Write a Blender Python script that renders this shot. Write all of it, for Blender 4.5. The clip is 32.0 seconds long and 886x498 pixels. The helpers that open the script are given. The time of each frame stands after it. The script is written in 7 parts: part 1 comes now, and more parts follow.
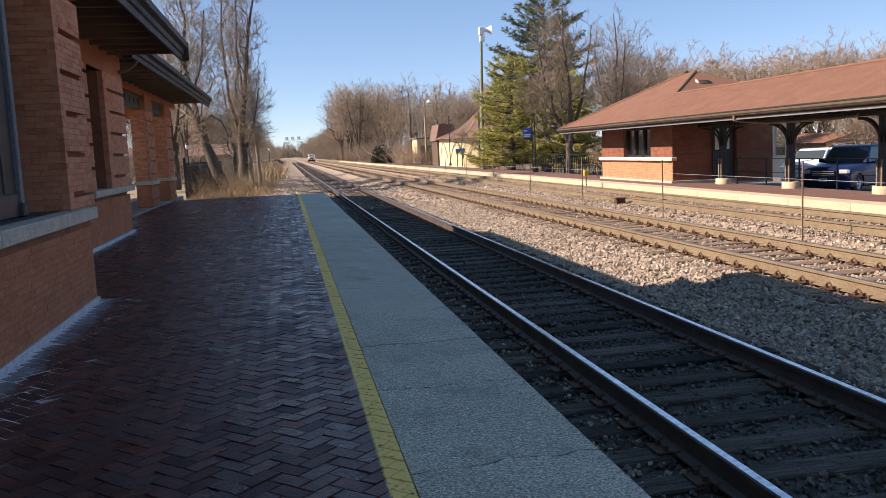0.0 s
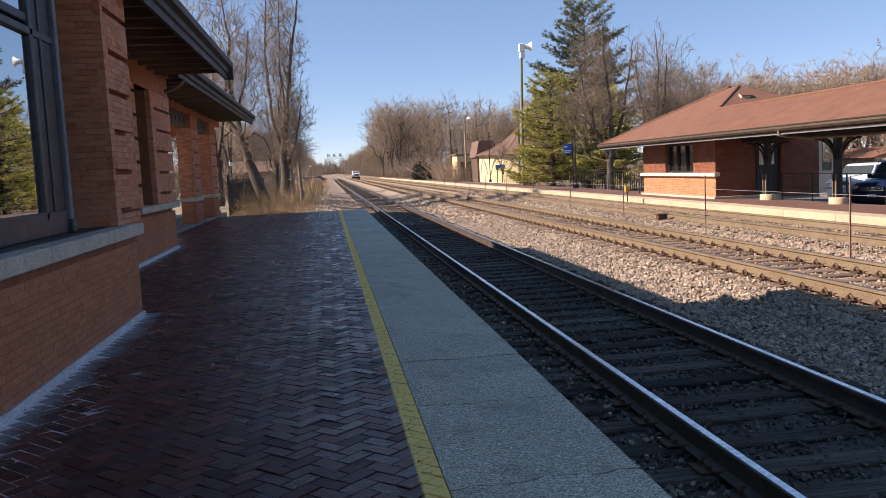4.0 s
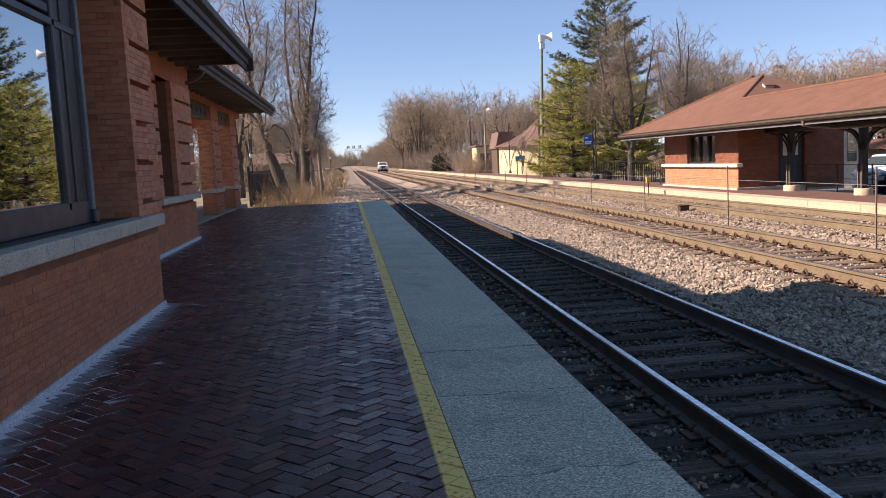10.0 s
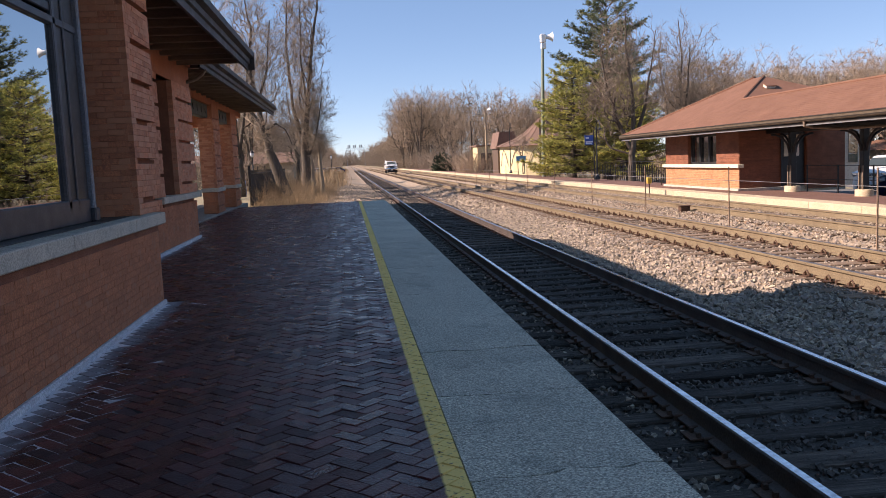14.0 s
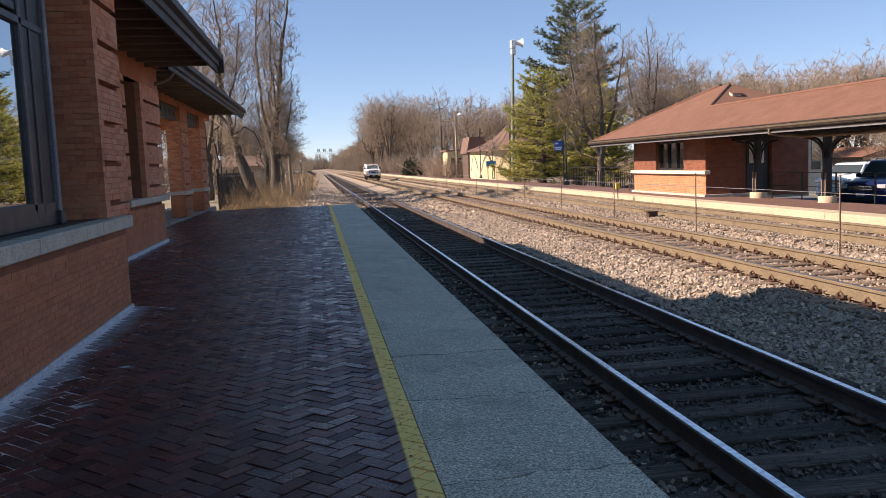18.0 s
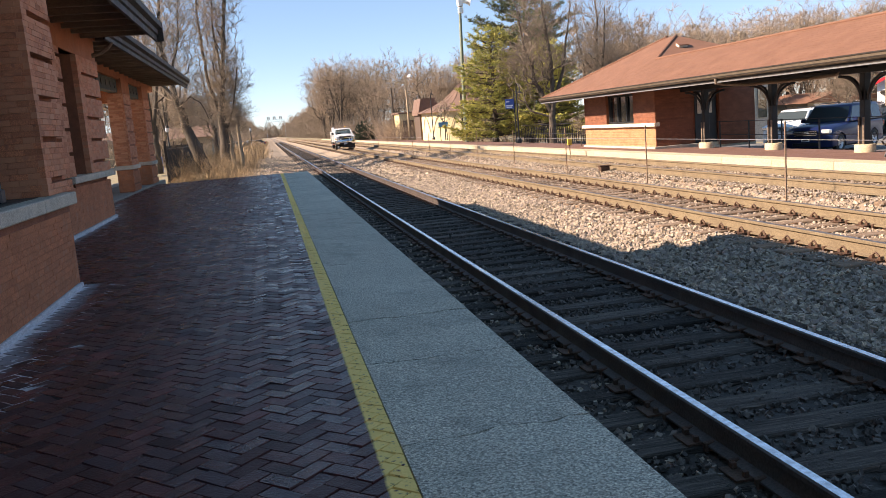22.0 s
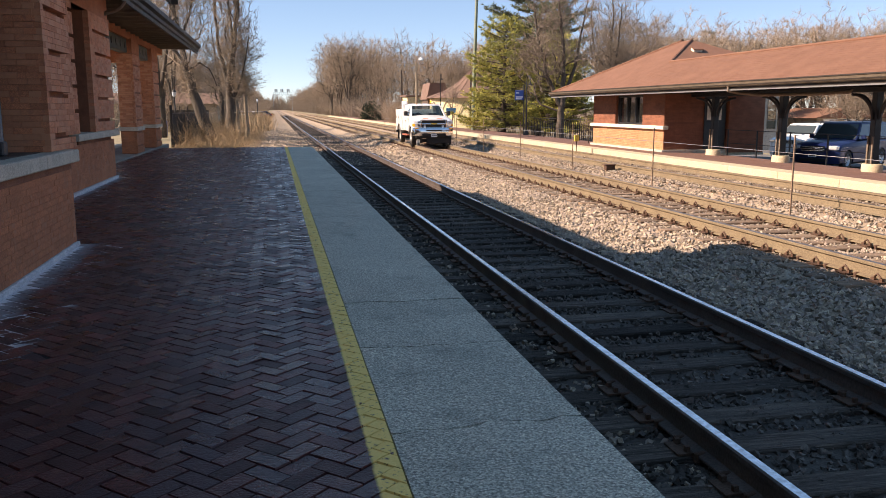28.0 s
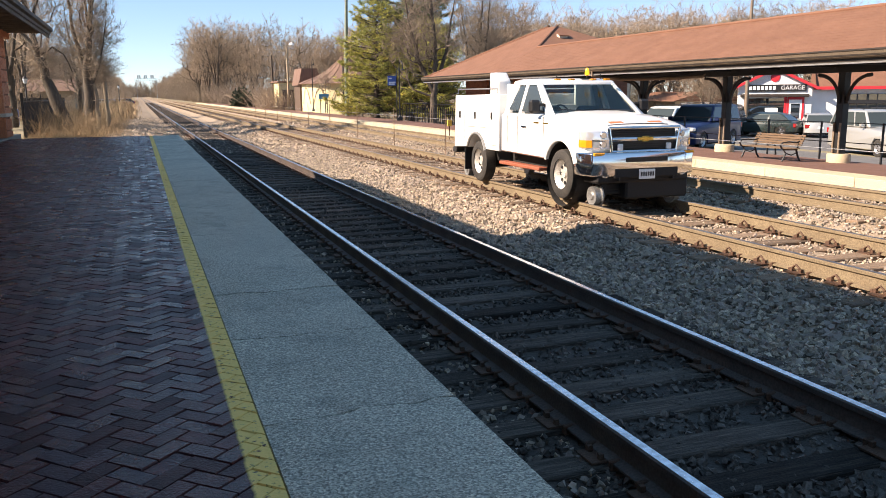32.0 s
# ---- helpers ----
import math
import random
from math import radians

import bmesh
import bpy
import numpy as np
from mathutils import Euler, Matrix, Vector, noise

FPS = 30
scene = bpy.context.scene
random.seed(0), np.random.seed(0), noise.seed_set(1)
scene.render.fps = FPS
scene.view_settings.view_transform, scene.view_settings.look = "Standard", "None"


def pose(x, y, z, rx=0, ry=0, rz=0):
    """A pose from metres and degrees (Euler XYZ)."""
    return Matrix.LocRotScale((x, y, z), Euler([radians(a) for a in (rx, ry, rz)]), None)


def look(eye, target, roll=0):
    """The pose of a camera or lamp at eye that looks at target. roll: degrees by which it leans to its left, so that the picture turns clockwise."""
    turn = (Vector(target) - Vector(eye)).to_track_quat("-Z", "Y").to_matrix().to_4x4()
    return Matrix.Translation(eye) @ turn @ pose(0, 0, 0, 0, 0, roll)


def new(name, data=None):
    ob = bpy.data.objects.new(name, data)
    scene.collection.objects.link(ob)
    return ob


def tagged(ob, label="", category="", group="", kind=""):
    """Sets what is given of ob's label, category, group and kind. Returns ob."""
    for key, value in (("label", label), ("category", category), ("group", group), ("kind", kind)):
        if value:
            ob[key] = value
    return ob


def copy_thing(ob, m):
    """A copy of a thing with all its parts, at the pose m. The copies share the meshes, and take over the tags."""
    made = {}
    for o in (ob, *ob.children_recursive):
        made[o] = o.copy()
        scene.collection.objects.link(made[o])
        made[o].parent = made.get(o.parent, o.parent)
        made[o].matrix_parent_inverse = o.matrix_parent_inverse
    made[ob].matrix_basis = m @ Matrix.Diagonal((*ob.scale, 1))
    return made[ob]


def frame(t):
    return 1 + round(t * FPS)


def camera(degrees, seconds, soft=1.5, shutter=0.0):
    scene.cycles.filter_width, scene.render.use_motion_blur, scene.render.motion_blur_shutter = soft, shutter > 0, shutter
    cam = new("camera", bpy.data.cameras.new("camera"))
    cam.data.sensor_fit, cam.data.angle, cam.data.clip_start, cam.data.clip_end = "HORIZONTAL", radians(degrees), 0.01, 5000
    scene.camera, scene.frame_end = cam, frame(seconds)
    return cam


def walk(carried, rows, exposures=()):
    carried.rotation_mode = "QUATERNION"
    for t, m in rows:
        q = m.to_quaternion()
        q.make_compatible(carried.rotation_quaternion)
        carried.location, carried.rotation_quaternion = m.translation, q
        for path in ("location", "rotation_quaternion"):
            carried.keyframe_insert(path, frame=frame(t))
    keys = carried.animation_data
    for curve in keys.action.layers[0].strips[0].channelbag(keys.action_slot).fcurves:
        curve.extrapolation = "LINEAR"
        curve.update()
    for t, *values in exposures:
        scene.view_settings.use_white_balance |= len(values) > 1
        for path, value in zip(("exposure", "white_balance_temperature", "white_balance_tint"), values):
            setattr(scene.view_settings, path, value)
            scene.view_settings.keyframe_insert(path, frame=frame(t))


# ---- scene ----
PATH = [
    (0, (-0.007, -0.041, 1.637), 83.140, 2.597, -10.719),
    (0.5, (-0.000, -0.053, 1.633), 83.420, 2.387, -11.695),
    (1, (0.005, -0.053, 1.638), 83.218, 2.611, -11.830),
    (1.5, (0.006, -0.041, 1.632), 83.054, 2.578, -11.495),
    (2, (0.005, -0.023, 1.634), 82.958, 2.494, -10.390),
    (2.5, (0.002, -0.033, 1.630), 83.230, 2.177, -9.641),
    (3, (-0.003, -0.045, 1.634), 83.845, 1.905, -9.054),
    (3.5, (-0.004, -0.062, 1.637), 84.414, 2.399, -8.287),
    (5.5, (-0.013, 0.003, 1.627), 83.949, 3.835, -8.622),
    (6, (0.002, -0.001, 1.624), 83.366, 4.100, -10.316),
    (6.5, (0.009, -0.001, 1.620), 83.183, 3.646, -11.802),
    (7, (0.002, 0.004, 1.626), 83.692, 3.373, -11.147),
    (7.5, (0.005, -0.000, 1.623), 84.235, 3.743, -10.114),
    (8, (0.000, -0.008, 1.627), 84.752, 4.203, -9.508),
    (8.5, (-0.007, -0.011, 1.622), 84.633, 4.446, -8.849),
    (9, (-0.004, -0.013, 1.622), 84.119, 4.204, -7.761),
    (9.5, (-0.012, -0.005, 1.613), 83.856, 3.203, -6.910),
    (10, (-0.006, -0.013, 1.618), 83.885, 2.869, -6.613),
    (10.5, (-0.013, -0.014, 1.622), 84.050, 2.674, -6.759),
    (11, (-0.013, -0.028, 1.621), 84.198, 3.162, -7.051),
    (11.5, (-0.019, -0.027, 1.621), 84.153, 3.577, -6.624),
    (12, (-0.011, -0.017, 1.619), 84.027, 3.649, -6.611),
    (12.5, (0.001, -0.009, 1.620), 83.793, 3.534, -7.442),
    (13, (-0.009, 0.010, 1.609), 83.995, 3.116, -7.559),
    (13.5, (-0.010, -0.001, 1.625), 84.236, 2.820, -6.868),
    (14, (-0.008, -0.000, 1.618), 83.864, 2.681, -6.563),
    (14.5, (-0.011, -0.001, 1.618), 83.208, 2.829, -6.322),
    (16.5, (-0.015, -0.042, 1.621), 83.313, 3.295, -8.095),
    (17, (-0.029, -0.039, 1.617), 83.386, 2.789, -8.051),
    (17.5, (-0.026, -0.036, 1.624), 83.773, 2.266, -8.184),
    (18, (-0.022, -0.016, 1.618), 84.093, 2.301, -8.625),
    (18.5, (-0.009, 0.000, 1.616), 83.045, 2.851, -8.624),
    (19, (-0.007, 0.013, 1.607), 81.914, 3.504, -8.157),
    (19.5, (-0.003, 0.022, 1.608), 81.005, 4.085, -8.613),
    (20, (0.007, 0.014, 1.606), 80.861, 4.179, -10.416),
    (20.5, (0.015, 0.010, 1.603), 81.041, 4.282, -11.855),
    (21, (0.017, 0.003, 1.605), 81.055, 4.652, -12.470),
    (21.5, (0.020, 0.010, 1.604), 80.903, 4.759, -12.488),
    (22, (0.022, 0.000, 1.602), 81.317, 4.577, -11.889),
    (22.5, (0.020, 0.003, 1.605), 81.618, 4.506, -11.283),
    (23, (-0.003, -0.012, 1.610), 81.258, 4.196, -11.162),
    (23.5, (0.012, -0.002, 1.603), 81.113, 3.737, -11.558),
    (24, (0.008, -0.001, 1.602), 81.204, 3.628, -11.625),
    (24.5, (0.012, -0.001, 1.602), 81.183, 3.998, -11.563),
    (25, (0.009, 0.000, 1.605), 81.300, 4.042, -12.181),
    (25.5, (0.013, -0.008, 1.598), 81.400, 3.544, -14.149),
    (27.5, (-0.014, 0.066, 1.601), 81.035, -0.194, -13.020),
    (28, (-0.006, 0.074, 1.609), 80.372, 0.104, -11.382),
    (28.5, (0.006, 0.070, 1.611), 79.788, 0.145, -11.362),
    (29, (-0.005, 0.048, 1.608), 79.616, 0.325, -12.101),
    (29.5, (-0.001, 0.050, 1.611), 79.357, 1.461, -13.935),
    (30, (0.002, 0.045, 1.616), 79.081, 1.938, -15.782),
    (30.5, (0.015, 0.046, 1.614), 78.859, 1.432, -17.369),
    (31, (0.026, 0.054, 1.611), 79.075, 0.688, -18.219),
    (31.5, (0.060, 0.071, 1.603), 79.480, 0.497, -18.718),
    (32, (0.044, 0.051, 1.608), 79.364, 0.459, -19.948),

]
EXPOSURES = [
    (0, 1.05, 7150, 26), (2, 0.93, 7150, 28), (6, 0.98, 7150, 29), (9, 1.0, 7150, 30), (14.5, 1.0, 7150, 30), (18, 1.0, 7250, 28), (19, 1.04, 7350, 28),
    (20, 1.42, 7650, 25), (22, 1.38, 7650, 25), (25, 1.38, 7650, 25), (28, 1.2, 7700, 27), (29, 1.46, 7550, 24), (30, 1.40, 7500, 23), (32, 1.36, 7450, 22),
]
cam = camera(56.3, 32.0, soft=0.8)
walk(cam, [(t, pose(*eye, rx, ry, rz)) for t, eye, rx, ry, rz in PATH], EXPOSURES)


# World: z = 0 is the platform top, y runs along the tracks, x across them.
def light_setup():
    w = bpy.data.worlds.new("sky")
    scene.world = w
    w.use_nodes = True
    nt = w.node_tree
    nt.nodes.clear()
    out = nt.nodes.new("ShaderNodeOutputWorld")
    bg = nt.nodes.new("ShaderNodeBackground")
    sky = nt.nodes.new("ShaderNodeTexSky")
    sky.sky_type = "NISHITA"
    sky.sun_disc = False
    sky.sun_elevation = radians(SUN_EL)
    sky.sun_rotation = radians(SUN_ROT)
    sky.altitude = 4000
    sky.air_density, sky.dust_density, sky.ozone_density = 1.0, 0.0, 2.5
    bg.inputs["Strength"].default_value = SKY
    tint = nt.nodes.new("ShaderNodeMix")      # clear winter air: an even blue veil softens the sky's own range
    tint.data_type, tint.blend_type = "RGBA", "MIX"
    tint.inputs[0].default_value = 0.48
    tint.inputs[7].default_value = (0.52, 1.50, 2.62, 1)
    nt.links.new(sky.outputs[0], tint.inputs[6])
    warm = nt.nodes.new("ShaderNodeMix")
    warm.data_type, warm.blend_type = "RGBA", "MULTIPLY"
    warm.inputs[0].default_value = 1.0
    warm.inputs[7].default_value = (1.0, 1.0, 0.96, 1)
    nt.links.new(tint.outputs[2], warm.inputs[6])
    nt.links.new(warm.outputs[2], bg.inputs[0])
    nt.links.new(bg.outputs[0], out.inputs[0])
    d = bpy.data.lights.new("sun", "SUN")
    d.energy, d.angle, d.color = SUN, radians(0.53), (1.0, 0.925, 0.785)
    ob = new("sun", d)
    v = Vector((-math.cos(radians(SUN_EL)) * math.cos(radians(SUN_YAW)), math.cos(radians(SUN_EL)) * math.sin(radians(SUN_YAW)), math.sin(radians(SUN_EL))))
    ob.matrix_world = look(v * 60, (0, 0, 0))


SUN_EL, SUN_YAW = 34.6, 3.0      # height, and degrees ahead of straight left
SUN_ROT = -90 + SUN_YAW          # the same way for the sky, clockwise from +y
SUN, SKY = 4.4, 0.114
light_setup()


# ---------- mesh helpers ----------
class B:
    """Collects vertices and faces of one mesh."""

    def __init__(self, smooth=False):
        self.v, self.f, self.smooth = [], [], smooth

    def add(self, vs, fs, m=None):
        n = len(self.v)
        self.v += [tuple(m @ Vector(p)) for p in vs] if m is not None else [tuple(p) for p in vs]
        self.f += [tuple(i + n for i in f) for f in fs]
        return self

    def box(self, x0, x1, y0, y1, z0, z1, bev=0.0, m=None):
        b = min(bev, (x1 - x0) * 0.45, (y1 - y0) * 0.45, (z1 - z0) * 0.45)
        if b <= 0:
            vs = [(x, y, z) for x in (x0, x1) for y in (y0, y1) for z in (z0, z1)]
            return self.add(vs, [(0, 1, 3, 2), (4, 6, 7, 5), (0, 4, 5, 1), (2, 3, 7, 6), (0, 2, 6, 4), (1, 5, 7, 3)], m)
        vs, fs = [], []
        X, Y, Z = (x0, x1), (y0, y1), (z0, z1)
        ix = lambda a, c, d, k: ((a * 2 + c) * 2 + d) * 3 + k  # noqa: E731
        for a in (0, 1):
            for c in (0, 1):
                for d in (0, 1):
                    sx, sy, sz = b * (1 - 2 * a), b * (1 - 2 * c), b * (1 - 2 * d)
                    vs += [(X[a], Y[c] + sy, Z[d] + sz), (X[a] + sx, Y[c], Z[d] + sz), (X[a] + sx, Y[c] + sy, Z[d])]
        fs += [(ix(0, 0, 0, 0), ix(0, 0, 1, 0), ix(0, 1, 1, 0), ix(0, 1, 0, 0)), (ix(1, 0, 0, 0), ix(1, 1, 0, 0), ix(1, 1, 1, 0), ix(1, 0, 1, 0))]
        fs += [(ix(0, 0, 0, 1), ix(1, 0, 0, 1), ix(1, 0, 1, 1), ix(0, 0, 1, 1)), (ix(0, 1, 0, 1), ix(0, 1, 1, 1), ix(1, 1, 1, 1), ix(1, 1, 0, 1))]
        fs += [(ix(0, 0, 0, 2), ix(0, 1, 0, 2), ix(1, 1, 0, 2), ix(1, 0, 0, 2)), (ix(0, 0, 1, 2), ix(1, 0, 1, 2), ix(1, 1, 1, 2), ix(0, 1, 1, 2))]
        for p in (0, 1):
            for q in (0, 1):
                fs.append((ix(p, q, 0, 0), ix(p, q, 0, 1), ix(p, q, 1, 1), ix(p, q, 1, 0)))
                fs.append((ix(p, 0, q, 0), ix(p, 0, q, 2), ix(p, 1, q, 2), ix(p, 1, q, 0)))
                fs.append((ix(0, p, q, 1), ix(0, p, q, 2), ix(1, p, q, 2), ix(1, p, q, 1)))
        fs += [tuple(ix(a, c, d, k) for k in range(3)) for a in (0, 1) for c in (0, 1) for d in (0, 1)]
        return self.add(vs, fs, m)

    def tube(self, pts, radii, n=8, caps=True):
        """A round bar through the points."""
        pts = [Vector(p) for p in pts]
        if not hasattr(radii, "__len__"):
            radii = [radii] * len(pts)
        vs, fs = [], []
        side = None
        for i, p in enumerate(pts):
            d = (pts[min(i + 1, len(pts) - 1)] - pts[max(i - 1, 0)]).normalized()
            if side is None:
                side = d.orthogonal().normalized()
            side = (side - d * side.dot(d)).normalized()
            up = d.cross(side)
            for k in range(n):
                a = 2 * math.pi * k / n
                vs.append(p + (side * math.cos(a) + up * math.sin(a)) * radii[i])
        for i in range(len(pts) - 1):
            for k in range(n):
                fs.append((i * n + k, i * n + (k + 1) % n, (i + 1) * n + (k + 1) % n, (i + 1) * n + k))
        if caps:
            fs += [tuple(range(n - 1, -1, -1)), tuple(range((len(pts) - 1) * n, len(pts) * n))]
        return self.add(vs, fs)

    def loft(self, rings, closed=True, caps=True):
        """Skins equal rings of points."""
        n, vs, fs = len(rings[0]), [p for r in rings for p in r], []
        for i in range(len(rings) - 1):
            for k in range(n if closed else n - 1):
                fs.append((i * n + k, i * n + (k + 1) % n, (i + 1) * n + (k + 1) % n, (i + 1) * n + k))
        if caps and closed:
            fs += [tuple(range(n - 1, -1, -1)), tuple(range((len(rings) - 1) * n, len(rings) * n))]
        return self.add(vs, fs)

    def prism(self, outline, axis, a, b, m=None):
        """An outline in the two other axes (in xyz order), pulled from a to b along axis."""
        def at(p, t):
            return {"x": (t, p[0], p[1]), "y": (p[0], t, p[1]), "z": (p[0], p[1], t)}[axis]
        n = len(outline)
        vs = [at(p, a) for p in outline] + [at(p, b) for p in outline]
        fs = [(k, (k + 1) % n, n + (k + 1) % n, n + k) for k in range(n)]
        return self.add(vs, fs + [tuple(range(n - 1, -1, -1)), tuple(range(n, 2 * n))], m)

    def lathe(self, prof, axis="z", n=16, m=None, caps=True):
        """Turns (radius, height) pairs about an axis."""
        vs, fs = [], []
        for r, h in prof:
            for k in range(n):
                a = 2 * math.pi * k / n
                c, s = r * math.cos(a), r * math.sin(a)
                vs.append({"z": (c, s, h), "y": (c, h, s), "x": (h, c, s)}[axis])
        for i in range(len(prof) - 1):
            for k in range(n):
                fs.append((i * n + k, i * n + (k + 1) % n, (i + 1) * n + (k + 1) % n, (i + 1) * n + k))
        if caps:
            fs += [tuple(range(n - 1, -1, -1)), tuple(range((len(prof) - 1) * n, len(prof) * n))]
        return self.add(vs, fs, m)

    def mesh(self, name, mat):
        me = bpy.data.meshes.new(name)
        me.from_pydata(self.v, [], self.f)
        bm = bmesh.new()
        bm.from_mesh(me)
        bmesh.ops.recalc_face_normals(bm, faces=bm.faces)
        bm.to_mesh(me)
        bm.free()
        if self.smooth:
            me.shade_smooth()
            me.set_sharp_from_angle(angle=radians(38))
        me.materials.append(mat)
        return me


def part(name, b, mat, parent=None, label="", at=None):
    """Links a mesh as one object, under a thing or a part if given."""
    me = b if isinstance(b, bpy.types.Mesh) else b.mesh(name, mat)
    ob = new(name, me)
    if parent is not None:
        ob.parent = parent
    if at is not None:
        ob.matrix_basis = at
    if label:
        tagged(ob, label)
    return ob


def thing(name, label, category, group="", m=None):
    ob = new(name)
    ob.empty_display_size = 0.2
    if m is not None:
        ob.matrix_basis = m
    return tagged(ob, label, category, group)


def structure(name, b, mat, label=""):
    return tagged(part(name, b, mat), label or name.replace("_", " "), kind="structure")


def big(name, verts, faces, mat, smooth=False):
    """One large mesh out of number arrays (equal faces)."""
    me = bpy.data.meshes.new(name)
    me.from_pydata(verts.tolist() if hasattr(verts, "tolist") else verts, [], faces.tolist() if hasattr(faces, "tolist") else faces)
    if smooth:
        me.shade_smooth()
    me.materials.append(mat)
    return me


# ---------- materials ----------
def mat(name, c1, c2=None, rough=0.7, scale=3.0, fine=40.0, bump=0.15, metal=0.0, vary=0.0, island=0.0, spec=0.5, stretch=(1, 1, 1), c3=None, dist=0.02, chips=0.0, alt=None):
    """A surface with broad stains and fine grain in two or three colours; vary: per object, island: per loose piece."""
    m = bpy.data.materials.new(name)
    m.use_nodes = True
    nt = m.node_tree
    N, L = nt.nodes, nt.links
    bsdf = N["Principled BSDF"]
    tc = N.new("ShaderNodeTexCoord")
    mp = N.new("ShaderNodeMapping")
    mp.inputs["Scale"].default_value = stretch
    L.new(tc.outputs["Object"], mp.inputs[0])
    info = N.new("ShaderNodeObjectInfo")
    if vary:
        sc = N.new("ShaderNodeMath")
        sc.operation = "MULTIPLY"
        sc.inputs[1].default_value = 57.0
        L.new(info.outputs["Random"], sc.inputs[0])
        L.new(sc.outputs[0], mp.inputs["Location"])
    n1, n2 = N.new("ShaderNodeTexNoise"), N.new("ShaderNodeTexNoise")
    n1.inputs["Scale"].default_value, n1.inputs["Detail"].default_value = scale, 4
    n2.inputs["Scale"].default_value, n2.inputs["Detail"].default_value = fine, 5
    L.new(mp.outputs[0], n1.inputs[0])
    L.new(mp.outputs[0], n2.inputs[0])
    c2 = c2 or tuple(c * 0.7 for c in c1)
    r1 = N.new("ShaderNodeValToRGB")
    r1.color_ramp.elements[0].position, r1.color_ramp.elements[1].position = 0.3, 0.7
    r1.color_ramp.elements[0].color, r1.color_ramp.elements[1].color = (*c1, 1), (*c2, 1)
    L.new(n1.outputs[0], r1.inputs[0])
    col = r1.outputs[0]

    def mixed(kind, fac, b):
        mx = N.new("ShaderNodeMix")
        mx.data_type, mx.blend_type = "RGBA", kind
        mx.inputs[0].default_value = fac if not hasattr(fac, "links") else 1
        if hasattr(fac, "links"):
            L.new(fac, mx.inputs[0])
        L.new(col, mx.inputs[6])
        if hasattr(b, "links"):
            L.new(b, mx.inputs[7])
        else:
            mx.inputs[7].default_value = b
        return mx.outputs[2]

    r2 = N.new("ShaderNodeValToRGB")
    r2.color_ramp.elements[0].position, r2.color_ramp.elements[1].position = 0.35, 0.65
    r2.color_ramp.elements[0].color, r2.color_ramp.elements[1].color = (0.72, 0.72, 0.72, 1), (1.25, 1.25, 1.25, 1)
    L.new(n2.outputs[0], r2.inputs[0])
    col = mixed("MULTIPLY", 1.0, r2.outputs[0])
    if c3:
        n3 = N.new("ShaderNodeTexNoise")
        n3.inputs["Scale"].default_value, n3.inputs["Detail"].default_value = scale * 2.7, 6
        L.new(mp.outputs[0], n3.inputs[0])
        r3 = N.new("ShaderNodeValToRGB")
        r3.color_ramp.elements[0].position, r3.color_ramp.elements[1].position = 0.56, 0.68
        L.new(n3.outputs[0], r3.inputs[0])
        col = mixed("MIX", r3.outputs[0], (*c3, 1))
    for amount, source in ((vary, info.outputs["Random"]), (island, None)):
        if amount:
            if source is None:
                geo = N.new("ShaderNodeNewGeometry")
                source = geo.outputs["Random Per Island"]
            rr = N.new("ShaderNodeMapRange")
            rr.inputs["To Min"].default_value, rr.inputs["To Max"].default_value = 1 - amount, 1 + amount
            L.new(source, rr.inputs[0])
            col = mixed("MULTIPLY", 1.0, rr.outputs[0])
    if alt:
        geo2, add, fr, rp = N.new("ShaderNodeNewGeometry"), N.new("ShaderNodeMath"), N.new("ShaderNodeMath"), N.new("ShaderNodeMapRange")
        L.new(geo2.outputs["Random Per Island"], add.inputs[0])
        L.new(info.outputs["Random"], add.inputs[1])
        fr.operation = "PINGPONG"
        mul7 = N.new("ShaderNodeMath")
        mul7.operation = "MULTIPLY"
        mul7.inputs[1].default_value = 23.7
        L.new(add.outputs[0], mul7.inputs[0])
        L.new(mul7.outputs[0], fr.inputs[0])
        fr.inputs[1].default_value = 1.0
        rp.inputs["From Min"].default_value, rp.inputs["From Max"].default_value = 0.35, 0.95
        L.new(fr.outputs[0], rp.inputs[0])
        col = mixed("MIX", rp.outputs[0], (*alt, 1))
    if chips:
        vo = N.new("ShaderNodeTexVoronoi")
        vo.inputs["Scale"].default_value = 112
        L.new(mp.outputs[0], vo.inputs[0])
        hs = N.new("ShaderNodeSeparateColor")
        L.new(vo.outputs["Color"], hs.inputs[0])
        cr = N.new("ShaderNodeMapRange")
        cr.inputs["To Min"].default_value, cr.inputs["To Max"].default_value = 1 - chips, 1 + chips
        L.new(hs.outputs[0], cr.inputs[0])
        col = mixed("MULTIPLY", 1.0, cr.outputs[0])
    L.new(col, bsdf.inputs["Base Color"])
    bsdf.inputs["Roughness"].default_value = rough
    rm = N.new("ShaderNodeMapRange")
    rm.inputs["To Min"].default_value, rm.inputs["To Max"].default_value = max(0.02, rough - 0.12), min(1, rough + 0.12)
    L.new(n1.outputs[0], rm.inputs[0])
    L.new(rm.outputs[0], bsdf.inputs["Roughness"])
    bsdf.inputs["Metallic"].default_value = metal
    bsdf.inputs["Specular IOR Level"].default_value = spec
    if bump:
        bp = N.new("ShaderNodeBump")
        bp.inputs["Strength"].default_value, bp.inputs["Distance"].default_value = bump, dist
        L.new(n2.outputs[0], bp.inputs["Height"])
        L.new(bp.outputs[0], bsdf.inputs["Normal"])
    return m


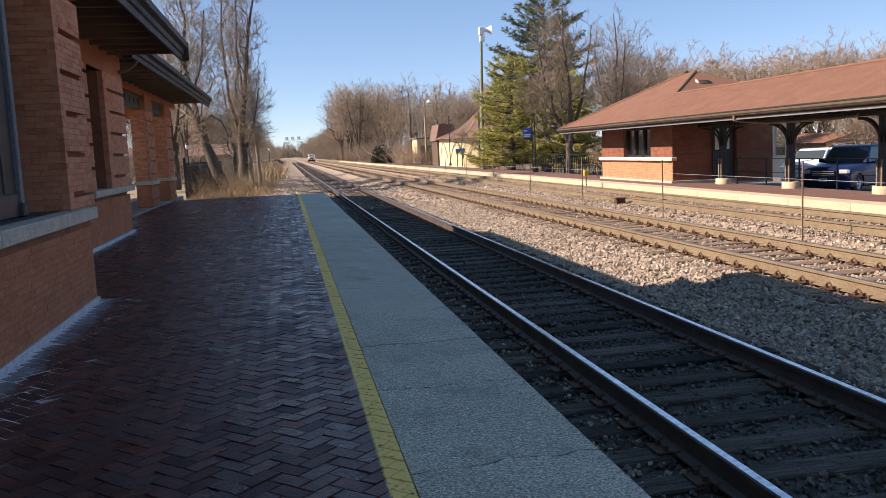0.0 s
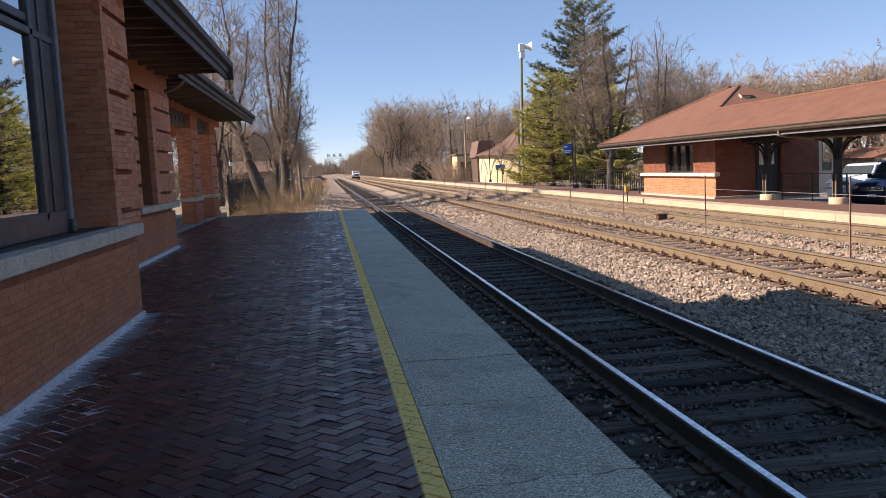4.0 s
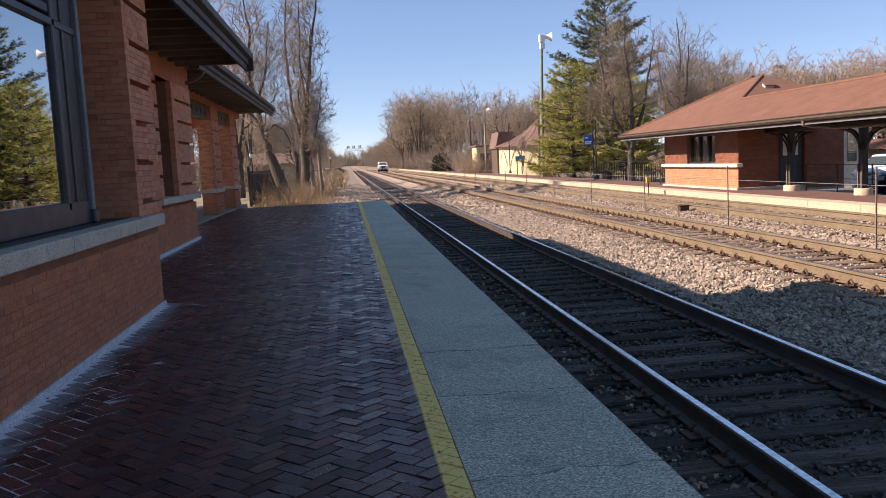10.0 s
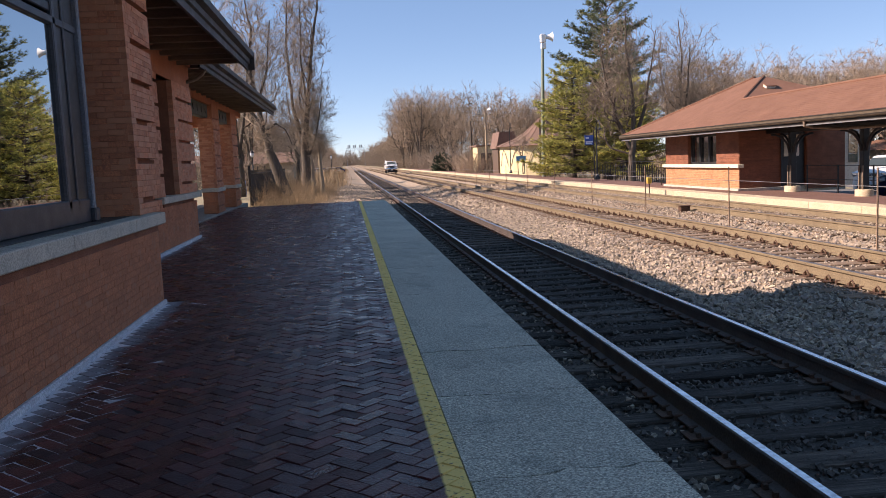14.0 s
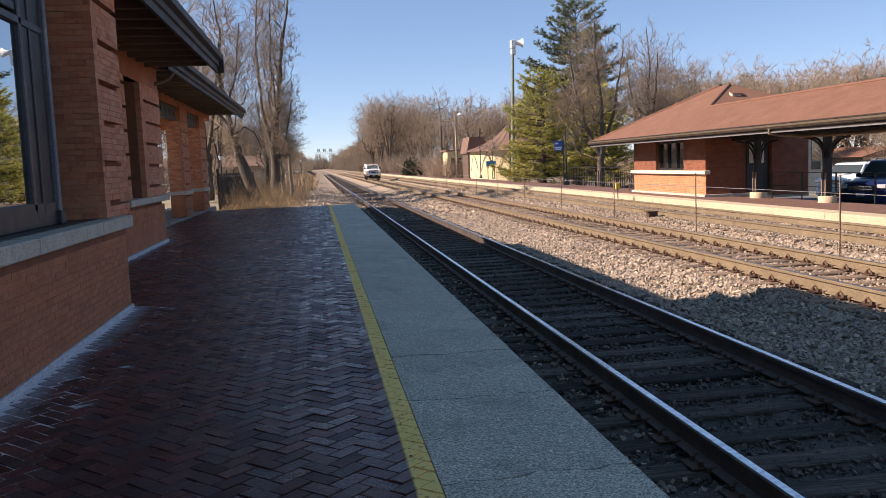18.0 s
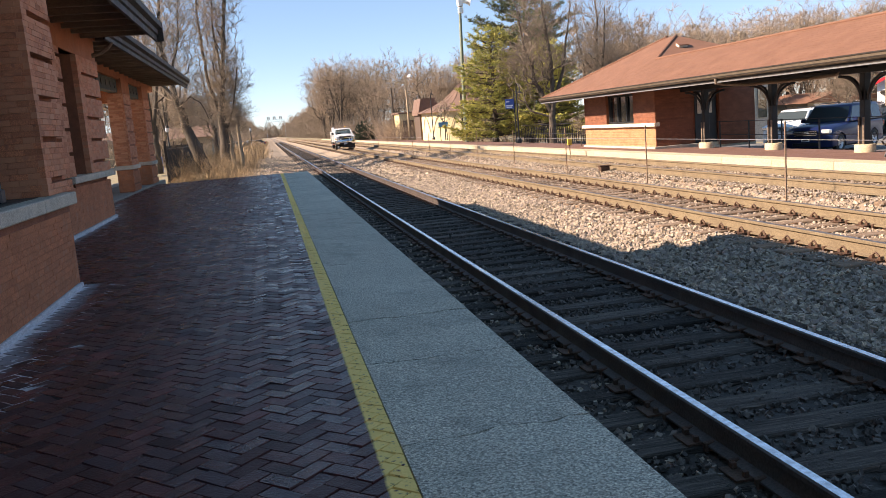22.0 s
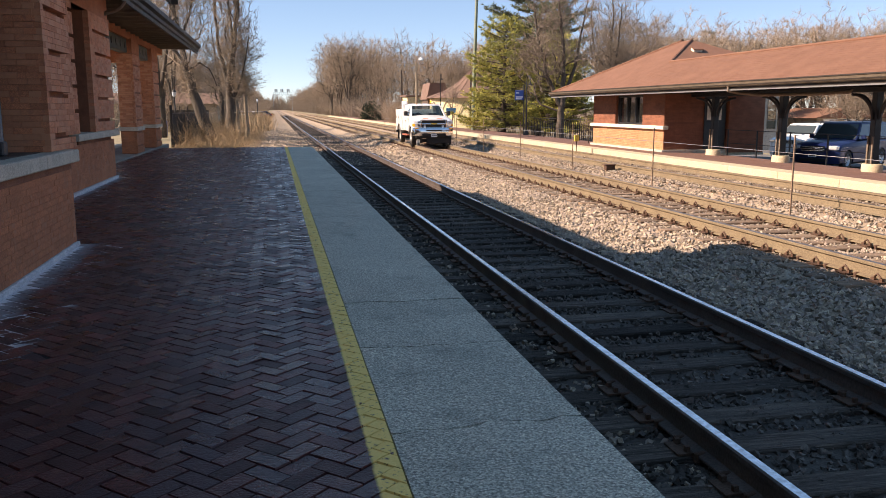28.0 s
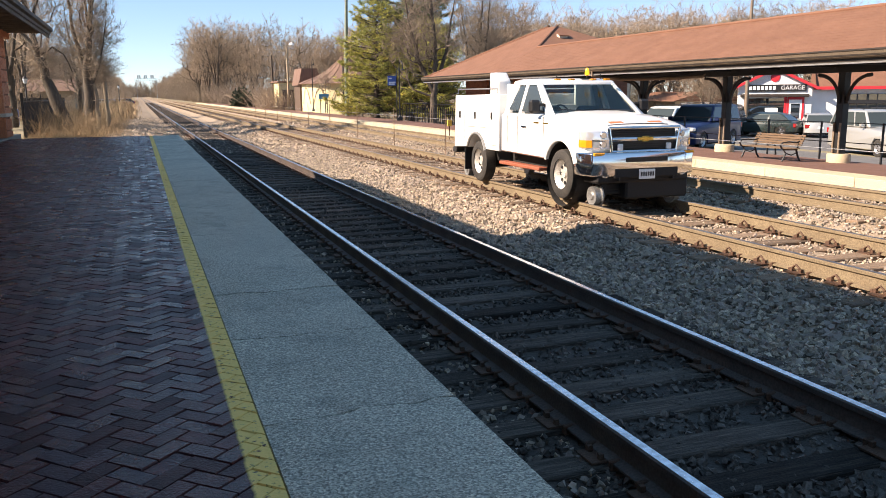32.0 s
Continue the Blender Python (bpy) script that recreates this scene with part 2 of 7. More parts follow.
def plain(name, c, rough=0.5, metal=0.0, spec=0.5, coat=0.0, emit=None):
    m = bpy.data.materials.new(name)
    m.use_nodes = True
    b = m.node_tree.nodes["Principled BSDF"]
    b.inputs["Base Color"].default_value = (*c, 1)
    b.inputs["Roughness"].default_value, b.inputs["Metallic"].default_value, b.inputs["Specular IOR Level"].default_value = rough, metal, spec
    b.inputs["Coat Weight"].default_value = coat
    b.inputs["Coat Roughness"].default_value = 0.05
    if emit:
        b.inputs["Emission Color"].default_value, b.inputs["Emission Strength"].default_value = (*emit[0], 1), emit[1]
    return m


BRICK = mat("brick_orange", (0.55, 0.212, 0.108), (0.45, 0.165, 0.086), 0.85, 4, 90, 0.25, vary=0.16, island=0.16, c3=(0.34, 0.13, 0.08), alt=(0.55, 0.25, 0.145))
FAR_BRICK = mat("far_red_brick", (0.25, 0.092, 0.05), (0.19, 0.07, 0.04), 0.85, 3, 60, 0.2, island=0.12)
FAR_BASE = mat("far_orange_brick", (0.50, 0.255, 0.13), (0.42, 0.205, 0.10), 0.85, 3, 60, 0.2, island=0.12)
MORTAR = mat("mortar", (0.28, 0.105, 0.055), (0.20, 0.075, 0.042), 0.95, 5, 120, 0.3)
BASE_WALL = mat("base_brick", (0.45, 0.158, 0.072), (0.35, 0.122, 0.058), 0.85, 2.2, 60, 0.25, vary=0.08, island=0.1, c3=(0.38, 0.16, 0.092))
PAVER = mat("paver_brick", (0.108, 0.031, 0.028), (0.042, 0.0145, 0.015), 0.33, 5, 70, 0.3, vary=0.35, island=0.55, spec=0.19, c3=(0.105, 0.039, 0.032), alt=(0.070, 0.037, 0.041))
PAVE_JOINT = mat("paver_joint", (0.010, 0.008, 0.008), (0.006, 0.005, 0.005), 0.95, 8, 80, 0.4)
YELLOW = mat("yellow_paint", (0.62, 0.43, 0.07), (0.52, 0.35, 0.06), 0.75, 4, 60, 0.25, vary=0.06, island=0.06, c3=(0.42, 0.3, 0.09))
SALT = mat("salt_stain", (0.55, 0.55, 0.57), (0.42, 0.42, 0.45), 0.95, 7, 60, 0.3)
CONCRETE = mat("concrete_edge", (0.53, 0.495, 0.40), (0.43, 0.405, 0.33), 0.9, 1.1, 60, 0.7, vary=0.05, c3=(0.37, 0.35, 0.285), chips=0.5)
TAN_CONC = mat("tan_concrete", (0.55, 0.455, 0.315), (0.46, 0.38, 0.26), 0.9, 1.2, 60, 0.25, vary=0.05)
PLINTH = mat("plinth_stone", (0.27, 0.25, 0.22), (0.20, 0.185, 0.165), 0.9, 3, 70, 0.25)
STONE = mat("sill_stone", (0.53, 0.48, 0.40), (0.42, 0.38, 0.315), 0.85, 3, 70, 0.25, c3=(0.36, 0.33, 0.28))
CREAM = mat("cream_stone", (0.66, 0.6, 0.5), (0.58, 0.52, 0.42), 0.85, 3, 70, 0.2)
SOIL = mat("ballast_ground", (0.36, 0.275, 0.195), (0.27, 0.205, 0.145), 0.95, 1.2, 45, 0.8, c3=(0.35, 0.3, 0.24))
ROCK = mat("ballast_stone", (0.39, 0.316, 0.228), (0.256, 0.205, 0.155), 0.9, 9, 60, 0.3, island=0.7, c3=(0.36, 0.297, 0.25), alt=(0.32, 0.262, 0.222))
ROCK_OILY = mat("oily_ballast_stone", (0.115, 0.098, 0.083), (0.065, 0.055, 0.048), 0.8, 9, 60, 0.3, island=0.6, c3=(0.15, 0.125, 0.1))
SOIL_OILY = mat("oily_ballast_ground", (0.07, 0.06, 0.05), (0.045, 0.038, 0.034), 0.9, 1.6, 45, 0.8, c3=(0.08, 0.068, 0.057))
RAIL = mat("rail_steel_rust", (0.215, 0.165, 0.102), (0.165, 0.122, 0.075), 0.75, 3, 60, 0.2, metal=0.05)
# Darker copy of RAIL: the station's shadow on the near rails put into colour
RAIL_SHADE = mat("shaded_rail_side", (0.11, 0.085, 0.07), (0.07, 0.055, 0.05), 0.6, 3, 60, 0.2, metal=0.2)
RAIL_TOP = mat("rail_head_polished", (0.80, 0.81, 0.84), (0.72, 0.73, 0.76), 0.22, 2, 20, 0.0, metal=1.0)
RAIL_DULL = mat("rail_head_dull", (0.30, 0.265, 0.255), (0.22, 0.185, 0.175), 0.4, 4, 80, 0.05, metal=0.85)
TIE = mat("timber_tie", (0.105, 0.085, 0.070), (0.036, 0.031, 0.027), 0.9, 7, 50, 0.9, stretch=(0.25, 4, 4), vary=0.6, c3=(0.15, 0.12, 0.097), spec=0.25)
TIE_RUST = mat("timber_tie_rusty", (0.24, 0.165, 0.11), (0.13, 0.09, 0.062), 0.9, 5, 60, 0.5, stretch=(0.3, 3, 3), vary=0.3, c3=(0.25, 0.15, 0.085))
IRON = mat("rusty_iron", (0.13, 0.07, 0.045), (0.08, 0.045, 0.03), 0.75, 10, 70, 0.3, metal=0.3)
DARK_WOOD = mat("dark_painted_wood", (0.062, 0.049, 0.041), (0.042, 0.034, 0.03), 0.55, 5, 60, 0.15)
FASCIA = mat("fascia_paint", (0.050, 0.040, 0.034), (0.034, 0.027, 0.023), 0.6, 3, 50, 0.1, spec=0.3)
RAFTER = mat("rafter_wood", (0.23, 0.175, 0.125), (0.16, 0.12, 0.088), 0.7, 5, 60, 0.2, stretch=(0.4, 3, 3))
SHINGLE = mat("brown_shingle", (0.20, 0.095, 0.058), (0.165, 0.077, 0.047), 0.9, 1.5, 70, 0.4, vary=0.06, island=0.03)
def painted(m, colour, edge, side, stain=None):
    """Lays old paint, or pale salt, over a paving material beyond a line in x, with a worn border."""
    nt = m.node_tree
    N, L = nt.nodes, nt.links
    bsdf = N["Principled BSDF"]
    source = bsdf.inputs["Base Color"].links[0].from_socket
    geo, sep, nz = N.new("ShaderNodeNewGeometry"), N.new("ShaderNodeSeparateXYZ"), N.new("ShaderNodeTexNoise")
    L.new(geo.outputs["Position"], sep.inputs[0])
    L.new(geo.outputs["Position"], nz.inputs[0])
    nz.inputs["Scale"].default_value, nz.inputs["Detail"].default_value = (22 if stain is None else 3.5), 5
    w = N.new("ShaderNodeMath")
    w.operation = "MULTIPLY_ADD"
    w.inputs[1].default_value = 0.022 if stain is None else stain
    L.new(nz.outputs[0], w.inputs[0])
    if stain is None:
        L.new(sep.outputs[0], w.inputs[2])
    else:
        far = N.new("ShaderNodeMath")
        far.operation = "GREATER_THAN"
        far.inputs[1].default_value = 10.65
        L.new(sep.outputs[1], far.inputs[0])
        shift = N.new("ShaderNodeMath")
        shift.operation = "MULTIPLY_ADD"
        shift.inputs[1].default_value = 1.42
        L.new(far.outputs[0], shift.inputs[0])
        L.new(sep.outputs[0], shift.inputs[2])
        porch = N.new("ShaderNodeMath")
        porch.operation = "GREATER_THAN"
        porch.inputs[1].default_value = 20.9
        L.new(sep.outputs[1], porch.inputs[0])
        deep = N.new("ShaderNodeMath")
        deep.operation = "MULTIPLY_ADD"
        deep.inputs[1].default_value = 1.5
        L.new(porch.outputs[0], deep.inputs[0])
        L.new(shift.outputs[0], deep.inputs[2])
        L.new(deep.outputs[0], w.inputs[2])
    st = N.new("ShaderNodeMapRange")
    soft = 0.016 if stain is None else stain * 0.45
    st.inputs["From Min"].default_value, st.inputs["From Max"].default_value = (edge, edge + soft) if side > 0 else (edge, edge - soft)
    L.new(w.outputs[0], st.inputs[0])
    fac = st.outputs[0]
    wear = N.new("ShaderNodeMapRange")
    wear.inputs["From Min"].default_value, wear.inputs["From Max"].default_value = 0.30, 0.42
    n2 = N.new("ShaderNodeTexNoise")
    n2.inputs["Scale"].default_value, n2.inputs["Detail"].default_value = 28, 6
    L.new(geo.outputs["Position"], n2.inputs[0])
    L.new(n2.outputs[0], wear.inputs[0])
    mul = N.new("ShaderNodeMath")
    mul.operation = "MULTIPLY"
    L.new(fac, mul.inputs[0])
    L.new(wear.outputs[0], mul.inputs[1])
    mx = N.new("ShaderNodeMix")
    mx.data_type = "RGBA"
    L.new(mul.outputs[0], mx.inputs[0])
    L.new(source, mx.inputs[6])
    mx.inputs[7].default_value = (*colour, 1)
    L.new(mx.outputs[2], bsdf.inputs["Base Color"])
    ro = bsdf.inputs["Roughness"].links[0].from_socket
    rx = N.new("ShaderNodeMix")
    L.new(mul.outputs[0], rx.inputs[0])
    L.new(ro, rx.inputs[2])
    rx.inputs[3].default_value = 0.8
    L.new(rx.outputs[0], bsdf.inputs["Roughness"])


def uneven_gloss(m, lo, hi):
    """Each loose piece gets a roughness of its own."""
    N, L = m.node_tree.nodes, m.node_tree.links
    bsdf = N["Principled BSDF"]
    geo, info, add, fr, rp = N.new("ShaderNodeNewGeometry"), N.new("ShaderNodeObjectInfo"), N.new("ShaderNodeMath"), N.new("ShaderNodeMath"), N.new("ShaderNodeMapRange")
    L.new(geo.outputs["Random Per Island"], add.inputs[0])
    L.new(info.outputs["Random"], add.inputs[1])
    fr.operation = "FRACT"
    L.new(add.outputs[0], fr.inputs[0])
    rp.inputs["To Min"].default_value, rp.inputs["To Max"].default_value = lo, hi
    L.new(fr.outputs[0], rp.inputs[0])
    mx = N.new("ShaderNodeMix")
    mx.inputs[0].default_value = 0.6
    L.new(bsdf.inputs["Roughness"].links[0].from_socket, mx.inputs[2])
    L.new(rp.outputs[0], mx.inputs[3])
    L.new(mx.outputs[0], bsdf.inputs["Roughness"])


uneven_gloss(PAVER, 0.12, 0.62)
painted(PAVER, (0.96, 0.655, 0.215), 0.383, 1)
painted(PAVE_JOINT, (0.36, 0.24, 0.07), 0.383, 1)
painted(PAVE_JOINT, (0.72, 0.72, 0.76), -1.36, -1, 0.55)
painted(PAVER, (0.30, 0.29, 0.31), -1.86, -1, 0.4)
BLACK = mat("black_paint", (0.016, 0.016, 0.018), (0.011, 0.011, 0.012), 0.5, 6, 60, 0.1)
FRAME_BLUE = mat("dark_blue_frame", (0.035, 0.04, 0.05), (0.025, 0.028, 0.036), 0.45, 5, 60, 0.05)
FRAME_GREY = mat("blue_grey_frame", (0.16, 0.18, 0.21), (0.12, 0.135, 0.16), 0.5, 5, 60, 0.05)
GUTTER = mat("brown_gutter_paint", (0.15, 0.115, 0.08), (0.11, 0.085, 0.06), 0.6, 3, 50, 0.1)
GREEN_BEAM = mat("green_beam", (0.045, 0.055, 0.045), (0.03, 0.038, 0.032), 0.6, 5, 60, 0.1)
TWIG_DARK = mat("dark_twigs", (0.28, 0.22, 0.165), (0.19, 0.15, 0.112), 0.95, 2, 20, 0.0)
GLASS = plain("window_glass", (0.012, 0.014, 0.016), 0.015, 0.0, 0.5, 1.0)
GLASS.node_tree.nodes["Principled BSDF"].inputs["IOR"].default_value = 3.2
BAY_GLASS = plain("reflective_window_glass", (0.52, 0.56, 0.58), 0.012, 1.0)
BARK = mat("bark", (0.12, 0.094, 0.072), (0.06, 0.047, 0.037), 0.95, 5, 30, 0.7, stretch=(2.5, 2.5, 0.5), dist=0.03)
TWIG = mat("twigs", (0.38, 0.30, 0.225), (0.26, 0.205, 0.15), 0.95, 2, 20, 0.0, vary=0.15)
TWIG_FAR = mat("far_twigs", (0.36, 0.275, 0.20), (0.245, 0.185, 0.135), 0.95, 0.3, 6, 0.0, vary=0.2)
NEEDLE = mat("pine_needles", (0.40, 0.37, 0.085), (0.24, 0.26, 0.07), 0.8, 0.7, 12, 0.0, vary=0.1, island=0.4, c3=(0.50, 0.41, 0.10))
NEEDLE_GREY = mat("old_pine_needles", (0.15, 0.17, 0.075), (0.09, 0.115, 0.055), 0.8, 0.7, 12, 0.0, island=0.5, c3=(0.26, 0.235, 0.10))
NEEDLE_DARK = mat("spruce_needles", (0.035, 0.055, 0.028), (0.022, 0.038, 0.02), 0.8, 0.7, 12, 0.0, island=0.4)
DRY = mat("dry_grass", (0.40, 0.285, 0.165), (0.27, 0.185, 0.11), 0.95, 2, 30, 0.0, island=0.3)
LAWN = mat("winter_ground", (0.27, 0.235, 0.14), (0.21, 0.17, 0.105), 0.95, 0.4, 14, 0.5)
ASPHALT = mat("asphalt", (0.16, 0.155, 0.15), (0.12, 0.118, 0.115), 0.9, 1.2, 90, 0.3)
FAR_PAVE = mat("far_brick_paving", (0.20, 0.105, 0.08), (0.16, 0.085, 0.065), 0.85, 2, 60, 0.2, vary=0.1)
WHITE = plain("white_vehicle_paint", (0.80, 0.80, 0.79), 0.3, 0, 0.5, 0.6)
CHROME = plain("chrome", (0.75, 0.76, 0.78), 0.12, 1.0)
RUBBER = mat("tyre_rubber", (0.022, 0.021, 0.02), (0.05, 0.045, 0.04), 0.85, 6, 60, 0.1)
CAR_GLASS = plain("car_glass", (0.045, 0.058, 0.06), 0.05, 0, 0.6, 0.0)
STEEL = mat("galvanised_steel", (0.36, 0.36, 0.35), (0.28, 0.28, 0.28), 0.5, 5, 60, 0.1, metal=0.7)


# ---------- ground, platforms, tracks ----------
TRACKS = (3.133, 7.10, 11.17)
RAIL_TOPS = (-0.20, -0.05, -0.10)
GAUGE = 1.505
END_Y = 36.4          # where the near platform ends
rng = np.random.default_rng(5)


def ground_z(x, y):
    """Ballast, verge and parking levels."""
    z = np.full_like(x, -0.44)
    for c, top in zip(TRACKS, RAIL_TOPS):
        z = np.maximum(z, top - 0.205 - np.where(np.abs(x - c) < 1.28, 0.014, 0.0) - np.clip(np.abs(x - c) - 1.25, 0, 9) * 0.28)
    z = np.where(x > 12.6, -0.20 - np.interp(x, [16.5, 16.6, 20.0, 23.0, 28.0, 45.0, 300.0], [0, 0.2, 0.5, 0.66, 0.9, 1.1, 1.3]), z)
    z = np.where((x < 1.2) & (y > END_Y - 0.4), -0.26 - np.clip(x - 0.2, 0, 1) * 0.14, z)
    z = np.where((x < 1.2) & (y < END_Y - 0.4), -0.30, z)
    z = np.where(np.abs(x) > 300, -0.3, z)
    return z


def make_ground():
    xs = np.concatenate([[-1500, -700, -300, -120, -60, -35, -22], np.arange(-16, 1.0, 0.8), np.arange(1.0, 13.0, 0.16), [13.0, 13.01, 14, 16, 18.4, 20, 21, 26, 35, 40, 50, 80, 150, 300, 700, 1500]])
    ys = np.concatenate([[-600, -200, -60, -20, -8], np.arange(-2, 30, 0.22), np.arange(30, 70, 0.8), [75, 82, 90, 100, 115, 135, 160, 200, 260, 350, 500, 800, 1300, 2500]])
    X, Y = np.meshgrid(xs, ys)
    Z = ground_z(X, Y) + np.where((X > 1.2) & (X < 13) & (Y < 70), rng.normal(0, 0.012, X.shape), 0)
    n, k = len(xs), len(ys)
    v = np.stack([X, Y, Z], -1).reshape(-1, 3)
    i = np.arange(n * k).reshape(k, n)
    f = np.stack([i[:-1, :-1], i[:-1, 1:], i[1:, 1:], i[1:, :-1]], -1).reshape(-1, 4)
    me = big("ground", v, f, SOIL, True)
    me.materials.append(LAWN)
    me.materials.append(SOIL_OILY)
    cx = v[f][:, :, 0].mean(1)
    cy = v[f][:, :, 1].mean(1)
    idx = ((cx < 0.6) | (cx > 12.7)).astype(np.int32)
    idx[(cx > 1.75) & (cx < 4.4) & (cy < 60)] = 2
    idx[(cx < 1.2) & (cx > -1.5) & (cy > END_Y)] = 0
    me.polygons.foreach_set("material_index", idx)
    tagged(new("ground", me), "tan crushed-stone ballast with bare winter verge", kind="structure")


make_ground()


def scatter_stones(name, xs, ys, size, label, seed, mat_=None):
    """Angular stones, each a jittered block half sunk into the ballast."""
    r = np.random.default_rng(seed)
    n = len(xs)
    cube = np.array([(a, b, c) for a in (-1, 1) for b in (-1, 1) for c in (-1, 1)], float)
    fc = np.array([(0, 1, 3, 2), (4, 6, 7, 5), (0, 4, 5, 1), (2, 3, 7, 6), (0, 2, 6, 4), (1, 5, 7, 3)])
    v = cube[None] * (1 + r.uniform(-0.42, 0.3, (n, 8, 3)))
    v *= (size * r.uniform(0.55, 1.25, (n, 1)) / 2)[:, :, None] * r.uniform(0.6, 1.2, (n, 1, 3))
    q = r.normal(size=(n, 4))
    q /= np.linalg.norm(q, axis=1)[:, None]
    w, x, y, z = q.T
    R = np.stack([1 - 2 * (y * y + z * z), 2 * (x * y - z * w), 2 * (x * z + y * w), 2 * (x * y + z * w), 1 - 2 * (x * x + z * z), 2 * (y * z - x * w), 2 * (x * z - y * w), 2 * (y * z + x * w), 1 - 2 * (x * x + y * y)], -1).reshape(n, 3, 3)
    v = np.einsum("nij,nkj->nki", R, v)
    gz = ground_z(xs, ys) + size * 0.12 + r.uniform(-0.01, 0.02, n)
    inside = np.zeros(n, bool)
    for c in TRACKS:
        inside |= np.abs(xs - c) < 1.32
    gz = np.where(inside, gz + r.uniform(-0.014, 0.010, n), gz)
    gz = np.where(np.abs(xs - TRACKS[2]) < 1.32, gz + 0.03, gz)
    v = np.where(inside[:, None, None], v * 0.7, v)
    v += np.stack([xs, ys, gz], -1)[:, None]
    f = (fc[None] + 8 * np.arange(n)[:, None, None]).reshape(-1, 4)
    tagged(new(name, big(name, v.reshape(-1, 3), f, mat_ or ROCK)), label, "gravel", kind="stuff")


def stones():
    r = np.random.default_rng(11)

    def strip(n, x0, x1, y0, y1, p=1.0):
        u = r.uniform(0, 1, n)
        return r.uniform(x0, x1, n), y0 + (y1 - y0) * u ** p

    a = [strip(2600, 1.5, 2.28, 2.0, 34, 1.6), strip(26000, 4.3, 6.25, 3.0, 30, 1.35), strip(4000, 4.3, 6.25, -4, 3), strip(600, 1.5, 2.28, -4, 2)]
    b = [strip(19000, 5.9, 8.3, 5, 40, 1.2), strip(2500, 5.9, 8.3, -4, 5), strip(15000, 7.95, 10.25, 7, 40, 1.15), strip(12000, 9.9, 12.5, 9, 42, 1.1), strip(2600, 11.95, 13.05, 11, 40, 1.1)]
    near_oil = strip(2600, 1.75, 4.42, -4, 2.0)
    oil = [tuple(np.concatenate(q) for q in zip(strip(20000, 1.75, 4.42, 2.0, 36, 1.5), near_oil))]
    scatter_stones("ballast_stones", oil[0][0], oil[0][1], 0.05, "dark oily ballast stones between the near rails", 19, ROCK_OILY)
    c = [strip(13000, 1.7, 13.0, 30, 62, 1.1), strip(7000, -1.6, 2.2, END_Y + 0.1, 78, 1.3)]
    for k, (some, size, text) in enumerate(((a, 0.046, "grey-tan crushed ballast stones beside the near track"), (b, 0.046, "sunlit tan ballast stones between the far tracks"), (c, 0.075, "tan ballast stones down the line"))):
        scatter_stones("ballast_stones", np.concatenate([s[0] for s in some]), np.concatenate([s[1] for s in some]), size, text, 20 + k)


stones()


def rail_outline(x, top):
    h = [(-0.07, -0.17), (0.07, -0.17), (0.07, -0.158), (0.012, -0.14), (0.009, -0.05), (0.035, -0.036), (0.036, -0.006), (0.028, 0), (-0.028, 0), (-0.036, -0.006), (-0.035, -0.036), (-0.009, -0.05), (-0.012, -0.14), (-0.07, -0.158)]
    return [(x + a, top + b) for a, b in h]


def track(k, label, side, top, tie_mat, near, plates):
    cx, rz = TRACKS[k], RAIL_TOPS[k]
    t = thing("railway_track", label, "railway track", "parallel tracks")
    for s in (-1, 1):
        x = cx + s * GAUGE / 2
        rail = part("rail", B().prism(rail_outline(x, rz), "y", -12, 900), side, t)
        part("rail_head", B().box(x - 0.026, x + 0.026, -12, 900, rz + 0.0005, rz + 0.003), top, rail, "worn running surface")
    r = random.Random(int(cx * 10))
    tie = B().box(-1.3, 1.3, -0.115, 0.115, -0.17, 0, 0.012).mesh("tie", tie_mat)
    plate = B().box(-0.17, 0.17, -0.09, 0.09, 0, 0.012)
    for sx in (-0.1, 0.1):
        for sy in (-0.06, 0.06):
            plate.box(sx - 0.014, sx + 0.014, sy - 0.014, sy + 0.014, 0.01, 0.045)
    for sy in (-0.125, 0.125):
        plate.box(-0.085, 0.085, sy - 0.018, sy + 0.018, -0.03, 0.03, 0.006)
    if k == 1:      # sprung clips stand beside the rails of the middle track
        for sx in (-0.11, 0.11):
            plate.tube([(sx, -0.05, 0.008), (sx, -0.045, 0.055), (sx, 0.0, 0.085), (sx, 0.045, 0.055), (sx * 0.8, 0.05, 0.02)], 0.012, 5)
    plate = plate.mesh("tie_plate", IRON)
    y = near
    k = 0
    while y < near + 70:
        m = pose(cx + r.uniform(-0.05, 0.05), y + r.uniform(-0.04, 0.04), rz - 0.175 + r.uniform(-0.012, 0.0), 0, r.uniform(-0.4, 0.4), r.uniform(-1.6, 1.6))
        part("tie", tie, None, t, at=m)
        if plates and y < near + 50:
            for s in (-1, 1):
                part("tie_plate", plate, None, t, at=pose(cx + s * GAUGE / 2, y, rz - 0.173))
        y += 0.52
        k += 1
    rest = B()
    while y < 260:
        rest.box(cx - 1.3 + r.uniform(-0.05, 0.05), cx + 1.3, y - 0.11, y + 0.11, rz - 0.3, rz - 0.172)
        y += 0.55
    tagged(part("distant_tie", rest, tie_mat, t), kind="stuff")
    return t


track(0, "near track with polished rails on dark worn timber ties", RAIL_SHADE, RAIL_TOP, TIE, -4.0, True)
track(1, "middle track with rusty tan rails on weathered ties", RAIL, RAIL_DULL, TIE_RUST, -3.8, True)
track(2, "far track with rusty rails beside the far platform", RAIL, RAIL_DULL, TIE_RUST, -3.6, False)


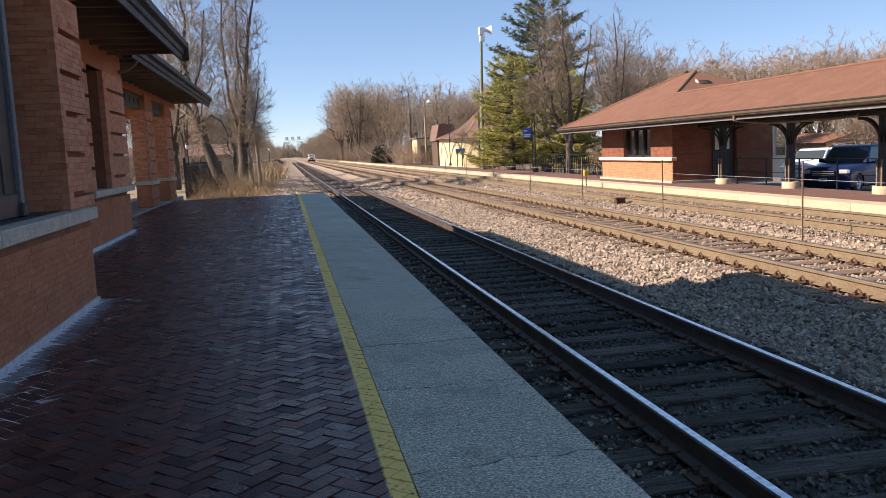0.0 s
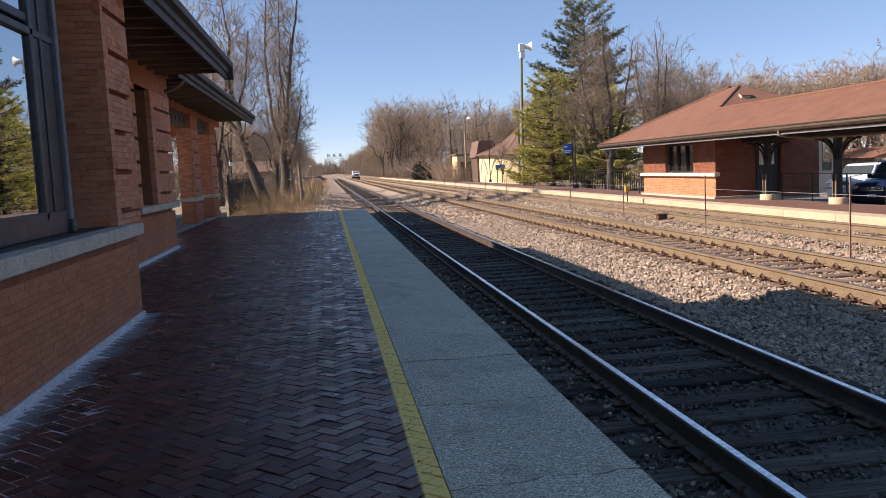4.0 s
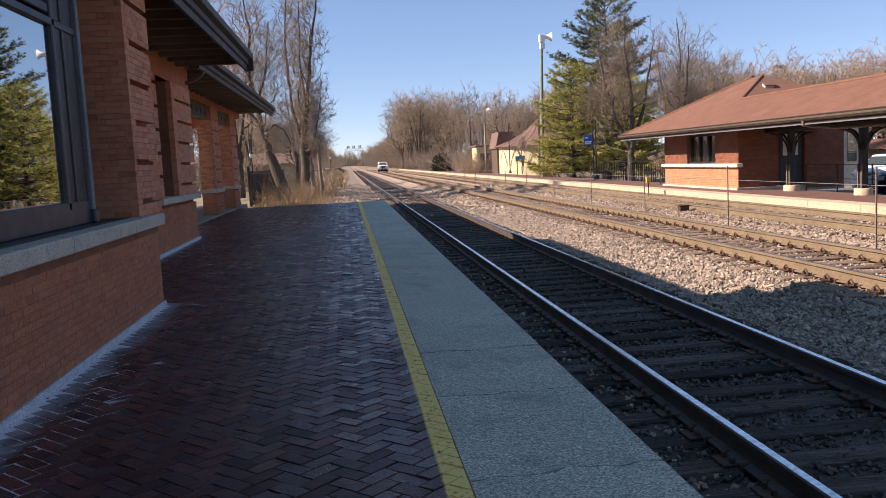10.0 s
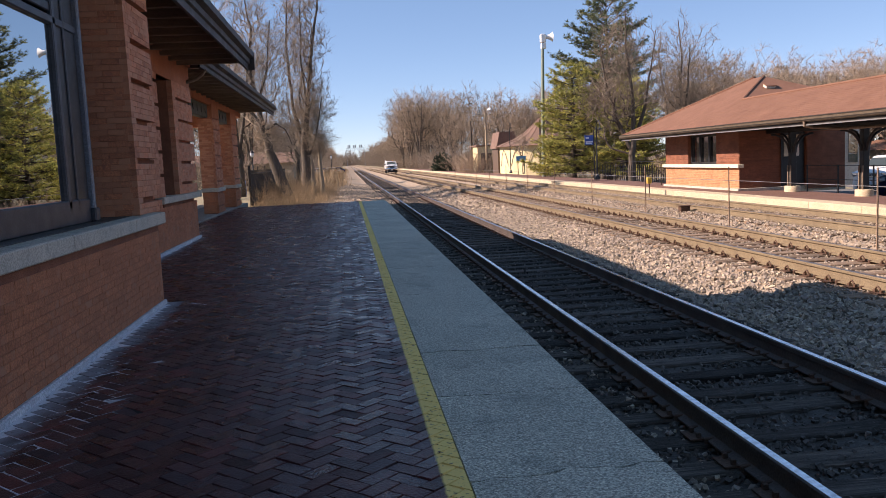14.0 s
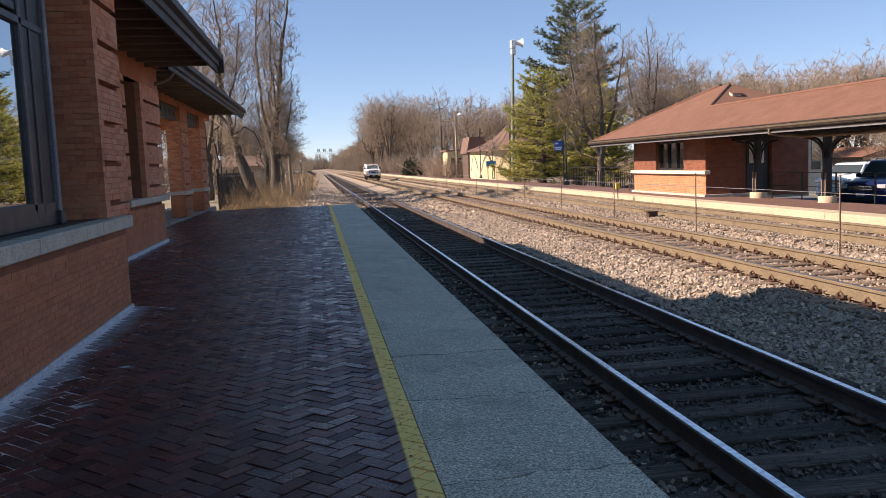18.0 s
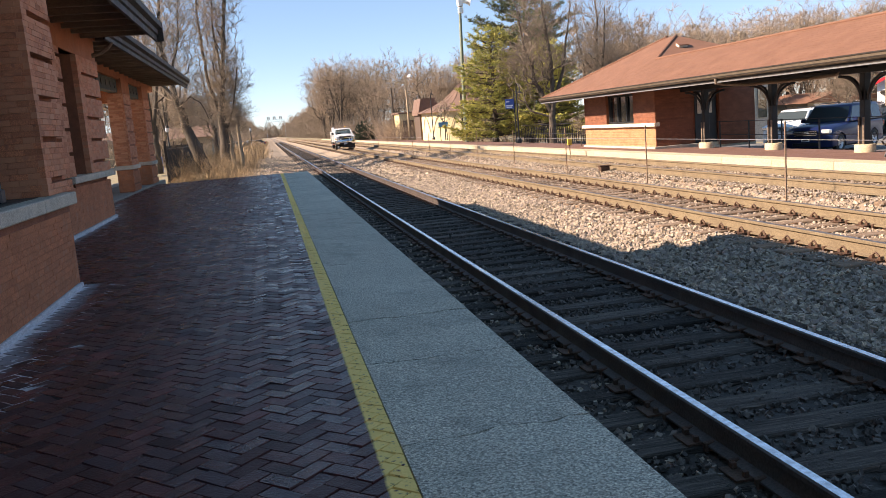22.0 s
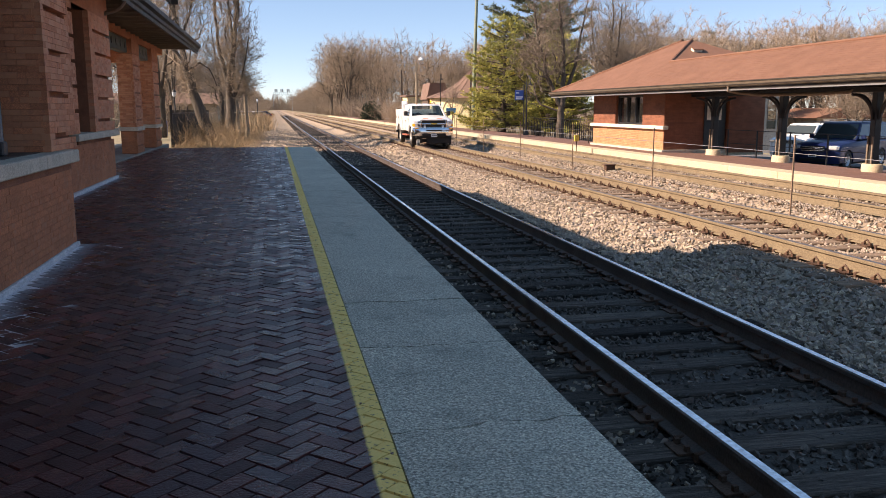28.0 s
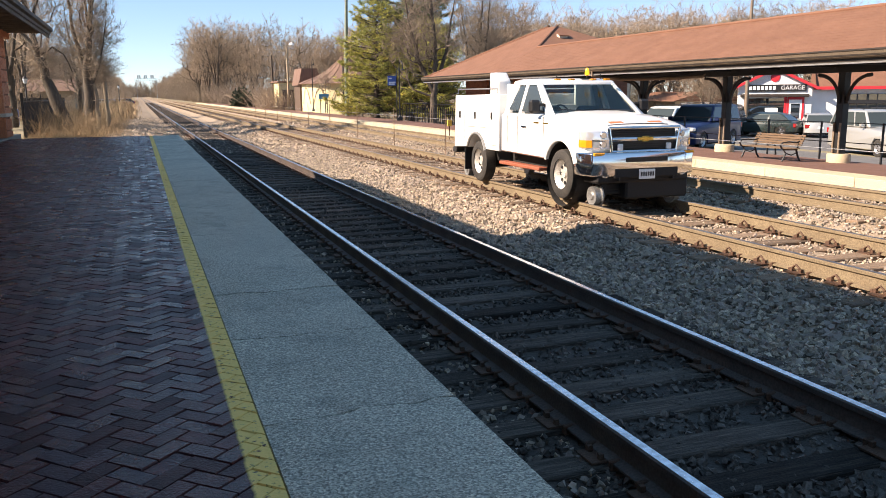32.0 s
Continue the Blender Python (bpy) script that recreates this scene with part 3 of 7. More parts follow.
# ---------- near platform ----------
def clip(poly, axis, lim, keep_less):
    """Cuts a flat outline at a straight limit."""
    out = []
    for p, q in zip(poly, poly[1:] + poly[:1]):
        a, b = (lim - p[axis], lim - q[axis]) if keep_less else (p[axis] - lim, q[axis] - lim)
        if a >= 0:
            out.append(p)
        if a * b < 0:
            t = a / (a - b)
            out.append((p[0] + (q[0] - p[0]) * t, p[1] + (q[1] - p[1]) * t))
    return out


def paving():
    """Herringbone bricks at 45 degrees; the nearest are pieces of their own."""
    r = random.Random(9)
    W, gap = 0.107, 0.0038
    c45 = math.sqrt(0.5)
    ox, oy = 0.02, 3.0
    rest = B()
    own = 0
    lim_x0, lim_x1, lim_y0, lim_y1 = -5.2, 0.508, -3.0, END_Y
    span = int(60 / W)
    for i in range(-span, span):
        for j in range(-span, span):
            d = (i - j) % 4
            if d not in (0, 3):
                continue
            cu, cv = (i + 1, j + 0.5) if d == 0 else (i + 0.5, j + 1)
            x, y = ox + (cu - cv) * W * c45, oy + (cu + cv) * W * c45
            if not (lim_x0 < x < lim_x1 + 0.1 and lim_y0 < y < lim_y1 + 0.1) or (x < -2.25 and y < 10.5) or (x < -3.6 and y < 21) or x < -4.85:
                continue
            hu, hv = ((1.0, 0.5) if d == 0 else (0.5, 1.0))
            salty = x + 0.25 * math.sin(y * 2.3) * math.sin(x * 5 + y) < (-1.75 if y < 10.6 else -3.15)
            g_ = gap * (1.6 if salty and y < 21 else 1.0)
            hu, hv = hu * W - g_, hv * W - g_
            quad = [(x + (a * hu - b * hv) * c45, y + (a * hu + b * hv) * c45) for a, b in ((-1, -1), (1, -1), (1, 1), (-1, 1))]
            tilt = (r.gauss(0, 0.015), r.gauss(0, 0.015), r.gauss(0, 0.0015))
            if max(p[0] for p in quad) > lim_x1:
                quad = clip(quad, 0, lim_x1, True)
            if max(p[1] for p in quad) > lim_y1:
                quad = clip(quad, 1, lim_y1, True)
            if len(quad) < 3:
                continue
            k = len(quad)
            mx, my = sum(p[0] for p in quad) / k, sum(p[1] for p in quad) / k
            top = [(mx + (p[0] - mx) * 0.968, my + (p[1] - my) * 0.968, tilt[0] * (p[0] - mx) + tilt[1] * (p[1] - my) + tilt[2]) for p in quad]
            mid = [(p[0], p[1], -0.006) for p in quad]
            low = [(p[0], p[1], -0.036) for p in quad]
            fs = [tuple(range(k))] + [(q, (q + 1) % k, k + (q + 1) % k, k + q) for q in range(k)] + [(k + q, k + (q + 1) % k, 2 * k + (q + 1) % k, 2 * k + q) for q in range(k)]
            if own < 300 and 2.2 < y < 4.75 and x > -1.6:
                one = B().add([(a - mx, b - my, c) for a, b, c in top + mid + low], fs)
                part("brick", one, PAVER, platform, at=Matrix.Translation((mx, my, 0)))
                own += 1
            else:
                rest.add(top + mid + low, fs)
    me = big("paving_bricks", rest.v, rest.f, PAVER)
    tagged(part("paving_bricks", me, None, platform), kind="stuff")


base = B()
base.box(-14, 0.53, -9, END_Y, -0.5, -0.011)
base.box(-2.4, -1.5, 2.0, 10.62, -0.012, -0.004)
base.box(-3.8, -2.9, 10.62, 21, -0.012, -0.004)
platform = structure("platform", base, PAVE_JOINT, "dark herringbone brick station platform with a yellow painted line")
slab_edges = [-9, -6, -3.2, -1.2, 0.75, 2.2, 4.03, 5.57, 6.88, 10.0, 12.6, 16.75, 21.5, 26.4, 31.3, END_Y]
plat_edge = structure("platform_edge", B().box(0.6, 1.5, -9, END_Y - 0.02, -0.5, -0.06), PAVE_JOINT, "grey aggregate concrete platform edge slabs")
rr_ = random.Random(3)
CRACK_X = [0.515] + [0.57 + 0.066 * k for k in range(15)] + [1.545]
SLAB_CRACK = {}
for y_ in slab_edges:
    drift, SLAB_CRACK[y_] = 0.0, []
    for _x in CRACK_X:
        drift = drift * 0.8 + rr_.gauss(0, 0.022)
        SLAB_CRACK[y_].append(drift if y_ < END_Y else 0.0)
for a_, b_ in zip(slab_edges, slab_edges[1:]):
    # ragged cracks part the cast slabs
    near_side = [(x, a_ + SLAB_CRACK[a_][k] + 0.002) for k, x in enumerate(CRACK_X)]
    far_side = [(x, b_ + SLAB_CRACK[b_][k] - rr_.choice((0.003, 0.009, 0.018, 0.028))) for k, x in enumerate(CRACK_X)]
    part("slab", B().prism(near_side + far_side[::-1], "z", -0.2, rr_.uniform(-0.003, 0.002)), CONCRETE, plat_edge)
structure("platform_face", B().box(1.3, 1.48, -9, END_Y - 0.05, -0.6, -0.19), CONCRETE, "grey concrete platform foundation")


# far platform
FP_X = 12.6
fb = B().prism([(FP_X + 0.05, -0.5), (FP_X + 0.05, -0.015), (FP_X + 0.62, -0.02), (16.45, -0.12), (16.45, -0.6)], "y", -12, 200)
structure("far_platform", fb, FAR_PAVE, "red-brown brick-paved far platform")
edge = structure("far_platform_edge", B().box(FP_X, FP_X + 0.1, -12, 200, -0.5, -0.03), TAN_CONC, "tan concrete edge of the far platform")
yy = -12.0
while yy < 200:
    step = 2.4 if yy < 60 else 10
    part("slab", B().box(FP_X - 0.02, FP_X + 0.62, yy + 0.005, yy + step - 0.005, -0.36, 0.0, 0.01), TAN_CONC, edge)
    yy += step
lot = B()
lot.add([(16.46, -40, -0.38), (16.46, 75, -0.38), (20.0, 75, -0.66), (20.0, -40, -0.66), (23, 75, -0.82), (23, -40, -0.82), (28, 75, -1.05), (28, -40, -1.05), (45, 75, -1.25), (45, -40, -1.25), (75, 75, -1.3), (75, -40, -1.3)], [(0, 3, 2, 1), (3, 5, 4, 2), (5, 7, 6, 4), (7, 9, 8, 6), (9, 11, 10, 8)])
structure("parking_lot", lot, ASPHALT, "worn grey asphalt parking lot below the platform")


paving()


# ---------- near station building ----------
station = thing("station_building", "red-orange brick station building with deep dark eaves beside the platform", "building")


def brickwork(parent, at, length, z0, z1, L, H, m, own=0, gap=0.006, proud=0.012, seed=1, slots=()):
    """Courses on a wall face. at: pose whose x runs along the wall, z up, -y outwards. slots: (u0, u1, every, first) of set-back courses."""
    r = random.Random(seed)
    unit = B().box(-L / 2 + gap / 2, L / 2 - gap / 2, -proud, 0.075, 0, H - gap, 0.003).mesh("brick", m)
    rest = B()
    n = int((z1 - z0) / H)
    made = 0
    for k in range(n):
        u = -L / 2 * (k % 2)
        while u < length - 0.01:
            a, b = max(u, 0.0), min(u + L, length)
            z = z0 + k * H
            dy = r.uniform(-0.002, 0.002)
            for u0, u1, every, first in slots:
                if k % every == first and (a + b) / 2 > u0 and (a + b) / 2 < u1:
                    dy = 9
            if b - a > 0.03 and dy < 1:
                if made < own and b - a > L * 0.99:
                    part("brick", unit, None, parent, at=at @ Matrix.Translation(((a + b) / 2, dy, z)))
                    made += 1
                else:
                    rest.box(a + gap / 2, b - gap / 2, -proud + dy, 0.075 + dy, z, z + H - gap, 0, at)
            u += L
    me = big("bricks", rest.v, rest.f, m)
    if rest.f:
        tagged(part("bricks", me, None, parent), kind="stuff")


def facing_tracks(x, y0, z=0.0):
    """A face that looks to +x; its run goes along +y."""
    return Matrix(((0, -1, 0, x), (1, 0, 0, y0), (0, 0, 1, z), (0, 0, 0, 1)))


def facing_camera(x0, y, z=0.0):
    return Matrix.Translation((x0, y, z))


def near_station():
    base = part("bay_base", B().box(-7, -2.385, -6, 10.56, -0.3, 0.99), MORTAR, station, "brick base of the bay with a pale salt line at its foot")
    brickwork(base, facing_tracks(-2.385, 4.6), 5.96, 0.05, 0.98, 0.21, 0.0665, BASE_WALL, 300, 0.0022, 0.006, 2)
    part("footing", B().box(-3.0, -2.345, -6, 10.585, -0.2, 0.05, 0.012), SALT, station, "salt-whitened concrete footing")
    for a, c in ((-6, -1), (-1, 3.2), (3.2, 7.25), (7.25, 9.32), (9.32, 10.78)):
        part("sill", B().box(-3.35, -2.325, a + 0.003, c - 0.003, 0.99, 1.135, 0.012), STONE, station, "grey stone sill")
    pier = part("pier", B().box(-3.6, -2.565, 10.07, 11.25, 1.135, 5.2), MORTAR, station)
    brickwork(pier, facing_tracks(-2.505, 10.03), 1.22, 1.14, 5.1, 0.215, 0.067, BRICK, 140, 0.002, 0.054, 3, ((0.14, 9, 7, 2),))
    brickwork(pier, facing_camera(-2.93, 10.035), 0.42, 1.14, 5.1, 0.197, 0.067, BRICK, 100, 0.0025, 0.014, 4)
    # far side of the bay, and the wall that is set back
    part("bay_side", B().box(-7, -2.385, 10.56, 10.6, -0.3, 0.99), MORTAR, station)
    wall = part("wall", B().box(-7, -3.81, 10.6, 17.35, -0.3, 4.3), MORTAR, station)
    part("wall", B().box(-7, -3.81, 18.8, 21.0, -0.3, 4.3), MORTAR, station)
    part("wall", B().box(-7, -3.75, 17.35, 18.8, -0.3, 1.1), MORTAR, station)
    part("wall", B().box(-7, -3.75, 17.35, 18.8, 3.62, 4.3), MORTAR, station)
    brickwork(wall, facing_tracks(-3.75, 11.2), 6.15, 1.14, 3.62, 0.215, 0.067, BRICK, 0, 0.002, 0.05, 5, ((4.3, 5.4, 7, 3), (5.75, 9, 7, 6)))
    brickwork(wall, facing_tracks(-3.75, 18.8), 2.2, 1.14, 3.62, 0.215, 0.067, BRICK, 0, 0.002, 0.05, 6, ((0.4, 9, 7, 3),))
    part("frieze", B().box(-3.9, -3.72, 10.7, 21.02, 3.62, 4.22, 0.01), BASE_WALL, station, "smooth orange brick frieze")
    part("cornice", B().box(-3.9, -3.66, 10.7, 21.04, 4.13, 4.22, 0.01), BASE_WALL, station)
    brickwork(wall, facing_tracks(-3.75, 10.7), 10.3, 0.05, 0.98, 0.215, 0.067, BASE_WALL, 0, 0.0022, 0.006, 7)
    win = part("window", B().box(-4.3, -4.24, 17.35, 18.8, 1.1, 3.62), GLASS, station, "narrow dark window")
    part("window_frame", B().box(-4.28, -4.2, 17.35, 17.45, 1.1, 3.62).box(-4.28, -4.2, 18.7, 18.8, 1.1, 3.62).box(-4.28, -4.2, 17.45, 18.7, 2.3, 2.36), FRAME_BLUE, win)
    part("sill", B().box(-4.1, -3.63, 16.9, 20.95, 1.0, 1.135, 0.012), STONE, station, "grey stone sill")
    part("footing", B().box(-4.0, -3.69, 10.8, 21.0, -0.2, 0.06, 0.012), SALT, station, "salt-whitened concrete footing")
    part("end_band", B().box(-3.95, -3.62, 20.86, 21.06, 1.0, 1.16, 0.01), STONE, station)


near_station()


def bay_window():
    w = part("window", B().box(-2.80, -2.776, 2.6, 8.51, 1.39, 3.09), BAY_GLASS, station, "large dark-framed bay window that mirrors the trees")
    part("pane", B().box(-2.80, -2.776, 2.6, 8.51, 3.30, 4.3), BAY_GLASS, w, "upper pane")
    part("frame_panel", B().box(-2.83, -2.752, 8.51, 9.17, 1.2, 4.4, 0.01), BLACK, w, "dark painted frame panel")
    part("frame_stile", B().box(-2.80, -2.735, 8.49, 8.58, 1.3, 4.4, 0.012).box(-2.80, -2.735, 8.77, 8.81, 1.3, 4.4, 0.008), FRAME_BLUE, w)
    part("frame_bar", B().box(-2.82, -2.705, 9.18, 9.265, 1.2, 4.5, 0.012), FRAME_GREY, w, "blue-grey painted frame edge")
    part("bar_foot", B().box(-2.82, -2.68, 9.14, 9.29, 1.142, 1.29, 0.015), FRAME_BLUE, w)
    part("frame_stop", B().box(-3.0, -2.93, 9.265, 10.02, 1.142, 4.7, 0.006), BLACK, w)
    part("transom", B().box(-2.85, -2.735, 2.6, 9.18, 3.09, 3.17, 0.01), FRAME_BLUE, w)
    part("transom_top", B().box(-2.85, -2.755, 2.6, 9.18, 3.21, 3.30, 0.01), FRAME_BLUE, w)
    part("bottom_rail", B().box(-2.85, -2.735, 2.6, 9.18, 1.142, 1.39, 0.012), FRAME_BLUE, w)
    part("window_board", B().box(-3.1, -2.55, -6, 9.95, 1.12, 1.142), DARK_WOOD, w)
    part("head", B().box(-3.5, -2.5, -6, 10.04, 4.6, 5.2), MORTAR, station)
    part("bay_wall", B().box(-7, -2.6, -6, 2.6, 1.1, 5.2), BRICK, station)
    part("inner_wall", B().box(-7.2, -7, -6, 21, -0.3, 5.2), MORTAR, station)
    part("inner_wall", B().box(-6.9, -3.05, 9.93, 10.3, 1.1, 5.2), MORTAR, station)


bay_window()
# small dark wall lamp on the pier's far side
wl = thing("wall_lamp", "small black wall lamp fixed on the brick pier", "lamp")
part("lamp_body", B(True).lathe([(0.0, 0), (0.06, 0.0), (0.07, 0.03), (0.07, 0.24), (0.05, 0.26)], "x", 14, pose(-3.7, 12.0, 3.62)), BLACK, wl)
part("lamp_arm", B().box(-3.75, -3.65, 11.97, 12.03, 3.58, 3.66), BLACK, wl)


def porch():
    plinth = part("plinth", B().box(-6.3, -4.71, 21.0, 39.4, -0.3, 0.07, 0.012), PLINTH, station, "low stone plinth of the porch")
    for x0, x1 in ((-5.22, -4.75), (-11.5, -10.6)):
        for y0, y1 in ((30.6, 32.2), (35.4, 37.1)):
            p = part("porch_pier", B().box(x0, x1, y0, y1, -0.2, 3.5), MORTAR, station)
            part("band", B().box(x0 - 0.06, x1 + 0.1, y0 - 0.06, y1 + 0.06, 0.86, 1.0, 0.012), STONE, p, "stone band")
            if x1 > -6:
                for z0, z1, m in ((0.1, 0.86, BASE_WALL), (1.0, 3.5, BRICK)):
                    brickwork(p, facing_tracks(x1, y0), y1 - y0, z0, z1, 0.215, 0.067, m, 0, 0.002, 0.05, 8, ((0.2, 9, 7, 3),))
                    brickwork(p, facing_camera(x0, y0), x1 - x0, z0, z1, 0.215, 0.067, m, 0, 0.0025, 0.02, 9)
    beam = part("porch_beam", B().box(-5.5, -4.75, 21.0, 39.2, 3.95, 4.3), BASE_WALL, station, "orange brick beam over the porch")
    part("porch_beam", B().box(-11.5, -10.6, 21.0, 39.2, 3.6, 4.3), BASE_WALL, station)
    part("porch_end_beam", B().box(-10.6, -5.7, 38.6, 39.2, 3.6, 4.3), BASE_WALL, station)
    for y0, y1 in ((21.2, 30.5), (32.3, 35.3)):
        t = part("transom_panel", B().box(-5.1, -4.84, y0, y1, 3.5, 3.95, 0.01), GREEN_BEAM, beam, "dark green transom with round studs")
        n = max(3, int((y1 - y0) / 0.75))
        for k in range(n):
            y = y0 + (k + 0.5) * (y1 - y0) / n
            part("stud", B(True).lathe([(0.11, 0), (0.10, 0.02), (0.0, 0.02)], "x", 12, pose(-4.84, y, 3.73)), BLACK, beam)
    part("post_band", B().box(-4.9, -4.7, 30.6, 32.2, 3.5, 4.0, 0.01), BASE_WALL, beam)
    part("post_band", B().box(-4.9, -4.7, 35.4, 37.1, 3.5, 4.0, 0.01), BASE_WALL, beam)
    part("porch_ceiling", B().box(-13, -3.4, 20.85, 40.2, 4.30, 4.34), DARK_WOOD, station)
    part("porch_floor", B().box(-11.6, -6.3, 21.0, 39.4, -0.3, 0.08), STONE, station)


porch()


def near_roof():
    part("roof", B().prism([(-2.2, 4.26), (-2.2, 4.30), (-8.2, 7.4), (-14.2, 4.3), (-14.2, 4.26)], "y", 10.9, 19.9), SHINGLE, station)
    part("soffit", B().prism([(-2.25, 4.2), (-2.25, 4.25), (-3.73, 4.25), (-3.73, 4.2)], "y", 10.9, 19.85), DARK_WOOD, station)
    gut = part("fascia", B().prism([(-2.2, 3.9), (-2.15, 3.9), (-2.15, 4.02), (-2.11, 4.04), (-2.11, 4.14), (-2.02, 4.18), (-2.02, 4.3), (-2.2, 4.3)], "y", 10.9, 19.95), FASCIA, station, "dark moulded eave gutter")
    part("roof", B().prism([(-3.3, 4.36), (-3.3, 4.4), (-8.2, 6.8), (-13.1, 4.4), (-13.1, 4.36)], "y", 19.9, 39.2), SHINGLE, station)
    part("fascia", B().prism([(-3.3, 4.02), (-3.25, 4.02), (-3.25, 4.12), (-3.2, 4.15), (-3.2, 4.25), (-3.1, 4.29), (-3.1, 4.42), (-3.3, 4.42)], "y", 19.95, 39.3), FASCIA, station, "dark moulded eave gutter")
    part("roof", B().prism([(-1.0, 4.6), (-1.0, 4.75), (-7, 7.6), (-13, 4.75), (-13, 4.6)], "y", -8, 10.7), SHINGLE, station)
    part("gutter_strap", B().box(-2.21, -2.01, 19.86, 19.96, 3.9, 4.31, 0.004), FASCIA, gut)
    y = 11.2
    while y < 19.8:
        part("rafter", B().box(-3.73, -2.22, y - 0.05, y + 0.05, 4.04, 4.2, 0.01), RAFTER, station)
        y += 0.85
    y = 20.5
    while y < 39.1:
        part("rafter", B().box(-4.95, -3.32, y - 0.05, y + 0.05, 4.16, 4.31, 0.01), RAFTER, station)
        y += 0.95
    # curved knee brace under the step between the eaves
    pts = [(-3.75, 20.7, 3.75), (-3.5, 20.7, 3.82), (-3.35, 20.7, 3.92), (-3.25, 20.7, 4.05)]
    part("brace", B(True).tube(pts, 0.05, 8), RAFTER, station)


near_roof()


# ---------- far station building and canopy ----------
EX, EZ, SL = 13.5, 2.36, 0.5
RX = 15.65
RZ = EZ + (RX - EX) * SL
CY = -16.0
far_station = thing("far_station", "orange brick station with brown shingled hip roof and long platform canopy", "building")


def shingle_rows(parent, x0, z0, x1, z1, y0, y1, rows):
    """Overlapping rows of shingles on a slope that runs along y."""
    t = 0.003
    n = Vector((-(z1 - z0), 0, x1 - x0)).normalized()
    b = B()
    for k in range(rows):
        a, c = k / rows, (k + 1) / rows + 0.25 / rows
        pa, pc = Vector((x0 + (x1 - x0) * a, 0, z0 + (z1 - z0) * a)), Vector((x0 + (x1 - x0) * min(c, 1), 0, z0 + (z1 - z0) * min(c, 1)))
        lo, hi = pa + n * t * 1.6, pc + n * t * 0.4
        b.add([(pa.x, y0, pa.z), (pa.x, y1, pa.z), (lo.x, y0, lo.z), (lo.x, y1, lo.z), (hi.x, y0, hi.z), (hi.x, y1, hi.z)], [(0, 1, 3, 2), (2, 3, 5, 4)])
    return tagged(part("shingle_course", big("shingle_course", b.v, b.f, SHINGLE), None, parent), kind="stuff")


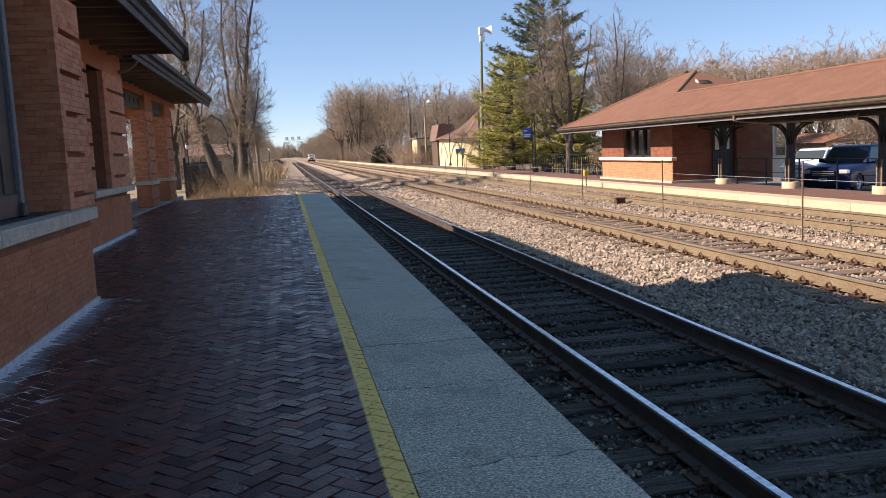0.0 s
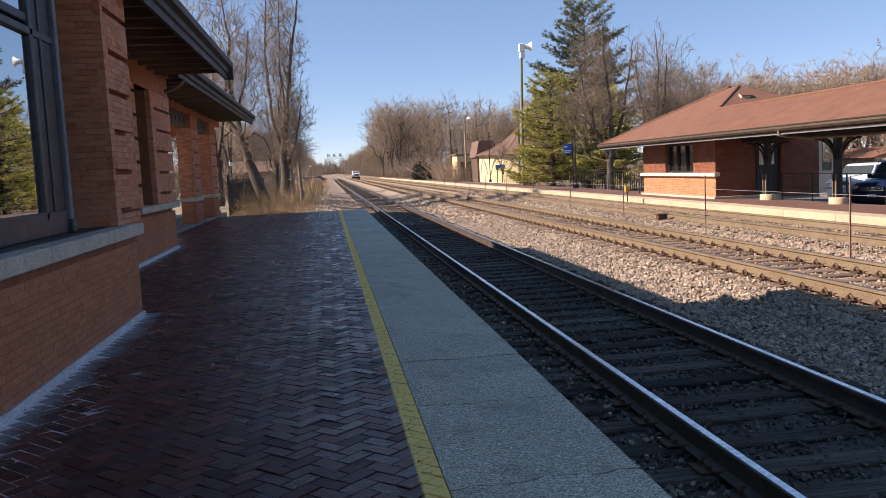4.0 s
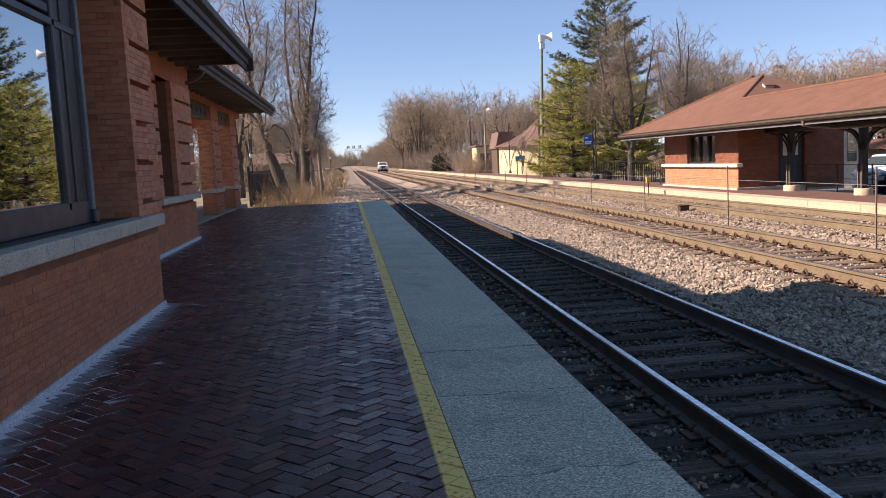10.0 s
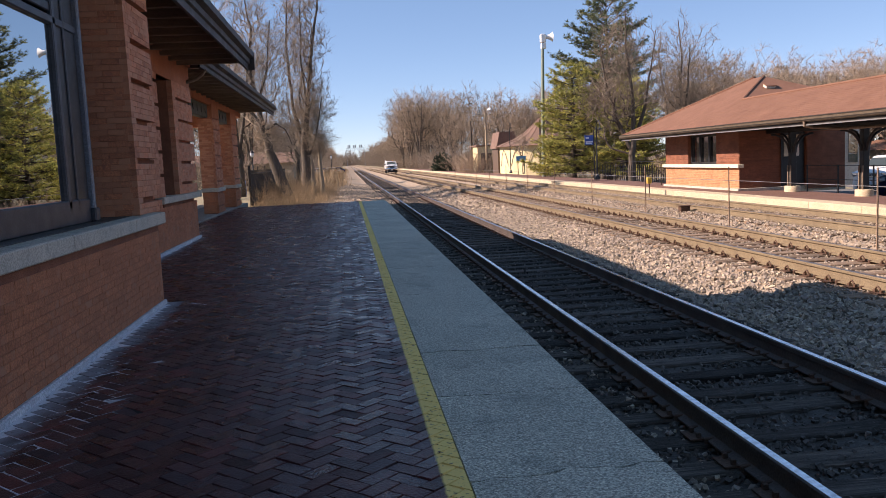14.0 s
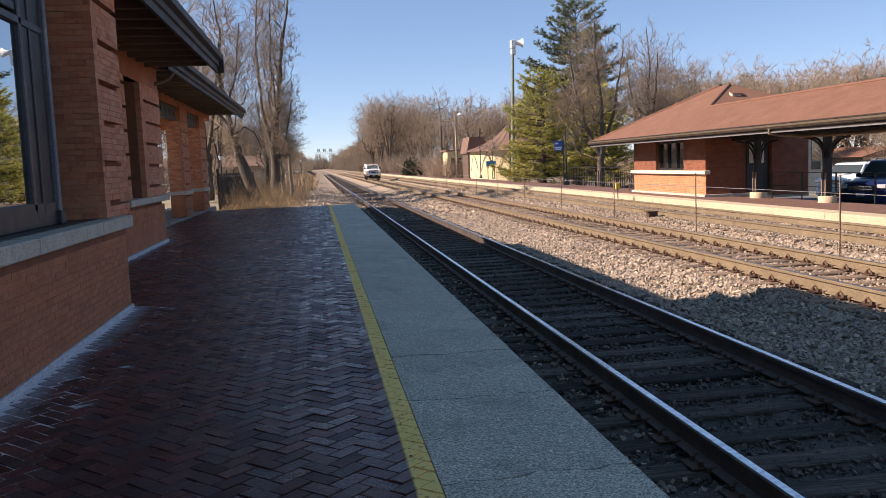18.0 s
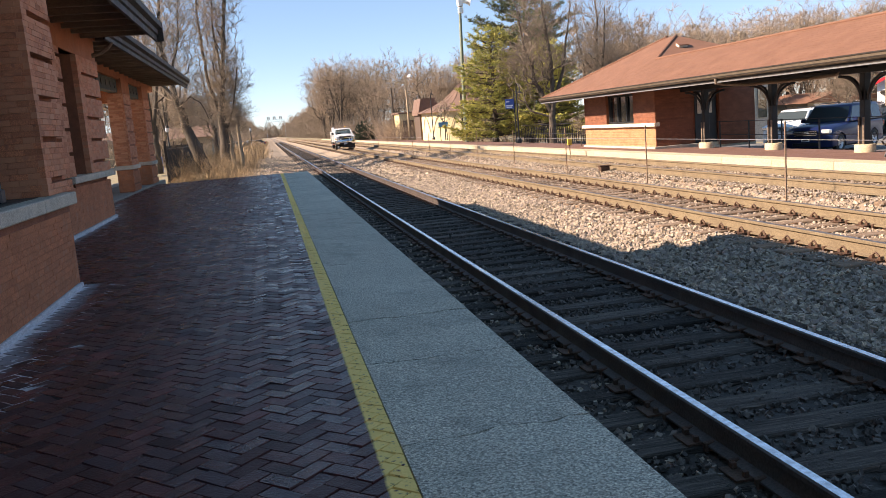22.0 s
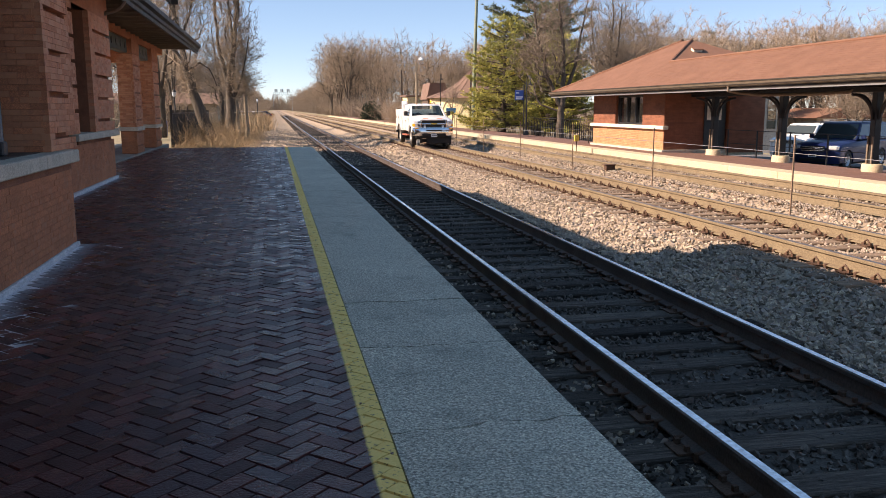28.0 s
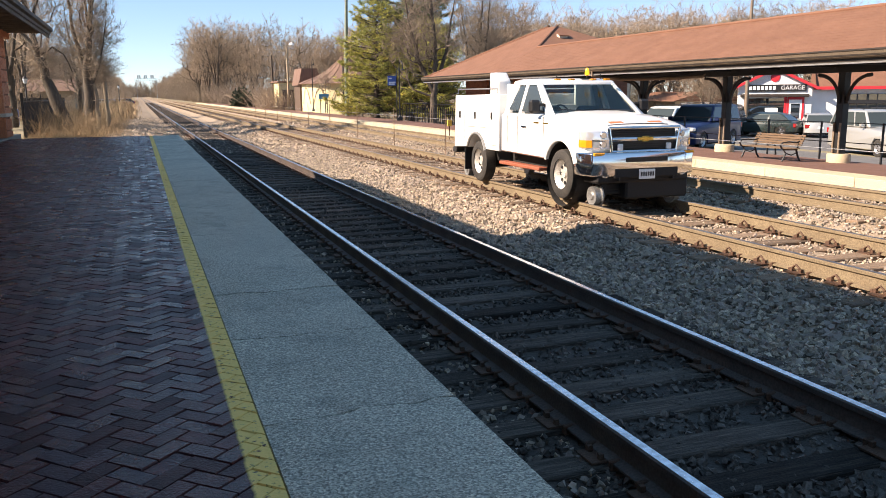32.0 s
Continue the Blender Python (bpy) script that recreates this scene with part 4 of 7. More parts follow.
def far_building():
    wall = part("wall", B().box(14.62, 18.74, 29.82, 31.75, -0.1, 2.75), MORTAR, far_station)
    part("wall", B().box(14.62, 18.74, 34.5, 37.05, -0.1, 2.75), MORTAR, far_station)
    part("wall", B().box(14.62, 18.74, 31.75, 34.5, -0.1, 0.93), MORTAR, far_station)
    part("wall", B().box(14.62, 18.74, 31.75, 34.5, 2.15, 2.75), MORTAR, far_station)
    for y0, n in ((29.82, 1.93), (34.5, 2.55)):
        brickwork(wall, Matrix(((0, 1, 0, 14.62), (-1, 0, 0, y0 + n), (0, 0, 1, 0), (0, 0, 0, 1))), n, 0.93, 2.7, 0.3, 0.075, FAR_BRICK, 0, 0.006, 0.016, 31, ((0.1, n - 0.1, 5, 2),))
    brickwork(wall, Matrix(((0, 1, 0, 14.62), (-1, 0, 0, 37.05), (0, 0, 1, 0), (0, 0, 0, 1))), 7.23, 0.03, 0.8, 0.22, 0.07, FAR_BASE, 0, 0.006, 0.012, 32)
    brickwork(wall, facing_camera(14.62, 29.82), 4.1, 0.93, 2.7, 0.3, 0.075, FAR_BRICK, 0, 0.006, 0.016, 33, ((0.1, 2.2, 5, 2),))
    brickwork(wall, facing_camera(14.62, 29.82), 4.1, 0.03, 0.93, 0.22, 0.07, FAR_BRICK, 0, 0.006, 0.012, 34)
    part("sill", B().box(14.47, 14.7, 29.62, 37.15, 0.8, 0.94, 0.012), CREAM, far_station, "cream stone band under the window")
    part("footing", B().box(14.5, 18.8, 29.7, 37.12, -0.2, 0.025, 0.01), STONE, far_station, "pale stone footing")
    w = part("window", B().box(14.8, 14.84, 31.75, 34.5, 0.93, 2.15), GLASS, far_station, "three-part dark window")
    for y in (31.75, 32.63, 33.5, 34.38):
        part("window_frame", B().box(14.72, 14.86, y, y + 0.12, 0.93, 2.15, 0.01), BLACK, w)
    part("window_frame", B().box(14.72, 14.86, 31.75, 34.5, 0.93, 1.02, 0.01), BLACK, w)
    part("window_frame", B().box(14.72, 14.86, 31.75, 34.5, 2.06, 2.15, 0.01), BLACK, w)
    for y in (32.0, 32.9, 33.8):
        part("blind", B().box(14.86, 14.88, y, y + 0.45, 1.1, 2.06), CREAM, w, "pale blind")
    # entrance on the canopy side
    d = part("door", B().box(16.25, 17.15, 29.76, 29.8, 0.0, 2.05), BLACK, far_station, "dark door with a tall glazed pane")
    part("pane", B().box(16.35, 16.95, 29.735, 29.755, 1.15, 1.95), CREAM, d, "pale glazed pane")
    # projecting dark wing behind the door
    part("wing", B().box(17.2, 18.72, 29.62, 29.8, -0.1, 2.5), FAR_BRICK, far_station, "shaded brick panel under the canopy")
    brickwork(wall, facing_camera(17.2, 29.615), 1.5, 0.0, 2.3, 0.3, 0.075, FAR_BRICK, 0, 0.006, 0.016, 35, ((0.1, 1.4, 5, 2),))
    apex0, apex1 = (17.95, 35.25, 4.54), (17.95, 34.3, 4.54)
    far = EX + 2 * (17.95 - EX)
    corner, back = (EX, 39.9, EZ), (far, 39.9, EZ)
    L, R = (RX, 31.6, RZ), (2 * 17.95 - RX, 31.6, RZ)
    b = B()
    b.add([corner, (EX, 31.6, EZ), L, apex1, apex0, back, R, (far, 31.6, EZ)], [(0, 1, 2, 3, 4), (0, 4, 5), (2, 6, 3), (3, 6, 7, 5, 4)])
    roof = part("roof", b, SHINGLE, far_station, "brown shingled hip roof")
    part("hip_cap", B(True).tube([(EX, 39.9, EZ + 0.02), (17.95, 35.25, 4.56)], 0.05, 6), SHINGLE, roof)
    part("hip_cap", B(True).tube([L, (17.95, 34.3, 4.56)], 0.05, 6), SHINGLE, roof)
    v = part("vent", B().box(-0.2, 0.2, -0.15, 0.15, -0.1, 0.10, 0.02), CREAM, roof, "small pale roof vent", pose(17.45, 32.9, 3.98, 25))
    part("vent_cap", B().box(-0.24, 0.24, -0.19, 0.19, 0.10, 0.135, 0.01), SHINGLE, roof, "", pose(17.45, 32.9, 3.98, 25))
    part("flue", B(True).tube([(19.6, 38.4, 2.6), (19.6, 38.4, 4.9)], 0.09, 10), IRON, roof, "thin rusty flue pipe")
    c = B().add([(EX, 31.6, EZ), (EX, CY, EZ), (RX, CY, RZ), (RX, 31.6, RZ), (2 * RX - EX, CY, EZ), (2 * RX - EX, 31.6, EZ)], [(0, 1, 2, 3), (3, 2, 4, 5)])
    can = part("canopy_roof", c, SHINGLE, far_station, "long brown shingled canopy roof")
    shingle_rows(can, EX, EZ, RX, RZ, CY, 31.6, 16)
    part("ridge_cap", B(True).tube([(RX, CY, RZ), (RX, 31.6, RZ)], 0.06, 6), SHINGLE, can)
    part("gutter", B(True).prism([(EX - 0.14, EZ + 0.03), (EX - 0.02, EZ + 0.03), (EX + 0.03, EZ - 0.1), (EX - 0.04, EZ - 0.13), (EX - 0.11, EZ - 0.1)], "y", CY, 39.95), GUTTER, far_station, "brown moulded gutter")
    part("gutter_bead", B().prism([(EX - 0.155, EZ + 0.045), (EX - 0.13, EZ + 0.045), (EX - 0.13, EZ + 0.015), (EX - 0.155, EZ + 0.015)], "y", CY, 39.95), FASCIA, far_station)
    part("gutter_bead", B().prism([(EX - 0.135, EZ - 0.055), (EX - 0.11, EZ - 0.055), (EX - 0.10, EZ - 0.085), (EX - 0.125, EZ - 0.085)], "y", CY, 39.95), FASCIA, far_station)
    part("fascia", B().prism([(EX, EZ), (EX + 0.05, EZ), (EX + 0.05, EZ - 0.22), (EX, EZ - 0.22)], "y", CY, 39.92), FASCIA, far_station)
    part("trim_line", B().prism([(EX - 0.03, EZ - 0.2), (EX + 0.0, EZ - 0.2), (EX + 0.0, EZ - 0.235), (EX - 0.03, EZ - 0.235)], "y", CY, 39.92), STEEL, far_station, "pale drip edge")
    part("downspout", B(True).tube([(EX - 0.06, 23.3, EZ - 0.08), (EX - 0.06, 23.3, EZ - 0.24), (EX + 0.2, 23.25, EZ - 0.3), (14.3, 22.9, EZ - 0.37), (15.2, 21.6, EZ - 0.36), (15.62, 20.7, EZ - 0.32), (15.7, 20.45, EZ - 0.2)], 0.045, 10), RAFTER, far_station)
    part("ceiling", B().box(EX + 0.06, 2 * RX - EX - 0.05, CY, 29.7, EZ - 0.14, EZ - 0.08), DARK_WOOD, far_station)
    part("hip_soffit", B().box(EX + 0.06, far, 29.7, 39.85, EZ - 0.14, EZ - 0.08), DARK_WOOD, far_station)
    part("edge_beam", B().box(15.62, 15.92, CY, 29.7, EZ - 0.34, EZ - 0.14, 0.01), BLACK, far_station)
    for k in range(24):
        y = 29 - k * 1.9
        part("rafter", B().box(EX + 0.06, 2 * RX - EX - 0.06, y - 0.05, y + 0.05, EZ - 0.22, EZ - 0.14), BLACK, far_station)


far_building()


def arc(c, r, a0, a1, n, plane):
    """Points of an arc; plane 'yz' or 'xz'."""
    out = []
    for k in range(n + 1):
        a = radians(a0 + (a1 - a0) * k / n)
        out.append((0, c[0] + r * math.cos(a), c[1] + r * math.sin(a)) if plane == "yz" else (c[0] + r * math.cos(a), 0, c[1] + r * math.sin(a)))
    return out


def canopy_posts():
    p = thing("canopy_post", "black braced canopy post on a pale round concrete footing", "post", "canopy posts", pose(15.76, 28.1, -0.1))
    part("footing", B(True).lathe([(0.27, 0), (0.27, 0.19), (0.25, 0.22)], n=20), TAN_CONC, p, "pale round concrete footing")
    part("shaft", B().box(-0.1, 0.1, -0.1, 0.1, 0.2, EZ - 0.2, 0.012), BLACK, p)
    for s in (-1, 1):
        part("guard_bar", B().box(-0.14, -0.1, s * 0.09 - 0.025, s * 0.09 + 0.025, 0.2, 0.95, 0.005), RAFTER, p, "tan guard strip")
        for plane in ("yz", "xz"):
            pts = arc((s * 0.78, EZ - 0.96), 0.66, 180 if s > 0 else 0, 90, 8, plane)
            part("brace", B(True).tube(pts, 0.04, 8), BLACK, p, "curved black brace")
    for k in range(1, 9):
        copy_thing(p, pose(15.76, 28.1 - 4.18 * k, -0.1))


canopy_posts()


def far_platform_things():
    # railing behind the platform
    f = thing("platform_railing", "thin black metal railing along the back of the far platform", "railing")
    y = -6.0
    while y < 28.6:
        part("post", B().box(16.36, 16.4, y - 0.018, y + 0.018, -0.15, 0.84), BLACK, f)
        y += 1.9
    for z in (0.34, 0.82):
        part("rail", B().box(16.37, 16.39, -6, 28.5, z - 0.01, z + 0.01), BLACK, f)
    f = thing("platform_railing", "thin dark pipe railing beside the far station", "railing")
    for k in range(9):
        part("post", B(True).tube([(15.6, 38.4 + 1.5 * k, -0.05), (15.6, 38.4 + 1.5 * k, 1.0)], 0.016, 8), BLACK, f)
    for z in (0.5, 1.03):
        part("rail", B(True).tube([(15.6, 38.4, z), (15.6, 50.4, z)], 0.014, 8), BLACK, f)
    for k in range(40):
        part("baluster", B().box(16.1, 16.13, 39 + 0.32 * k, 39.03 + 0.32 * k, -0.05, 0.85), BLACK, f)
    # bench
    b = thing("bench", "slatted wooden park bench with ornate black iron arms", "bench", "", pose(14.8, 16.7, -0.06) @ Matrix.Diagonal((0.85, 0.88, 0.66, 1)))
    for k in range(5):
        part("seat_slat", B().box(-0.42 + 0.1 * k, -0.335 + 0.1 * k, -0.95, 0.95, 0.43 + 0.01 * abs(k - 2), 0.46 + 0.01 * abs(k - 2), 0.006), RAFTER_LIGHT, b)
    for k in range(5):
        part("back_slat", B().box(0.1 + 0.035 * k, 0.13 + 0.035 * k, -0.95, 0.95, 0.52 + 0.085 * k, 0.595 + 0.085 * k, 0.006), RAFTER_LIGHT, b)
    for s in (-0.82, 0.82):
        leg = B(True)
        leg.tube([(-0.42, s, 0), (-0.36, s, 0.12), (-0.3, s, 0.3), (-0.4, s, 0.43), (0.08, s, 0.41), (0.28, s, 0.95)], 0.028, 8)
        leg.tube([(0.22, s, 0), (0.14, s, 0.14), (0.1, s, 0.3), (0.06, s, 0.42)], 0.028, 8)
        leg.tube([(-0.32, s, 0.3), (-0.1, s, 0.22), (0.1, s, 0.3)], 0.02, 8)
        part("leg", leg, BLACK, b, "ornate cast-iron leg")
        part("armrest", B(True).tube([(-0.44, s, 0.46), (-0.5, s, 0.58), (-0.42, s, 0.68), (-0.2, s, 0.7), (0.05, s, 0.66), (0.2, s, 0.72)], 0.026, 8), BLACK, b, "curled iron armrest")
    # lamps with a crook, signs
    def crook(x, y, h, label):
        l = thing("platform_lamp", label, "lamp", "platform lamps", pose(x, y, 0))
        part("base", B(True).lathe([(0.16, 0), (0.16, 0.12), (0.08, 0.3), (0.06, 0.34)], n=12), BLACK, l)
        part("pole", B(True).tube([(0, 0, 0.3), (0, 0, h)], [0.05, 0.04], 10), BLACK, l)
        part("crook", B(True).tube([(0, 0, h)] + [(0, -0.35 + 0.35 * math.cos(radians(a)), h + 0.35 * math.sin(radians(a))) for a in range(15, 196, 20)], 0.028, 8), BLACK, l)
        part("shade", B(True).lathe([(0.03, 0.14), (0.06, 0.08), (0.16, 0.0), (0.15, -0.02)], n=12, m=pose(0, -0.7, h - 0.2)), BLACK, l)
        return l
    crook(16.1, 81.4, 4.6, "black platform lamp with a curled crook")
    crook(16.0, 68.0, 4.2, "black platform lamp with a curled crook")
    crook(15.0, 49.0, 3.2, "black platform lamp with a curled crook beside a blue sign")
    s = thing("platform_sign", "blue station sign with white bars on a black pole", "sign", "", pose(14.8, 48.9, 0))
    part("pole", B(True).tube([(0.0, 0, 0), (0.0, 0, 3.0)], 0.035, 8), BLACK, s)
    part("panel", B().box(-0.56, -0.02, -0.02, 0.02, 2.1, 2.68, 0.01), BLUE_SIGN, s)
    for z, w in ((2.52, 0.2), (2.28, 0.42), (2.18, 0.36)):
        part("lettering_bar", B().box(-0.5, -0.5 + w, -0.026, -0.02, z - 0.03, z + 0.05), PALE_SIGN, s)
    s = thing("platform_sign", "small light blue sign on two posts", "sign", "", pose(15.6, 74.0, 0))
    for x in (-0.3, 0.3):
        part("post", B().box(x - 0.03, x + 0.03, -0.03, 0.03, 0, 1.6), BLACK, s)
    part("panel", B().box(-0.45, 0.45, -0.05, -0.03, 1.2, 1.65, 0.01), SKY_SIGN, s)
    # tall warning siren
    s = thing("warning_siren", "white horn siren on a tall green-grey pole", "siren", "", pose(15.75, 66.0, 0.35))
    part("pole", B(True).tube([(0, 0, -0.5), (0.1, 0, 5.0), (0.25, 0, 9.9)], [0.16, 0.14, 0.11], 12), SIREN_POLE, s)
    part("siren_box", B().box(0.12, 0.5, -0.2, 0.2, 9.7, 10.15, 0.03), WHITE, s)
    part("motor_box", B().box(0.08, 0.5, -0.24, 0.24, 10.2, 10.85, 0.04), WHITE, s)
    part("horn", B(True).lathe([(0.16, 0.2), (0.2, 0.45), (0.28, 0.6), (0.38, 0.72), (0.34, 0.72), (0.16, 0.45)], "x", 18, pose(0.35, 0, 10.62)), WHITE, s)


RAFTER_LIGHT = mat("bench_slats", (0.17, 0.11, 0.07), (0.12, 0.08, 0.05), 0.7, 5, 60, 0.2, stretch=(3, 0.3, 3), vary=0.12)
BLUE_SIGN = plain("blue_sign", (0.03, 0.09, 0.32), 0.4)
SKY_SIGN = plain("light_blue_sign", (0.10, 0.34, 0.58), 0.4)
PALE_SIGN = plain("pale_lettering", (0.6, 0.66, 0.75), 0.5)
SIREN_POLE = mat("weathered_green_pole", (0.22, 0.27, 0.2), (0.17, 0.2, 0.16), 0.7, 4, 40, 0.1)
far_platform_things()


POST_RUST = mat("rusty_fence_post", (0.26, 0.17, 0.11), (0.2, 0.13, 0.09), 0.8, 10, 60, 0.1)


def track_fence():
    f = thing("track_fence", "thin rusty fence posts with wires between the tracks", "fence")
    y = 13.9 - 5.87 * 2
    while y < 75:
        part("post", B().box(9.398, 9.422, y - 0.012, y + 0.012, -0.5, 1.12), POST_RUST, f)
        y += 5.87
    for z in (0.78,):
        part("wire", B().tube([(9.41, 2, z), (9.41, 75, z)], 0.006, 5), STEEL, f)
    b = thing("track_box", "small rusty steel box on the ballast by the far track", "box")
    part("case", B().box(9.9, 10.2, 24.0, 24.22, -0.4, -0.12, 0.02), IRON, b)
    part("lid", B().box(9.87, 10.23, 23.97, 24.25, -0.12, -0.09, 0.01), IRON, b)
    y = thing("marker_box", "small yellow marker box on a thin post", "marker")
    part("post", B().box(11.9, 11.93, 32.0, 32.03, -0.4, 0.52), IRON, y)
    part("box", B().box(11.82, 12.0, 31.95, 32.07, 0.3, 0.55, 0.01), YELLOW, y)


track_fence()


# ---------- trees ----------
def bars(segs, sides=3):
    """Tapered bars (p, q, r0, r1) as vertex and face lists."""
    s = np.array([(*p, *q, a, b) for p, q, a, b in segs], float)
    p, q, r0, r1 = s[:, :3], s[:, 3:6], s[:, 6], s[:, 7]
    d = q - p
    d /= np.maximum(np.linalg.norm(d, axis=1), 1e-6)[:, None]
    ref = np.where(np.abs(d[:, 2:3]) > 0.9, [[1.0, 0, 0]], [[0, 0, 1.0]])
    u = np.cross(d, ref)
    u /= np.linalg.norm(u, axis=1)[:, None]
    w = np.cross(d, u)
    a = np.arange(sides) * 2 * math.pi / sides
    ring = u[:, None] * np.cos(a)[None, :, None] + w[:, None] * np.sin(a)[None, :, None]
    v = np.concatenate([p[:, None] + ring * r0[:, None, None], q[:, None] + ring * r1[:, None, None]], 1)
    k = np.arange(sides)
    f = np.stack([k, (k + 1) % sides, sides + (k + 1) % sides, sides + k], -1)
    f = (f[None] + 2 * sides * np.arange(len(s))[:, None, None]).reshape(-1, 4)
    return v.reshape(-1, 3), f


def attract_tree(seed, stems, clouds, n, tip, twigs, reach, mats, straight=0.3, power=0.41):
    """A leafless tree that fills rounded crowns. stems: lists of (x, y, z, radius); clouds: (x, y, z, rx, ry, rz, share) of the crown.
    Each point of the crown joins the nearest limb, counting the way back to the root; the fine twigs grow from the ends."""
    r = np.random.default_rng(seed)
    P, par, way, fixed = [], [], [], []
    for st in stems:
        first = True
        for a, b in zip(st, st[1:]):
            k = max(2, int(math.dist(a[:3], b[:3]) / 0.5))
            for q in range(0 if first else 1, k + 1):
                u = q / k
                p = np.array(a[:3]) * (1 - u) + np.array(b[:3]) * u + (r.normal(0, 0.025, 3) if 0 < u < 1 else 0)
                if first:
                    host = int(np.argmin(np.linalg.norm(np.array(P) - p, axis=1))) if P else -1
                    par.append(host)
                    way.append(0.0 if host < 0 else way[host] + 0.3)
                else:
                    par.append(len(P) - 1)
                    way.append(way[-1] + math.dist(P[-1], p))
                P.append(p)
                fixed.append(a[3] * (1 - u) + b[3] * u)
                first = False
    pts = []
    for x, y, z, rx, ry, rz, share in clouds:
        k = int(n * share)
        d = r.normal(size=(k * 3, 3))
        d /= np.linalg.norm(d, axis=1)[:, None]
        lump = 0.80 + 0.13 * np.sin(d[:, 0] * 5.3 + seed) + 0.12 * np.sin(d[:, 1] * 6.1 + 2 * seed) + 0.1 * np.sin(d[:, 2] * 7.7 + 3 * seed)
        c = d * (r.uniform(0, 1, k * 3) ** 0.45 * lump)[:, None] * (rx, ry, rz) + (x, y, z)
        gap = np.sin(c[:, 0] * 1.7 + seed) + np.sin(c[:, 1] * 1.9) + np.sin(c[:, 2] * 2.1 + seed)
        pts.append(c[gap > -1.1][:k])
    pts = np.concatenate(pts)
    start = np.array(stems[0][-1][:3]) * 0.4 + np.array(stems[0][0][:3]) * 0.6
    pts = pts[np.argsort(np.linalg.norm(pts - start, axis=1))]
    s0 = len(P)
    Q, W = np.zeros((s0 + len(pts), 3)), np.zeros(s0 + len(pts))
    Q[:s0], W[:s0] = P, way
    low = int(s0 * 0.25) if len(stems) == 1 else 0
    for k, p in enumerate(pts):
        m = s0 + k
        g = Q[low:m] - p
        dist = np.sqrt((g * g).sum(1))
        cost = dist + straight * W[low:m] + np.where(g[:, 2] > 0, 0.5 * g[:, 2], 0)
        h = int(np.argmin(cost)) + low
        par.append(h)
        Q[m], W[m] = p, W[h] + dist[h - low]
    count = np.zeros(len(Q))
    kids = np.zeros(len(Q), int)
    for k in range(len(Q) - 1, -1, -1):
        count[k] += 1
        if par[k] >= 0:
            count[par[k]] += count[k]
            kids[par[k]] += 1
    rad = tip * count ** power
    rad[:s0] = fixed
    thick, thin = [], []
    stout = rad > 0.035
    stout[:s0] = True
    for k in range(len(Q)):
        h = par[k]
        stout[k] &= h < 0 or stout[h]
        if h < 0 or np.linalg.norm(Q[k] - Q[h]) < 1e-4:
            continue
        a = min(rad[h], rad[k] * 1.35)
        if not stout[k]:
            thin.append((Q[h], Q[k], a, rad[k]))
            continue
        mid = (Q[h] + Q[k]) / 2 + r.normal(0, 0.05, 3) * np.linalg.norm(Q[k] - Q[h]) * (k >= s0)
        for p, q, u, v in ((Q[h], mid, a, (a + rad[k]) / 2), (mid, Q[k], (a + rad[k]) / 2, rad[k])):
            thick.append((p, q, u, v))
    v, f = bars(thick, 7)
    t = big("trunk", v, f, mats[0], True)
    v, f = bars(thin, 3)
    # fine twigs: slender blades off every outer limb
    ends = np.nonzero((count < 5) & (np.arange(len(Q)) >= s0))[0]
    e = np.repeat(ends, twigs)
    back = np.array(par)[e]
    along = Q[e] - Q[back]
    along /= np.maximum(np.linalg.norm(along, axis=1), 1e-6)[:, None]
    d = along * 0.8 + r.normal(0, 0.5, (len(e), 3)) + (0, 0, 0.3)
    d /= np.linalg.norm(d, axis=1)[:, None]
    base = Q[back] + (Q[e] - Q[back]) * r.uniform(0.1, 1, (len(e), 1))
    w = np.cross(d, r.normal(size=d.shape))
    w /= np.linalg.norm(w, axis=1)[:, None]
    w *= tip * 0.8
    tv = np.stack([base - w, base + w, base + d * (reach * r.uniform(0.35, 1.25, (len(e), 1)))], 1).reshape(-1, 3)
    tf = np.arange(len(tv)).reshape(-1, 3) + len(v)
    return t, big("crown", v.tolist() + tv.tolist(), f.tolist() + tf.tolist(), mats[1])


def crown_tree(seed, height, trunk, rad, wide, n, tip, twigs, reach, mats, lobes=3):
    """A round-headed tree: a forked trunk under several lobes of crown."""
    r = random.Random(seed)
    stems = [[(0, 0, -0.4, rad * 1.25), (r.gauss(0, 0.1), r.gauss(0, 0.1), trunk, rad * 0.85)]]
    clouds = []
    for k in range(lobes):
        a = 6.283 * (k + r.uniform(-0.2, 0.2)) / lobes
        off = wide * r.uniform(0.3, 0.5)
        top = height * r.uniform(0.86, 1.0) if k else height
        x, y = off * math.cos(a), off * math.sin(a)
        rz = (top - trunk) * 0.5
        clouds.append((x, y, trunk + rz * 1.02, wide * 0.68, wide * 0.68, rz, 1 / lobes))
        stems.append([(0, 0, trunk * 0.85, rad * 0.6), (x * 0.55, y * 0.55, trunk + rz * 0.7, rad * 0.36), (x * 0.9, y * 0.9, trunk + rz * 1.35, rad * 0.12)])
    return attract_tree(seed, stems, clouds, n, tip, twigs, reach, mats, 0.3, 0.37)


def plant(name, meshes, label, category, m, group=""):
    t = thing(name, label, category, group, m)
    part("trunk", meshes[0], None, t)
    part("crown", meshes[1], None, t)
    return t


PALE_BARK = mat("pale_bark", (0.33, 0.27, 0.20), (0.22, 0.175, 0.13), 0.95, 5, 40, 0.5, stretch=(2, 2, 0.5))


